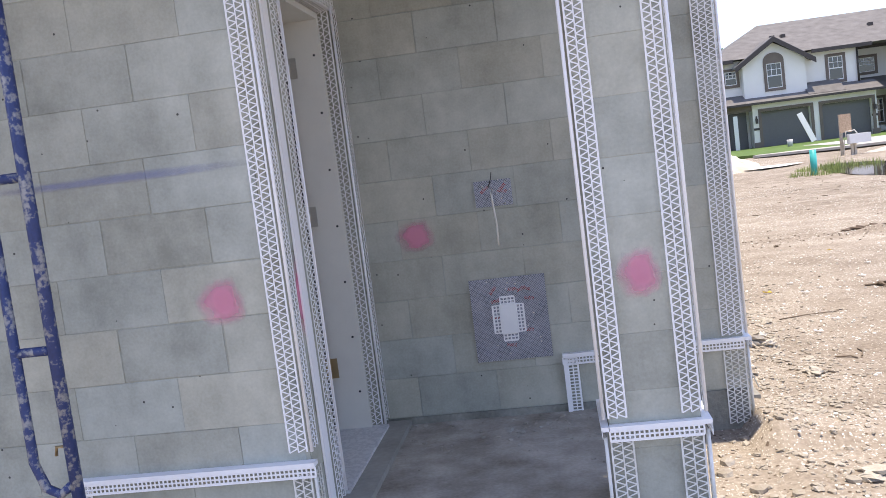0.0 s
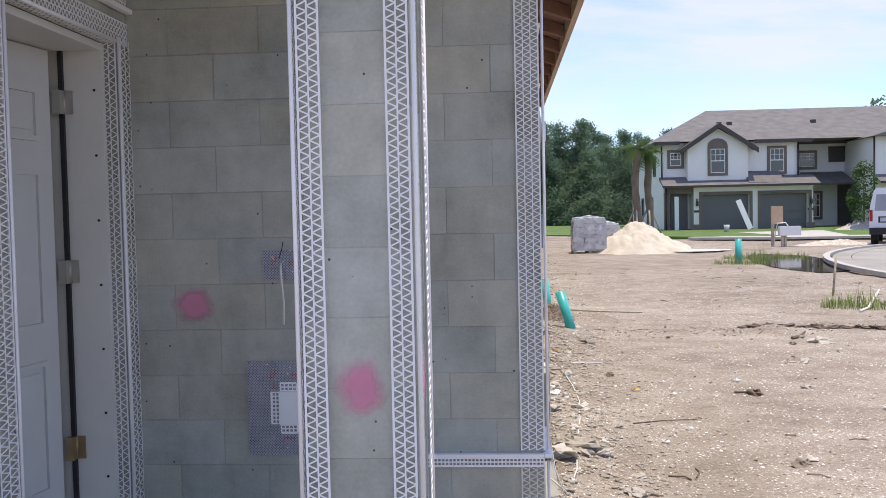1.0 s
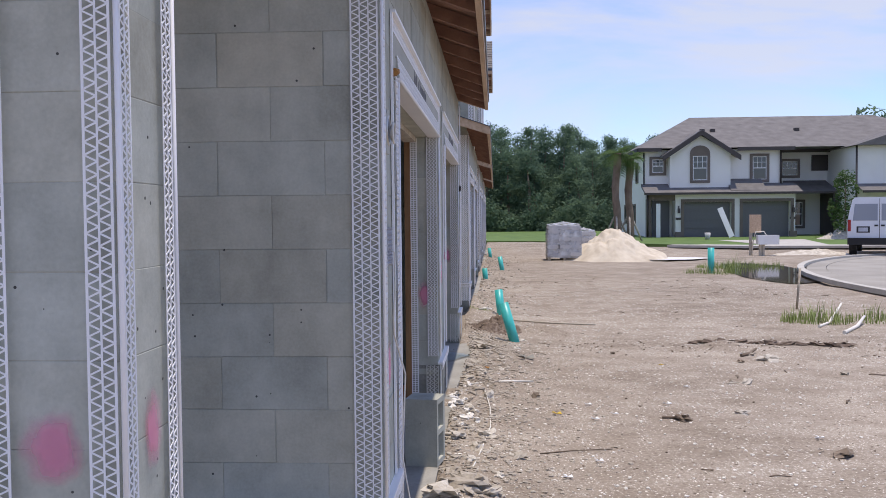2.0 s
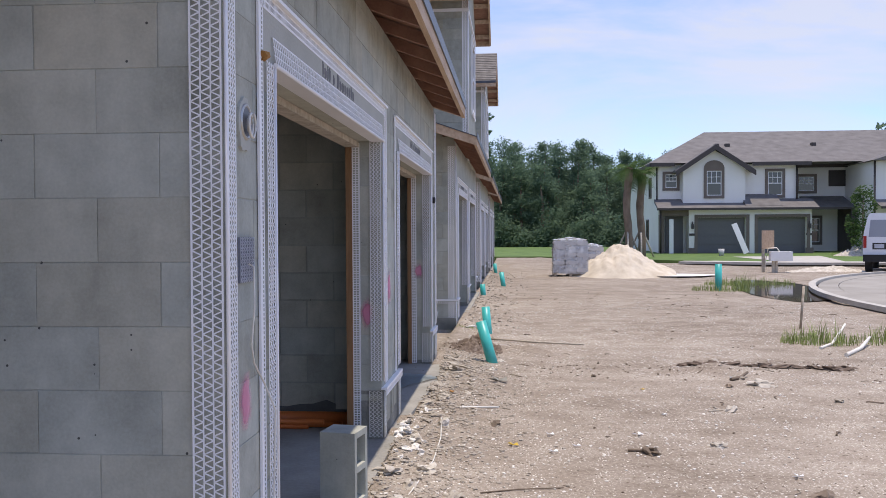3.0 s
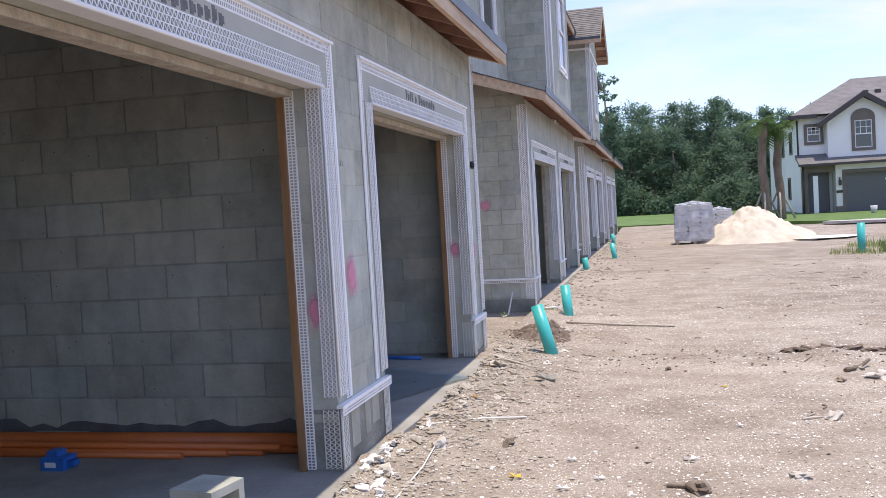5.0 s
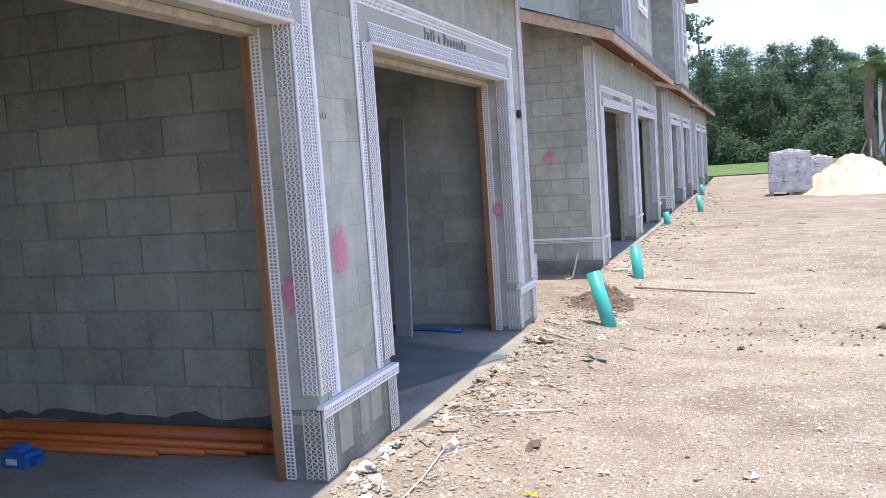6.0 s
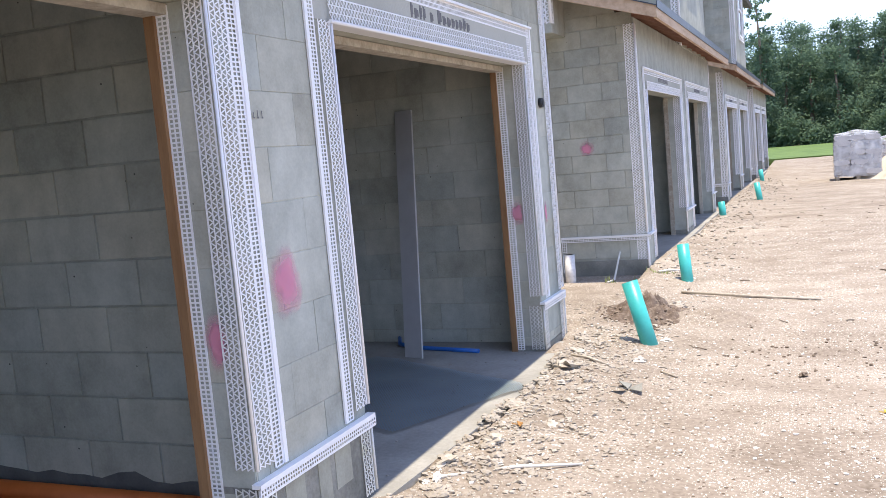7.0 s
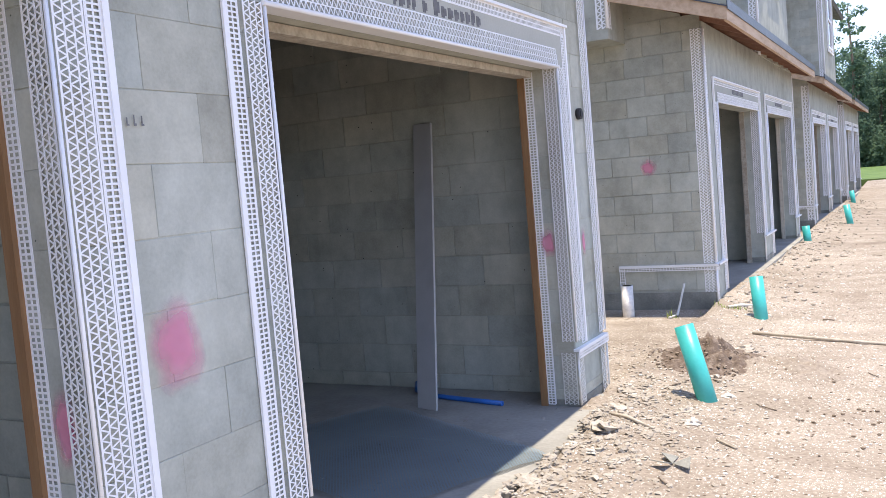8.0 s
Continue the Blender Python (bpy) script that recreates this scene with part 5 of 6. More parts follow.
def heap(name, x, y, rx, ry, h, mat, label, category, rough=0.12, res=42, power=1.3, cone=False):
    g = Geo()
    off = random.uniform(0, 50)
    for j in range(res + 1):
        for i in range(res + 1):
            u, v = -1 + 2 * i / res, -1 + 2 * j / res
            d = math.hypot(u, v) * (1 + 0.25 * noise.noise(Vector((u * 1.7 + off, v * 1.7, 0))))
            z = (max(0.0, 1 - d) ** (1.0 if cone else power)) * h
            if cone:
                z = h * max(0, 1 - d) - 0.10 * h * math.exp(-(d / 0.12) ** 2)
            z += rough * h * max(0, 1.0 - d) * noise.noise(Vector((u * 7 + off, v * 7, 2))) + 0.4 * rough * h * max(0, 1 - d) * noise.noise(Vector((u * 19, v * 19 + off, 5)))
            px, py = x + u * rx, y + v * ry
            g.v.append((px, py, ground_height(px, py) - 0.015 + z))
    for j in range(res):
        for i in range(res):
            k = j * (res + 1) + i
            g.face((k, k + 1, k + res + 2, k + res + 1), True)
    return tagged(part(name, g, mat, fix=False), label, category)


heap("dirt_mound", 1.27, 12.65, 0.46, 0.50, 0.19, SOIL, "small mound of dark crumbly soil", "mound", 0.6, 56)
heap("dirt_spread", 1.75, 12.6, 0.75, 0.45, 0.12, GROUND, "thin spread of gravelly soil", "mound", 0.5)
heap("sand_pile", 5.25, 31.8, 1.8, 1.7, 1.2, SAND, "cone-shaped pile of pale yellow sand", "sand pile", 0.17, 80, cone=True)
spill = Geo()
for i in range(30):
    w = 2 * math.pi * i / 30
    spill.v.append((7.0 + 1.35 * math.cos(w) * (1 + 0.2 * math.sin(3 * w)), 31.4 + 0.9 * math.sin(w), 0.165))
spill.face(range(30))
tagged(part("plastic_sheet", spill, WHITE), "flattened white sheet beside the sand pile", "plastic sheet")


def pallet(x, y, w, d, h, rows, label):
    t = thing("bag_pallet", label, "pallet of bags", "pallets of bags")
    zb = ground_height(x, y)
    p = Geo()
    for k in range(3):
        p.box(x - w / 2 + k * (w - 0.1) / 2, x - w / 2 + 0.1 + k * (w - 0.1) / 2, y - d / 2, y + d / 2, zb - 0.03, zb + 0.10)
    p.box(x - w / 2, x + w / 2, y - d / 2, y + d / 2, zb + 0.10, zb + 0.125)
    part("wooden_pallet", p, TWIG, t)
    step = (h - 0.13) / rows
    for r in range(rows):
        for c in range(3):
            g = Geo()
            wx = w / 3
            cx = x - w / 2 + wx * (c + 0.5) + random.uniform(-0.02, 0.02)
            off = random.uniform(-0.03, 0.03)
            ring = []
            for i in range(10):
                a = 2 * math.pi * i / 10
                sx, sz = math.cos(a), math.sin(a)
                ring.append((cx + wx * 0.52 * math.copysign(abs(sx) ** 0.5, sx), zb + 0.13 + step * (r + 0.5) + step * 0.54 * math.copysign(abs(sz) ** 0.6, sz)))
            g.prism(ring, "y", y - d / 2 + off, y + d / 2 + off)
            part("bag", g, BAG, t)
    wr = Geo()
    top = zb + h
    m = 26
    for side in range(4):
        a = [(-1, -1), (1, -1), (1, 1), (-1, 1)][side]
        b = [(1, -1), (1, 1), (-1, 1), (-1, -1)][side]
        k = len(wr.v)
        for j in range(9):
            for i in range(m + 1):
                f = i / m
                u, v = a[0] + (b[0] - a[0]) * f, a[1] + (b[1] - a[1]) * f
                zz = j / 8
                crump = 1.03 + 0.03 * noise.noise(Vector((u * 3, v * 3, zz * 5 + x)))
                crump *= 1 - 0.75 * max(0.0, zz - 0.72) ** 1.4
                wr.v.append((x + u * w / 2 * crump, y + v * d / 2 * crump, zb + h * 0.06 + zz * (h * 0.98 + 0.04 * noise.noise(Vector((u * 4, v * 4, x))))))
        for j in range(8):
            for i in range(m):
                q = k + j * (m + 1) + i
                wr.face((q, q + 1, q + m + 2, q + m + 1), True)
    k = len(wr.v)
    for j in range(9):
        for i in range(9):
            u, v = -1 + i / 4, -1 + j / 4
            wr.v.append((x + u * w / 2 * 0.985, y + v * d / 2 * 0.985, top + 0.04 + 0.05 * (1 - max(abs(u), abs(v))) * 2 + 0.03 * noise.noise(Vector((u * 3, v * 3, x)))))
    for j in range(8):
        for i in range(8):
            q = k + j * 9 + i
            wr.face((q, q + 1, q + 10, q + 9), True)
    part("wrap", wr, WRAP, t, "white plastic wrap over the top")


pallet(3.55, 31.6, 1.12, 1.1, 1.16, 8, "pallet of grey bags half wrapped in white plastic")
pallet(4.42, 33.4, 0.8, 0.8, 0.95, 7, "smaller pallet of wrapped grey bags")


def scaffold():
    """An end frame of tube scaffolding with chipped blue paint."""
    t = thing("scaffold_frame", "tube scaffold frame with chipped blue and white paint", "scaffold")
    y = 2.72
    x1, x2 = -1.75, -1.89
    part("leg", Geo().tube([(x1, y, 0.1), (x1, y, 3.2)], 0.0215, 12), SCAFF, t)
    part("inner_leg", Geo().tube([(x1 - 0.01, y, 0.66), (x1 - 0.06, y, 0.625), (x2 + 0.03, y, 0.65), (x2, y, 0.74), (x2, y, 3.2)], 0.017, 12), SCAFF, t)
    for z in (1.12, 1.70, 2.12, 2.6):
        part("rung", Geo().tube([(x2 - (0.9 if z in (1.70, 2.6) else 0), y, z), (x1, y, z)], 0.017, 10), SCAFF, t)
    part("far_leg", Geo().tube([(-3.3, y, 0.1), (-3.3, y, 3.2)], 0.0215, 12), SCAFF, t)
    part("lock_pin", Geo().tube([(x1 - 0.02, y, 0.79), (x1 - 0.05, y, 0.79), (x1 - 0.055, y, 0.76)], 0.006, 6), BRASS, t)


scaffold()

clump = Geo()
for k in range(420):
    a, q = random.uniform(0, 6.28), random.random() ** 0.6
    x, y = 1.27 + 0.46 * q * math.cos(a), 12.65 + 0.50 * q * math.sin(a)
    r = random.choice((0.005, 0.007, 0.010, 0.015))
    clump.lump((x, y, ground_height(x, y) + 0.17 * max(0, 1 - q * 1.1) ** 1.3 + r * 0.3), r, 0.4, 3, 6, 0.7)
tagged(part("soil_crumbs", clump, CLOD, fix=False), "dark crumbs of soil over a mound", "clods", kind="stuff")
random.seed(17)
bits = Geo()
for k in range(200):
    x, y, z = random.uniform(-1.0, 0.4), SY - 0.03 - abs(random.gauss(0, 0.3)), PORCHZ
    if k > 150:
        x, y, z = random.uniform(-0.4, FX + 0.08), random.uniform(8.6, 11.4), SLABZ
    if y < FY:
        continue
    r = random.choice((0.004, 0.006, 0.01, 0.014))
    bits.lump((x, y, z + r * 0.2), r, 0.4, 3, 6, 0.5)
tagged(part("grit", bits, DUST, fix=False), "grit and mortar crumbs on the slabs", "grit", kind="stuff")
random.seed(29)
for k in range(22):
    y = random.uniform(7.15, 8.75)
    x = slab_edge(y) + 0.05 + abs(random.gauss(0, 0.06))
    r = random.uniform(0.014, 0.034)
    g = Geo().lump((0, 0, 0), r, 0.6, 6, 9, random.uniform(0.45, 0.8))
    tagged(part("foam_scrap", g, SHELL, at=pose(x, y, ground_height(x, y) + r * 0.3, random.uniform(-25, 25), random.uniform(-25, 25), random.uniform(0, 360)) @ Matrix.Diagonal((random.uniform(1.0, 2.0), 0.8, 1, 1))), "pale crumbled foam scrap at the pier foot", "foam scrap", "foam scraps at the pier")
# rubble, shell chips, clods and sticks
random.seed(11)
rub = Geo()
for k in range(7000):
    y = random.uniform(4.3, 13.6)
    x = FX + 0.10 + abs(random.gauss(0, 0.40))
    if G2[0] < y < G2[1]:
        x += 0.02
    if y > 11.7:
        x = random.uniform(-0.6, 1.6)
    r = random.choice((0.004, 0.005, 0.007, 0.009, 0.012, 0.018))
    rub.lump((x, y, ground_height(x, y) + r * 0.15), r, 0.4, 3, 6, 0.45)
for k in range(120):
    x, y = random.gauss(0.62, 0.28), random.gauss(3.2, 0.9)
    if x > 0.38 or y < 2.9:
        r = random.choice((0.012, 0.02, 0.035))
        rub.lump((x, y, ground_height(x, y) + r * 0.2), r, 0.3, 3, 6, 0.6)
for k in range(900):
    y = random.uniform(14.9, 34)
    x = FX + 0.11 + abs(random.gauss(0, 0.45))
    r = random.choice((0.008, 0.012, 0.018, 0.03))
    rub.lump((x, y, ground_height(x, y) + r * 0.2), r, 0.3, 3, 5, 0.6)
for k in range(520):
    y = random.uniform(8.3, 12.0)
    x = FX + 0.13 + abs(random.gauss(0, 0.22))
    r = random.choice((0.008, 0.012, 0.018, 0.026))
    rub.lump((x, y, ground_height(x, y) + r * 0.15), r, 0.5, 4, 7, 0.5)
for k in range(380):
    x, y = 0.95 + random.gauss(0, 0.22), random.uniform(2.7, 4.6)
    r = random.choice((0.006, 0.010, 0.015, 0.022))
    rub.lump((x, y, ground_height(x, y) + r * 0.15), r, 0.5, 4, 7, 0.5)
tagged(part("rubble", rub, ROCK, fix=False), "broken shell rock and mortar rubble along the wall foot", "rubble", kind="stuff")
chips = Geo()
for k in range(19000):
    y = -1 + 22 * random.random() ** 1.2
    x = random.uniform(0.9, 7.5)
    if noise.noise(Vector((x * 0.9, y * 0.9, 4))) + 0.5 * noise.noise(Vector((x * 3, y * 3, 1))) < random.uniform(-0.7, 0.4):
        continue
    r = random.choice((0.0035, 0.005, 0.007, 0.009, 0.009, 0.013))
    chips.lump((x, y, ground_height(x, y) + r * 0.2), r, 0.3, 3, 5, 0.45)
tagged(part("shell_chips", chips, SHELL, fix=False), "scattered white shell chips", "shell chips", kind="stuff")
clods = Geo()
for k in range(820):
    if k < 420:
        x = random.uniform(1.9, 8)
        y = 11.45 + random.gauss(0, 0.30)
    elif k < 560:
        x, y = random.uniform(3.5, 5.3), 0
        y = 11.62 - 0.13 * (x - 3.6) + random.gauss(0, 0.05)
    else:
        x, y = random.uniform(1.0, 9), random.uniform(2, 26)
    r = random.choice((0.004, 0.006, 0.009, 0.013))
    clods.lump((x, y, ground_height(x, y) + r * 0.3), r, 0.35, 3, 6, 0.6)
tagged(part("soil_clods", clods, CLOD, fix=False), "dark clods and twigs in the sand", "clods", kind="stuff")
for k in range(48):
    y = random.uniform(5.0, 13.2)
    x = FX + 0.18 + abs(random.gauss(0, 0.22))
    if y > 11.7:
        x += 0.3
    r = random.uniform(0.02, 0.065)
    g = Geo().lump((0, 0, 0), r, 0.5, 7, 11, random.uniform(0.3, 0.55))
    tagged(part("stone", g, ROCK, at=pose(x, y, ground_height(x, y) + r * 0.1, random.uniform(-20, 20), random.uniform(-20, 20), random.uniform(0, 360))), "pale lump of broken rock on the sand", "stone", "stones along the wall foot")
for x, y, r in ((0.95, 6.9, 0.07), (1.06, 5.8, 0.11), (0.74, 3.3, 0.05), (0.92, 5.6, 0.09), (1.1, 3.6, 0.07), (3.1, 8.0, 0.05), (2.4, 5.8, 0.03), (4.5, 9.6, 0.04)):
    g = Geo().lump((0, 0, 0), r, 0.5, 8, 13, 0.4)
    tagged(part("stone", g, ROCK, at=pose(x, y, ground_height(x, y) + r * 0.2, 8, -6, x * 200)), "pale lump of broken rock on the sand", "stone", "stones along the wall foot")


def stick(x0, y0, x1, y1, r=0.012, mat=None, label="weathered stick lying on the sand", name="stick", lift=0.0):
    m = ((x0 + x1) / 2 + random.uniform(-0.04, 0.04), (y0 + y1) / 2 + random.uniform(-0.04, 0.04))
    pts = [(x, y, ground_height(x, y) + r * 0.8 + dz) for x, y, dz in ((x0, y0, 0), (*m, 0.006), (x1, y1, lift))]
    return tagged(part(name, Geo().tube(pts, [r, r * 0.95, r * 0.7], 7), mat or TWIG), label, "stick", "sticks on the sand")


stick(0.98, 8.75, 1.55, 9.15, 0.009, CORD, "pale stripped stick on the rubble")
stick(1.35, 13.9, 2.6, 13.5, 0.014)
stick(1.0, 11.05, 1.3, 10.9, 0.01)
stick(0.95, 15.0, 1.15, 15.25, 0.015, CORD, "pale board end leaning on the wall", lift=0.0)
stick(0.42, 14.8, 0.52, 15.1, 0.014, CORD, "pale stick propped on the block wall", lift=0.30)
stick(5.5, 13.07, 6.1, 13.9, 0.02, CORD, lift=0.22)
stick(5.57, 12.4, 6.3, 13.6, 0.025, CORD, lift=0.08)
for k in range(130):
    x, y, a = random.uniform(1.1, 7.5), random.uniform(3, 24), random.uniform(0, 3.1)
    ln = random.uniform(0.04, 0.18)
    stick(x, y, x + ln * math.cos(a), y + ln * math.sin(a), random.uniform(0.003, 0.008), CLOD if k % 3 else TWIG, "small twig on the sand", "twig")
cordpts = [(0.83, 4.88, 0.30), (0.92, 4.95, 0.20), (1.0, 5.4, 0), (1.04, 5.93, 0), (1.11, 6.55, 0), (1.17, 7.24, 0), (1.165, 7.88, 0), (1.12, 8.49, 0)]
tagged(part("loose_cord", Geo().tube([(x, y, z or ground_height(x, y) + 0.008) for x, y, z in cordpts], 0.0045, 6), CORD), "loose white cord trailing over the sand", "cord")


def scrap(x, y, size, mat, label):
    g = Geo()
    size *= 0.75
    for k in range(3):
        a = k * 2.1 + x
        p = Vector((x, y, ground_height(x, y) + 0.012))
        q = p + Vector((math.cos(a), math.sin(a), 0.25 * (k % 2))) * size
        s = p + Vector((math.cos(a + 0.9), math.sin(a + 0.9), 0.35)) * size * 0.8
        n = (q - p).cross(s - p).normalized() * 0.002
        i = len(g.v)
        g.v += [tuple(v) for v in (p - n, q - n, s - n, p + n, q + n, s + n)]
        for f in ((0, 2, 1), (3, 4, 5), (0, 1, 4, 3), (1, 2, 5, 4), (2, 0, 3, 5)):
            g.face([i + j for j in f])
    return tagged(part("scrap", g, mat), label, "scrap", "scraps on the sand")


scrap(1.52, 10.4, 0.15, STEM, "crumpled grey plastic scrap on the sand")
scrap(1.67, 7.85, 0.06, YELLOW, "torn yellow scrap on the sand")
scrap(1.12, 9.5, 0.05, OCHRE, "rusty orange scrap on the rubble")
scrap(2.9, 10.2, 0.04, YELLOW, "small yellow scrap on the sand")
scrap(1.9, 4.4, 0.05, WHITE, "white paper scrap on the sand")
scrap(-0.35, 3.7, 0.05, CORD, "pale paper scrap on the porch slab")
scrap(-0.75, 4.1, 0.045, CORD, "pale paper scrap on the porch slab")
scrap(0.3, 10.85, 0.04, WHITE, "white paper scrap on the garage slab")


for x, y, size in ((2.58, 8.21, 0.06), (1.94, 8.16, 0.045), (2.11, 7.86, 0.045), (1.94, 7.67, 0.05), (1.62, 6.2, 0.05), (1.84, 6.54, 0.045), (2.9, 9.0, 0.04), (3.4, 7.2, 0.05), (4.4, 8.3, 0.05), (3.9, 10.9, 0.05)):
    scrap(x, y, size, WHITE, "small white paper scrap on the sand")
for x, y, r, mat in ((2.6, 7.72, 0.055, CLOD), (1.54, 8.47, 0.04, CLOD), (3.5, 9.26, 0.055, ROCK), (4.06, 10.43, 0.075, ROCK), (3.41, 6.82, 0.06, CLOD), (2.3, 5.71, 0.045, CLOD), (3.75, 10.4, 0.04, CLOD), (3.95, 10.85, 0.05, ROCK), (2.5, 10.9, 0.03, CLOD)):
    g = Geo().lump((0, 0, 0), r, 0.5, 7, 11, 0.45)
    tagged(part("stone", g, mat, at=pose(x, y, ground_height(x, y) + r * 0.25, 10, 5, x * 170) @ Matrix.Diagonal((1.4, 0.8, 1, 1))), "lump of earthy rock on the sand", "stone", "lumps on the open sand")
stick(1.49, 6.69, 1.97, 6.89, 0.0045, CLOD, "thin dark bent twig on the sand", "twig")
stick(2.45, 7.76, 2.64, 7.70, 0.011, CLOD, "dark broken twig on the sand", "twig")
stick(3.84, 10.71, 4.07, 10.97, 0.018, CLOD, "dark stick in the crumbled rut", lift=0.04)
for k in range(11):
    x = 3.55 + 0.17 * k
    y = 11.62 - 0.11 * (x - 3.6) + random.uniform(-0.06, 0.06)
    g = Geo().lump((0, 0, 0), random.uniform(0.05, 0.09), 0.5, 7, 11, 0.42)
    tagged(part("clod", g, SOIL, at=pose(x, y, ground_height(x, y) + 0.01, random.uniform(-8, 8), random.uniform(-8, 8), random.uniform(-30, 20)) @ Matrix.Diagonal((1.7, 0.8, 1, 1))), "dark clod of earth along the tyre rut", "clod", "clods along the rut")


# ---- grass ----
def tuft(x, y, rx, ry, n, h, label):
    g = Geo()
    for k in range(n):
        a, d = random.uniform(0, 6.28), math.sqrt(random.random())
        px, py = x + rx * d * math.cos(a), y + ry * d * math.sin(a)
        z = ground_height(px, py) - 0.02
        hh = h * random.uniform(0.25, 1.2) * (0.75 + 0.6 * noise.noise(Vector((px * 5, py * 5, 2)))) * (1.15 - 0.6 * d)
        b, l = random.uniform(0, 6.28), random.uniform(0.1, 0.5) * hh
        side = Vector((-math.sin(b), math.cos(b), 0)) * random.uniform(0.004, 0.008)
        p0, p1, p2 = Vector((px, py, z)), Vector((px + 0.4 * l * math.cos(b), py + 0.4 * l * math.sin(b), z + hh * 0.6)), Vector((px + l * math.cos(b), py + l * math.sin(b), z + hh))
        g.quad(p0 - side, p0 + side, p1 + side * 0.7, p1 - side * 0.7)
        i = len(g.v)
        g.v += [tuple(p1 - side * 0.7), tuple(p1 + side * 0.7), tuple(p2)]
        g.face((i, i + 1, i + 2))
    return tagged(part("grass_tuft", g, BLADE, fix=False), label, "grass", kind="stuff")


tuft(6.9, 24.6, 0.75, 0.45, 420, 0.34, "tuft of bright green grass round a pipe")
tuft(8.4, 27.5, 1.3, 0.8, 1300, 0.34, "patch of tall green grass at a puddle")
tuft(5.7, 13.7, 0.5, 0.4, 380, 0.38, "tuft of fine green grass on the sand")
tuft(6.7, 13.9, 0.55, 0.5, 360, 0.30, "tuft of fine green grass on the sand")
tuft(7.5, 24.9, 0.25, 0.2, 140, 0.6, "clump of tall weeds")
tuft(0.9, 15.0, 0.25, 0.08, 90, 0.10, "low weeds at the wall foot")
tuft(0.45, 14.85, 0.06, 0.05, 30, 0.16, "small weed at the wall foot")
tagged(part("survey_stake", Geo().tube([(6.02, 15.5, 0.1), (6.07, 15.5, 0.77)], 0.02, 6), TWIG), "thin weathered survey stake in the sand", "stake")

# ---- kerb, road, puddle ----


def band(name, centre, half, z, mat, label, category, thick=0.0):
    g = Geo()
    for i, (x, y) in enumerate(centre):
        a, b = centre[max(0, i - 1)], centre[min(len(centre) - 1, i + 1)]
        d = Vector((b[0] - a[0], b[1] - a[1], 0)).normalized()
        s = Vector((-d.y, d.x, 0)) * half
        for q, zz in ((s, z - 0.1), (s, z), (-s, z), (-s, z - 0.1)):
            g.v.append((x + q.x, y + q.y, zz))
    for i in range(len(centre) - 1):
        for j in range(3):
            k = i * 4 + j
            g.face((k, k + 1, k + 5, k + 4))
    return tagged(part(name, g, mat), label, category, kind="structure")


def arc(cx, cy, rx, ry, a0, a1, n=36):
    return [(cx + rx * math.cos(radians(a0 + (a1 - a0) * i / n)), cy + ry * math.sin(radians(a0 + (a1 - a0) * i / n))) for i in range(n + 1)]


band("kerb", arc(19.85, 19.0, 11.45, 15.5, 90, 235), 0.085, 0.225, KERB, "pale curved concrete kerb", "kerb")
band("gutter", arc(19.85, 19.0, 11.06, 15.1, 90, 235), 0.24, 0.17, ASPHALT, "pale concrete gutter beside the kerb", "kerb")
rd = Geo()
ring = arc(19.85, 19.0, 10.8, 14.85, 90, 235)
rd.v = [(x, y, 0.165) for x, y in ring] + [(60, 7.0, 0.165), (60, 33.8, 0.165)]
rd.face(range(len(rd.v)))
tagged(part("road", rd, ASPHALT), "worn grey asphalt cul-de-sac", "road", kind="structure")
pd = Geo()
for i in range(48):
    w = 2 * math.pi * i / 48
    s = 1 + 0.22 * noise.noise(Vector((math.cos(w) * 1.4, math.sin(w) * 1.4, 8)))
    pd.v.append((8.55 + 1.15 * s * math.cos(w) + 0.12 * 3.9 * math.sin(w), 25.3 + 4.1 * s * math.sin(w), 0.092))
pd.face(range(48))
tagged(part("puddle", pd, WATER), "still brown puddle in the sand", "water", kind="structure")

HZ = 0.36
lawn = Geo()
lawn.v = [(-40, 47, 0.345), (3, 46.0, 0.34), (8.5, 41.0, 0.30), (12.0, 39.6, 0.27), (30, 39.0, 0.27), (30, 54, 0.40), (12, 54, 0.41), (9.6, 68, 0.42), (-40, 74, 0.42)]
lawn.v = [(x, y, z + 0.04) for x, y, z in lawn.v]
lawn.face(range(9))
lawn.v += [(x, y, z - 0.3) for x, y, z in lawn.v]
for i in range(9):
    lawn.face((i, 9 + i, 9 + (i + 1) % 9, (i + 1) % 9))
tagged(part("lawn", lawn, LAWN), "mown green lawn before the woods", "lawn", kind="structure")
g = Geo()
g.v = [(11.7, 49.9, HZ + 0.035), (17.3, 49.9, HZ + 0.035), (15.1, 38.2, 0.32), (13.0, 38.2, 0.32)]
g.face(range(4))
tagged(part("driveway", g, KERB), "pale new concrete driveway", "driveway", kind="structure")
band("pavement", [(9.0, 40.6), (12, 39.0), (16, 38.6), (30, 38.4)], 0.7, 0.325, KERB, "pale concrete footpath", "pavement")


# ---- the finished house across the site ----
def rect_frame(g, x0, x1, y, z0, z1, w, deep):
    g.box(x0 - w, x0, y - deep, y, z0 - w, z1 + w).box(x1, x1 + w, y - deep, y, z0 - w, z1 + w)
    g.box(x0, x1, y - deep, y, z0 - w, z0).box(x0, x1, y - deep, y, z1, z1 + w)


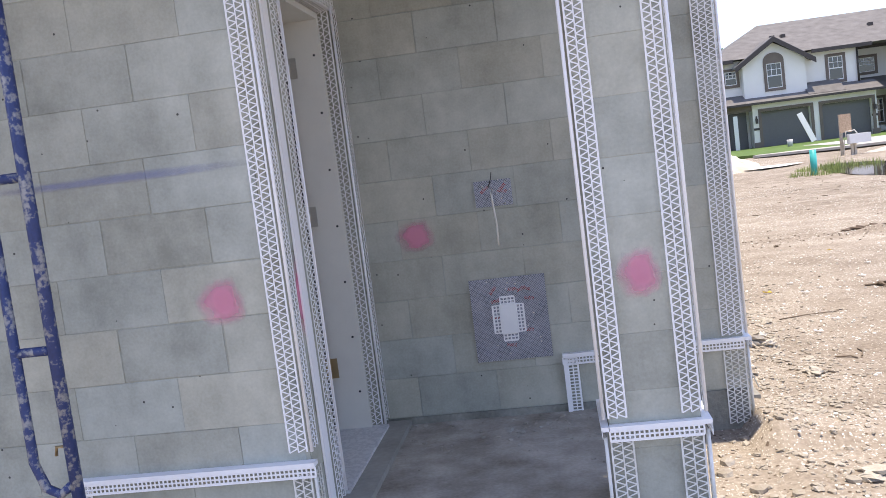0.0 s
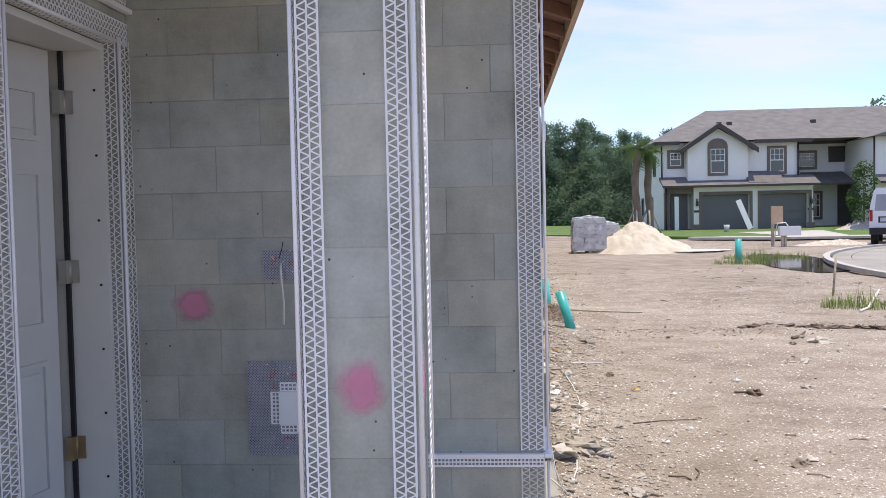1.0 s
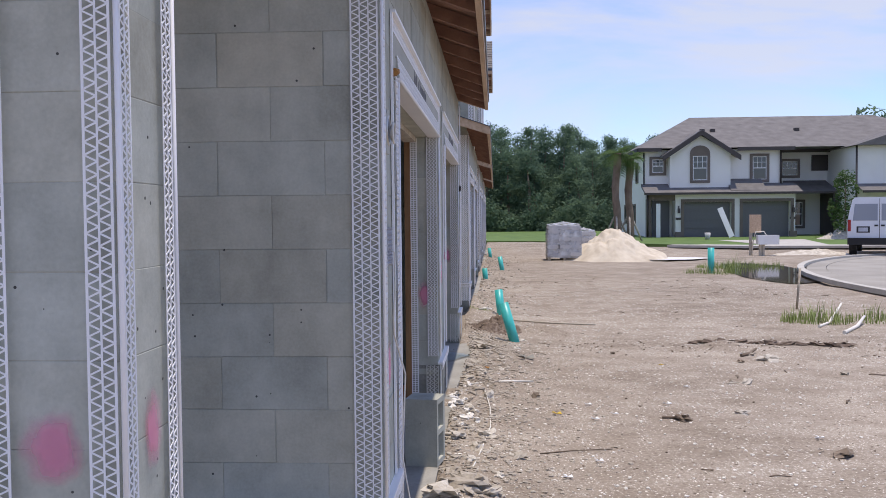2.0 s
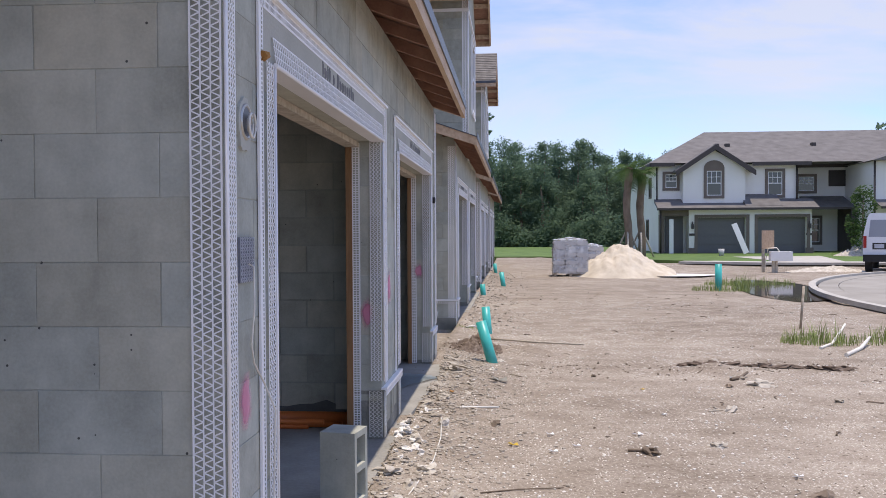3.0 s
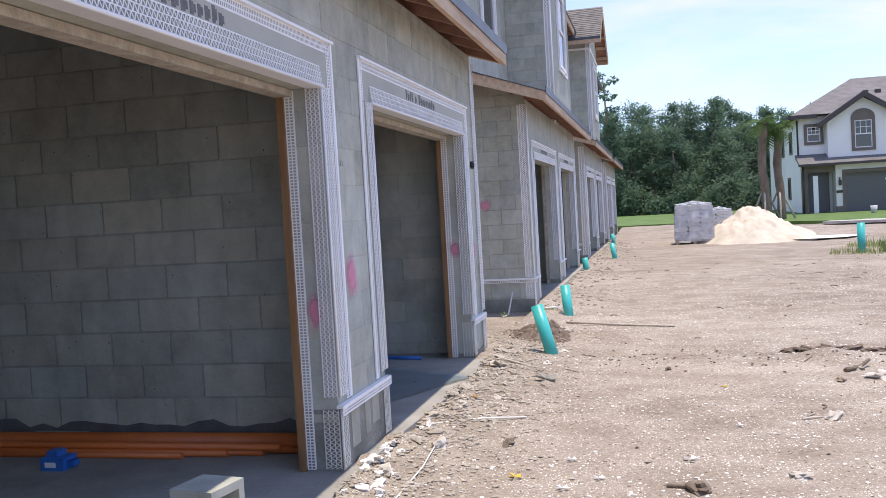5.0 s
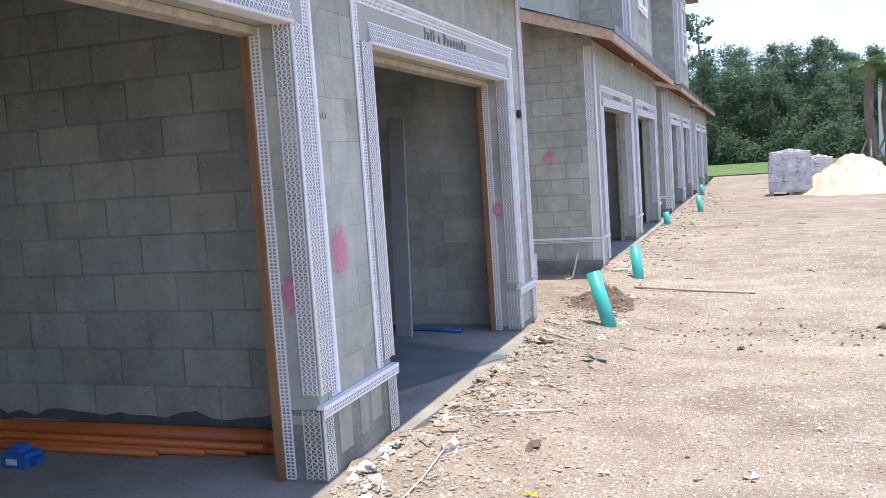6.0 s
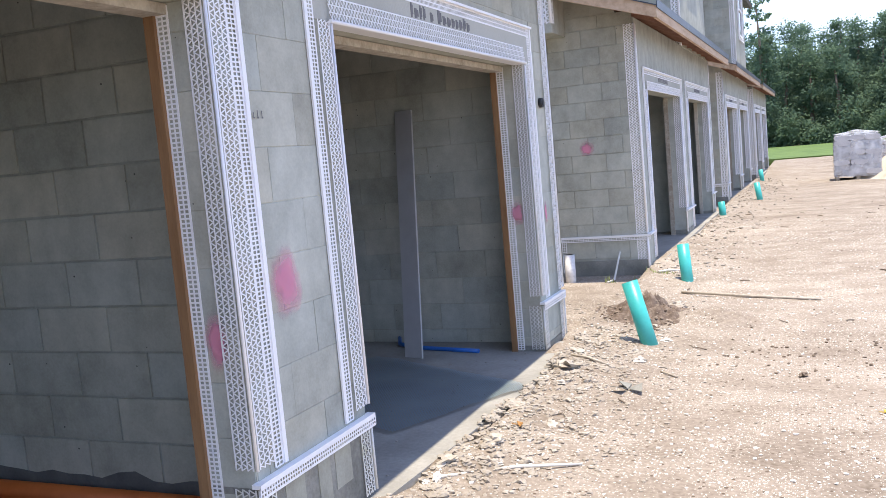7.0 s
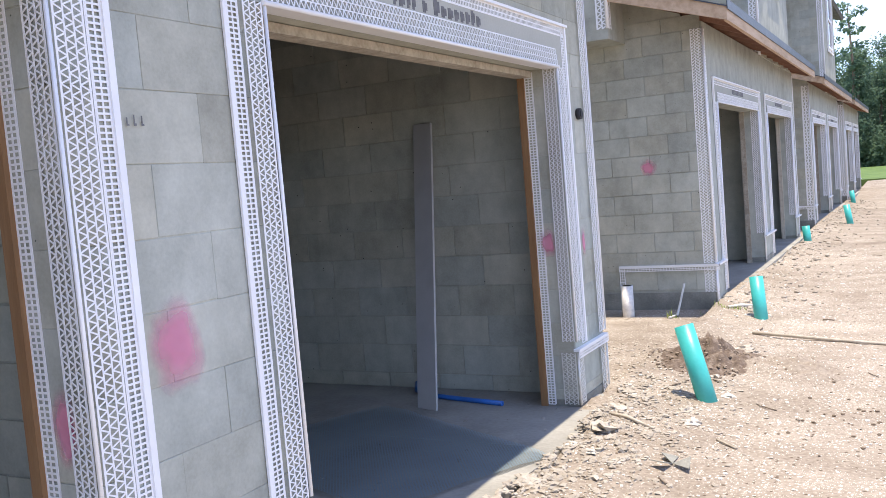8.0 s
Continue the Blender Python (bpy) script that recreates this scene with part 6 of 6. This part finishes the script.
def house_window(parent, x0, x1, z0, z1, y, arched=False):
    t = Geo()
    rect_frame(t, x0, x1, y, z0, z1, 0.15, 0.06)
    if arched:
        m = [(x0 - 0.15, z1 + 0.15)] + [((x0 + x1) / 2 - ((x1 - x0) / 2 + 0.15) * math.cos(math.pi * i / 10), z1 + 0.15 + 0.42 * math.sin(math.pi * i / 10)) for i in range(1, 10)] + [(x1 + 0.15, z1 + 0.15)]
        t.prism(m, "y", y - 0.06, y)
    w = part("window", t, TAUPE, parent, "window with taupe surround")
    part("pane", Geo().box(x0, x1, y - 0.02, y - 0.012, z0, z1), GLASS, w)
    f = Geo()
    rect_frame(f, x0 + 0.04, x1 - 0.04, y - 0.02, z0 + 0.04, z1 - 0.04, 0.04, 0.02)
    zm = (z0 + z1) / 2
    f.box(x0 + 0.04, x1 - 0.04, y - 0.045, y - 0.021, zm - 0.025, zm + 0.025)
    for k in (1, 2):
        xx = x0 + (x1 - x0) * k / 3
        f.box(xx - 0.012, xx + 0.012, y - 0.036, y - 0.021, zm + 0.025, z1 - 0.04)
    f.box(x0 + 0.04, x1 - 0.04, y - 0.034, y - 0.021, (zm + z1) / 2 - 0.012, (zm + z1) / 2 + 0.012)
    part("sash", f, WHITE, w, "white sash bars")


def hip(g, x0, x1, y0, y1, z, rise, inset):
    k = len(g.v)
    g.v += [(x0, y0, z), (x1, y0, z), (x1, y1, z), (x0, y1, z), (x0 + inset, (y0 + y1) / 2, z + rise), (x1 - inset, (y0 + y1) / 2, z + rise)]
    for f in ((0, 1, 5, 4), (1, 2, 5), (2, 3, 4, 5), (3, 0, 4), (3, 2, 1, 0)):
        g.face([k + i for i in f])


def far_house():
    h = thing("house", "finished cream stucco duplex with taupe trim and brown roof", "house")
    Y = 50.0
    for x0, x1, y0, y1, z0, z1 in ((9.6, 17.0, Y + 1.0, Y + 13, HZ - 0.2, 5.25), (17.0, 20.3, Y + 3.2, Y + 13, HZ - 0.2, 5.25), (20.3, 28.0, Y - 1.0, Y + 13, HZ - 0.2, 5.25), (10.82, 14.1, Y + 0.4, Y + 1.0, 2.9, 5.0)):
        part("wall", Geo().box(x0, x1, y0, y1, z0, z1), STUCCO, h)
    gb = Geo().prism([(10.82, 5.0), (14.1, 5.0), (12.46, 5.98)], "y", Y + 0.4, Y + 1.2)
    part("gable_wall", gb, STUCCO, h)
    gw = Geo().box(11.05, 17.45, Y, Y + 0.9, 2.32, 2.80)
    for a, b in ((11.05, 11.5), (14.05, 14.65), (17.2, 17.45)):
        gw.box(a, b, Y, Y + 0.9, HZ - 0.2, 2.32)
    part("garage_wall", gw, STUCCO, h)
    for a, b in ((11.5, 14.05), (14.65, 17.2)):
        dr = Geo().box(a, b, Y + 0.35, Y + 0.42, HZ, 2.32)
        dd = part("garage_door", dr, DOORGREY, h, "charcoal garage door")
        for k in range(4):
            part("door_panel", Geo().box(a + 0.04, b - 0.04, Y + 0.33, Y + 0.35, HZ + 0.03 + k * 0.49, HZ + 0.46 + k * 0.49), DOORGREY, dd)
        tr = Geo().box(a - 0.16, a, Y - 0.04, Y, HZ, 2.48).box(b, b + 0.16, Y - 0.04, Y, HZ, 2.48).box(a, b, Y - 0.04, Y, 2.32, 2.48)
        part("garage_trim", tr, TAUPE, h)
    for x in (11.22, 17.32):
        lm = part("wall_lamp", Geo().box(x - 0.06, x + 0.06, Y - 0.16, Y - 0.04, 1.72, 1.98).box(x - 0.03, x + 0.03, Y - 0.06, Y, 1.98, 2.12), BROWN, h, "dark wall lantern")
        part("number_plaque", Geo().box(x - 0.16, x + 0.16, Y - 0.03, Y, 1.36, 1.48), BROWN, h)
        part("stone_base", Geo().box(x - 0.2, x + 0.2, Y - 0.06, Y, HZ - 0.1, 0.7), TAUPE, h)
    en = Geo().box(9.6, 9.75, Y + 0.1, Y + 1.0, HZ, 2.5).box(9.6, 11.05, Y + 0.1, Y + 0.3, 2.42, 2.8)
    part("entry_surround", en, TAUPE, h)
    part("entry_door", Geo().box(9.95, 10.9, Y + 0.9, Y + 0.98, HZ, 2.42), DOORGREY, h, "dark front door")
    part("downpipe", Geo().tube([(9.55, Y + 0.02, HZ), (9.55, Y + 0.02, 2.7), (9.5, Y + 0.9, 3.1), (9.5, Y + 0.95, 5.1)], 0.05, 8), BROWN, h)
    part("downpipe", Geo().tube([(16.95, Y + 0.9, 3.1), (16.95, Y + 0.9, 5.2)], 0.05, 8), BROWN, h)
    part("downpipe", Geo().tube([(20.25, Y - 1.05, HZ), (20.25, Y - 1.05, 5.2)], 0.05, 8), BROWN, h)
    part("white_board", Geo().box(9.98, 10.2, Y - 0.2, Y - 0.12, HZ, 2.25), WHITE, h)
    house_window(h, 9.97, 10.58, 3.98, 4.72, Y + 1.0)
    house_window(h, 12.06, 12.84, 3.52, 4.85, Y + 0.4, True)
    house_window(h, 15.45, 16.2, 3.55, 4.82, Y + 1.0)
    house_window(h, 17.75, 18.6, 3.85, 4.65, Y + 3.2)
    house_window(h, 22.0, 23.2, 3.45, 4.85, Y - 1.0)
    house_window(h, 17.95, 18.9, 0.95, 2.3, Y + 3.2)
    part("shutter", Geo().box(19.4, 20.3, Y + 3.1, Y + 3.2, 4.1, 5.0), BROWN, h)
    for y, z0, z1 in ((Y + 3.5, 3.6, 4.6), (Y + 6.5, 3.6, 4.7), (Y + 4.5, 1.2, 2.2), (Y + 8, 1.2, 2.2)):
        wn2 = part("side_window", Geo().box(9.54, 9.6, y - 0.1, y, z0 - 0.1, z1 + 0.1).box(9.54, 9.6, y + 0.6, y + 0.7, z0 - 0.1, z1 + 0.1).box(9.54, 9.6, y, y + 0.6, z1, z1 + 0.1).box(9.54, 9.6, y, y + 0.6, z0 - 0.1, z0), TAUPE, h)
        part("pane", Geo().box(9.57, 9.59, y, y + 0.6, z0, z1), GLASS, wn2)
    r = Geo()
    hip(r, 9.1, 28.6, Y + 0.5, Y + 13.5, 5.3, 2.35, 4.2)
    r.prism([(20.0, 5.2), (28.4, 5.2), (24.2, 6.55)], "y", Y - 1.5, Y + 6)
    gr = []
    for sx in (-1, 1):
        e = 12.46 + sx * 2.1
        zl, zr = 5.0 - 0.24, 6.16
        r.obox(((e + 12.46) / 2, Y + 2.1, (zl + zr) / 2 + 0.05), ((e - 12.46) / 2, 0, (zl - zr) / 2), (0, 2.1, 0), (0, 0, 0.05))
        gr.append((e, zl, zr))
    part("roof", r, HSHINGLE, h, "brown shingle roof")
    for e, zl, zr in gr:
        part("rake_board", Geo().obox(((e + 12.46) / 2, Y - 0.02, (zl + zr) / 2 - 0.07), ((e - 12.46) / 2, 0, (zl - zr) / 2), (0, 0.03, 0), (0, 0, 0.13)), BROWN, h)
    for x0, x1, y0, y1 in ((9.1, 10.4, Y + 0.48, Y + 0.54), (14.5, 17.6, Y + 0.48, Y + 0.54), (17.0, 20.2, Y + 2.5, Y + 2.56), (9.06, 9.12, Y + 0.56, Y + 13)):
        part("fascia", Geo().box(x0, x1, y0, y1, 5.12, 5.32), BROWN, h)
    lr = Geo()
    lr.prism([(Y - 0.4, 2.82), (Y + 1.0, 3.36), (Y + 1.0, 3.2), (Y - 0.3, 2.74)], "x", 9.35, 17.75)
    lr.prism([(Y - 0.15, 2.94), (Y + 1.02, 3.62), (Y + 1.0, 3.2)], "x", 14.0, 15.9)
    lr.prism([(Y + 1.2, 2.85), (Y + 3.2, 3.55), (Y + 3.2, 3.3)], "x", 17.8, 20.2)
    lr.prism([(Y - 2.0, 2.80), (Y - 1.0, 3.2), (Y - 1.0, 3.0)], "x", 20.2, 28.2)
    part("lower_roof", lr, HSHINGLE, h)
    part("gutter", Geo().box(9.3, 17.8, Y - 0.48, Y - 0.38, 2.72, 2.84).box(17.8, 20.2, Y + 1.1, Y + 1.2, 2.75, 2.87).box(20.2, 28.2, Y - 2.1, Y - 2.0, 2.7, 2.82), BROWN, h)
    part("porch_side", Geo().box(19.9, 20.05, Y + 1.2, Y + 3.2, HZ, 2.8), BROWN, h)
    part("garage_door", Geo().box(21.4, 27, Y - 1.08, Y - 1.02, HZ, 2.2), TAUPE, h)
    for x in (13.2, 13.8, 18.6):
        part("roof_vent", Geo().box(x, x + 0.25, Y + 3.6, Y + 3.9, 6.3, 6.62), BROWN, h)
    return h


far_house()
tagged(part("leaning_panel", Geo().obox((13.29, 48.2, 1.22), (0.13, 0, 0.05), (0.29, -0.1, -0.76), (0, 0.02, 0.0)), WHITE), "white panel leaning beside the driveway", "panel")
bk = Geo().tube([(11.95, 46.5, 0.38), (11.95, 46.5, 0.72)], [0.12, 0.15], 12)
tagged(part("bucket", bk, BAG), "grey bucket on the driveway", "bucket")
heap("debris_heap", 18.3, 46.0, 1.4, 0.7, 0.5, ROCK, "heap of rubble before the house", "debris", 0.6, 24)
heap("debris_heap", 13.0, 34.6, 1.8, 0.5, 0.22, ROCK, "low heap of broken boards and rubble", "debris", 0.8, 24)


def utility_post():
    t = thing("utility_post", "wooden post with a plywood panel and grey meter box", "utility post")
    x, y = 10.7, 34.5
    z = ground_height(x, y)
    part("post", Geo().box(x - 0.05, x + 0.05, y, y + 0.1, z - 0.1, 1.62), TWIG, t)
    part("panel", Geo().box(x - 0.06, x + 0.36, y - 0.03, y - 0.005, 0.95, 1.62), FASCIA, t)
    part("meter_box", Geo().box(x + 0.16, x + 0.92, y - 0.35, y - 0.04, 0.52, 0.86), WHITE, t)
    part("box_leg", Geo().box(x + 0.25, x + 0.33, y - 0.2, y - 0.1, z - 0.05, 0.52).box(x + 0.36, x + 0.44, y - 0.2, y - 0.1, z - 0.05, 0.52), TWIG, t)
    part("cable", Geo().tube([(x + 0.5, y - 0.2, 0.86), (x + 0.4, y - 0.2, 1.0), (x + 0.12, y - 0.15, 0.98), (x + 0.05, y - 0.1, 0.6), (x + 0.0, y - 0.1, z)], 0.018, 6), CORD, t)


utility_post()


def van(x, y):
    """A white panel van seen from behind."""
    t = thing("van", "white panel van parked at the kerb", "van", at=pose(x, y, 0.16, 0, 0, -25))
    prof = [(-1.0, 0.42), (1.0, 0.42), (1.02, 1.1), (0.97, 1.45), (0.86, 1.93), (0.78, 2.03), (-0.78, 2.03), (-0.86, 1.93), (-0.97, 1.45), (-1.02, 1.1)]
    part("body", Geo().prism(prof, "y", 0, 4.9), VANWHITE, t)
    for s in (-1, 1):
        part("rear_window", Geo().prism([(s * 0.06, 1.22), (s * 0.84, 1.22), (s * 0.78, 1.80), (s * 0.06, 1.80)], "y", -0.006, 0.002), glass_van, t, "pale tinted rear window")
        part("tail_lamp", Geo().box(min(s * 0.90, s * 1.0), max(s * 0.90, s * 1.0), -0.02, 0.05, 0.85, 1.25), REDLAMP, t)
        w = part("wheel", Geo().tube([(s * 0.98, 0.75, 0.33), (s * 0.76, 0.75, 0.33)], 0.33, 20), RUBBER, t)
        part("rim", Geo().tube([(s * 0.99, 0.75, 0.33), (s * 0.97, 0.75, 0.33)], 0.2, 16), STEEL, w)
        part("wheel", Geo().tube([(s * 0.98, 4.0, 0.33), (s * 0.76, 4.0, 0.33)], 0.33, 20), RUBBER, t)
        part("door_handle", Geo().box(s * 0.1 - 0.06, s * 0.1 + 0.06, -0.02, 0.0, 1.02, 1.08), DARK, t)
    part("bumper", Geo().box(-1.0, 1.0, -0.12, 0.1, 0.38, 0.62), RUBBER, t, "black plastic bumper")
    part("door_seam", Geo().box(-0.008, 0.008, -0.004, 0.0, 0.62, 2.0), DARK, t)
    part("plate_recess", Geo().box(-0.72, -0.30, -0.006, 0.002, 0.80, 1.02), DARK, t)
    part("number_plate", Geo().box(-0.66, -0.36, -0.010, -0.006, 0.84, 0.98), WIRE, t)
    return t


glass_van = glass_material("van_glass", (0.32, 0.35, 0.40))
van(14.45, 32.4)


# ---- trees ----
def leaf_cloud(g, c, r, n, size, flat=0.75):
    """Leaf clumps spread through a lump of crown."""
    for k in range(n):
        d = Vector((random.gauss(0, 1), random.gauss(0, 1), random.gauss(0, 1))).normalized()
        p = Vector(c) + Vector((d.x * r[0], d.y * r[1], d.z * r[2])) * (random.uniform(0.7, 1.12))
        a = Vector((random.gauss(0, 1), random.gauss(0, 1), random.gauss(0, 0.6))).normalized()
        b = a.cross(d + Vector((0.2, 0.1, 0.4))).normalized()
        s = size * random.uniform(0.5, 1.3)
        i = len(g.v)
        g.v += [tuple(p - a * s), tuple(p + b * s * 0.55 + a * s * 0.1), tuple(p + a * s), tuple(p - b * s * 0.55 - a * s * 0.15)]
        g.face((i, i + 1, i + 2, i + 3))


def crown_leaves(g, c, r, n, size):
    """Leaves thickening towards the outside of a loose, ragged clump, most of them hanging outwards."""
    c = Vector(c)
    for k in range(n):
        d = Vector((random.gauss(0, 1), random.gauss(0, 1), random.gauss(0, 1))).normalized()
        q = random.random() ** 0.45 * random.uniform(0.75, 1.25)
        p = c + Vector((d.x * r[0], d.y * r[1], d.z * r[2])) * q
        a = (Vector((random.gauss(0, 1), random.gauss(0, 1), random.gauss(-0.3, 0.7)))).normalized()
        b = a.cross(d + Vector((0.3, 0.1, 0.3))).normalized()
        s = size * random.uniform(0.5, 1.4)
        i = len(g.v)
        g.v += [tuple(p - a * s), tuple(p + b * s * 0.5), tuple(p + a * s), tuple(p - b * s * 0.5)]
        g.face((i, i + 1, i + 2, i + 3))


def woods():
    random.seed(5)
    leaves, trunks = Geo(), Geo()
    for row, (y0, count, low, high) in enumerate(((71.5, 42, 5.0, 7.6), (75.0, 48, 7.0, 9.4), (79.0, 56, 8.4, 9.7))):
        for k in range(count):
            x = -34 + 64 * (k + random.uniform(-0.35, 0.35)) / (count - 1)
            y = y0 + random.uniform(-1.6, 1.6)
            if x > 9.0:
                y += 8
            h = random.uniform(low, high)
            lean = random.uniform(-0.5, 0.5)
            trunks.tube([(x, y, 0.35), (x + lean * 0.4, y, h * 0.5), (x + lean, y, h * 0.85)], [0.17, 0.11, 0.04], 6)
            wide = random.uniform(1.1, 1.9)
            for j in range(13):
                q = (j + random.uniform(0.1, 0.9)) / 13
                span = wide * (0.55 + 0.75 * math.sin(math.pi * min(1.0, 0.22 + 0.78 * q)))
                ang = j * 2.4 + random.uniform(-0.6, 0.6)
                out = span * random.uniform(0.25, 0.85) * (0.25 + 0.75 * math.sqrt(1.0 - q * 0.98))
                c = (x + lean * q + out * math.cos(ang), y + out * math.sin(ang), 0.5 + (h - 0.7) * q)
                size = random.uniform(0.55, 0.95) * (1.15 - 0.25 * q)
                crown_leaves(leaves, c, (size * 1.2, size * 1.2, size * random.uniform(0.7, 1.25)), 320, 0.105)
    for k in range(230):
        x = -34 + 46 * k / 229
        crown_leaves(leaves, (x, 69.3 + random.uniform(-0.7, 0.7), random.uniform(0.5, 2.4)), (0.8, 0.7, 0.85), 200, 0.12)
    t = thing("woods", "dense dark green wood behind the lawn", "woods", kind="stuff")
    part("foliage", leaves, LEAF, t, fix=False)
    part("trunks", trunks, BARK, t, fix=False)
    return t


woods()
# Flat sheet added behind the trees, the wood's inner shade in its colour.
tagged(part("wood_edge_shade", Geo().box(-60, 30, 84.5, 85, 0, 7.4), plain("wood_shade_green", (0.05, 0.08, 0.045), 0.95, vary=0.5, scale=2)), "dark green sheet painted as the shade deep in the wood", "backdrop", kind="structure")


def pine(x, y, h):
    t = thing("pine_tree", "tall thin pine above the wood", "tree")
    part("trunk", Geo().tube([(x, y, 0.3), (x + 0.2, y, h * 0.6), (x, y, h)], [0.17, 0.1, 0.03], 7), BARK, t)
    g = Geo()
    for k in range(10):
        z = h * (0.66 + 0.34 * k / 9)
        a = k * 2.4
        l = 1.15 * (1.2 - 0.06 * k) * random.uniform(0.6, 1.1)
        c = (x + l * math.cos(a) * 0.8, y + l * math.sin(a) * 0.8, z)
        leaf_cloud(g, c, (0.55, 0.55, 0.28), 60, 0.16)
    part("crown", g, LEAF, t, fix=False)


random.seed(8)
pine(-0.98, 70, 10.9)
big = thing("tree", "broad dark tree behind the house roof", "tree")
g, tr = Geo(), Geo()
tr.tube([(34.5, 78, 0.3), (34.5, 78, 9)], [0.5, 0.15], 8)
for k in range(22):
    leaf_cloud(g, (34.5 + random.uniform(-3.6, 4), 78 + random.uniform(-2, 2), random.uniform(5, 10.9)), (1.3, 1.3, 0.9), 130, 0.24)
part("trunk", tr, BARK, big)
part("crown", g, LEAF, big, fix=False)


def palm(x, y, h):
    t = thing("palm_tree", "newly planted palm held by wooden braces", "tree", "palms by the house")
    z = 0.36
    pts = [(x + 0.06 * math.sin(k), y, z + h * k / 8) for k in range(9)]
    part("trunk", Geo().tube(pts, [0.24 if k == 0 else 0.17 + 0.02 * (k % 2) for k in range(9)], 10), BARK, t)
    g = Geo()
    for k in range(19):
        a, el = random.uniform(0, 6.28), random.uniform(-0.5, 1.3)
        L = random.uniform(0.85, 1.25)
        base = Vector((x, y, z + h))
        prev = base
        for i in range(1, 7):
            f = i / 6
            p = base + Vector((math.cos(a) * math.cos(el) * L * f, math.sin(a) * math.cos(el) * L * f, L * f * math.sin(el) - 0.55 * L * f * f))
            d = (p - prev).normalized()
            s = d.cross(Vector((0, 0, 1))).normalized()
            for sg in (-1, 1):
                for q in range(2):
                    o = prev + (p - prev) * (q / 2)
                    e = o + (s * sg * 0.30 + d * 0.16 + Vector((0, 0, -0.12))) * (1.1 - 0.6 * abs(f - 0.45))
                    g.quad(o, o + d * 0.05, e + d * 0.01, e)
            prev = p
    part("fronds", g, LEAF2, t, fix=False)
    for a in (0.5, 2.5, 4.6):
        part("brace", Geo().tube([(x + 0.75 * math.cos(a), y + 0.75 * math.sin(a), z), (x + 0.1 * math.cos(a), y + 0.1 * math.sin(a), z + 1.25)], 0.045, 6), TWIG, t)


palm(7.05, 44.0, 4.25)
palm(7.75, 44.6, 4.0)


def young_tree(x, y, h):
    t = thing("young_tree", "young broadleaf tree before the house", "tree")
    z = 0.35
    part("trunk", Geo().tube([(x, y, z), (x, y, z + h * 0.9)], [0.06, 0.02], 7), BARK, t)
    g = Geo()
    for k in range(30):
        q = random.uniform(0.18, 1.0)
        r = 0.95 * (1.12 - q) + 0.1
        a = random.uniform(0, 6.28)
        leaf_cloud(g, (x + r * 0.7 * math.cos(a), y + r * 0.7 * math.sin(a), z + h * q), (0.33, 0.33, 0.3), 50, 0.09)
    part("crown", g, LEAF2, t, fix=False)


young_tree(18.55, 46.0, 3.3)
tuft(18.0, 46.5, 0.9, 0.4, 300, 0.5, "low shrubs before the house")

# ---- blocks, laid last ----
random.seed(21)
lay_blocks(entry_wall, (-4.0, FY), 0, 2.95, 0.2, 2.95, 0.27, holes=(), joint=0.0006, proud=0.003)
lay_blocks(south_wall, (DX + 0.001, SY), 0, FX - DX - 0.002, 0.30, 3.0, 1.61 % 0.4064, joint=0.0006, proud=0.003)
lay_blocks(door_wall, (DX, FY + 0.004), 90, 0.34, 0.2, 2.9, 0.2)
lay_blocks(front, (FX, SY + 0.004), 90, END - SY - 0.006, 0.26, WALLTOP, 0.1, holes=[(a - SY - 0.18, b - SY + 0.18, HEAD, HEAD + 0.262) for a, b in (G1, G2)] + [(a - SY, b - SY, 0, HEAD) for a, b in (G1, G2)], joint=0.0004, proud=0.003)
lay_blocks(front, (INX + 0.003, G1[1]), 0, FX - INX - 0.006, 0.26, HEAD, 0.0)
lay_blocks(front, (INX + 0.003, G2[1]), 0, FX - INX - 0.006, 0.26, HEAD, 0.0)
lay_blocks(party_wall, (-3.6, PARTY), 0, 4.13, SLABZ, 2.7, 0.1, joint=0.009, proud=0.008)
lay_blocks(inner_wall, (-4.2, 11.45), 0, 4.76, SLABZ, 2.7, 0.21, joint=0.004, proud=0.005)
lay_blocks(post, (0.05, FY + 0.004), 0, 0.312, 0.10, 2.8, 0.0, bond=0.0, proud=0.0015, joint=-0.001)
lay_blocks(post, (0.362, FY + 0.006), 90, 0.30, 0.10, 2.8, 0.0, bond=0.0, proud=0.0015, joint=-0.001)
lay_blocks(side_two, (-1.04, 15.38), 0, FX + 1.03, 0.28, 3.1, 0.2, joint=0.007, proud=0.007)
lay_blocks(bay_two, (0.01, 19.0), 0, 0.79, 3.1, 6.1, 0.1, joint=0.008, proud=0.006)
lay_blocks(side_three, (-0.9, 25.2), 0, FX + 0.89, 0.28, 3.1, 0.2)
lay_blocks(bay_three, (0.01, 29.0), 0, 0.79, 3.1, 6.1, 0.1)
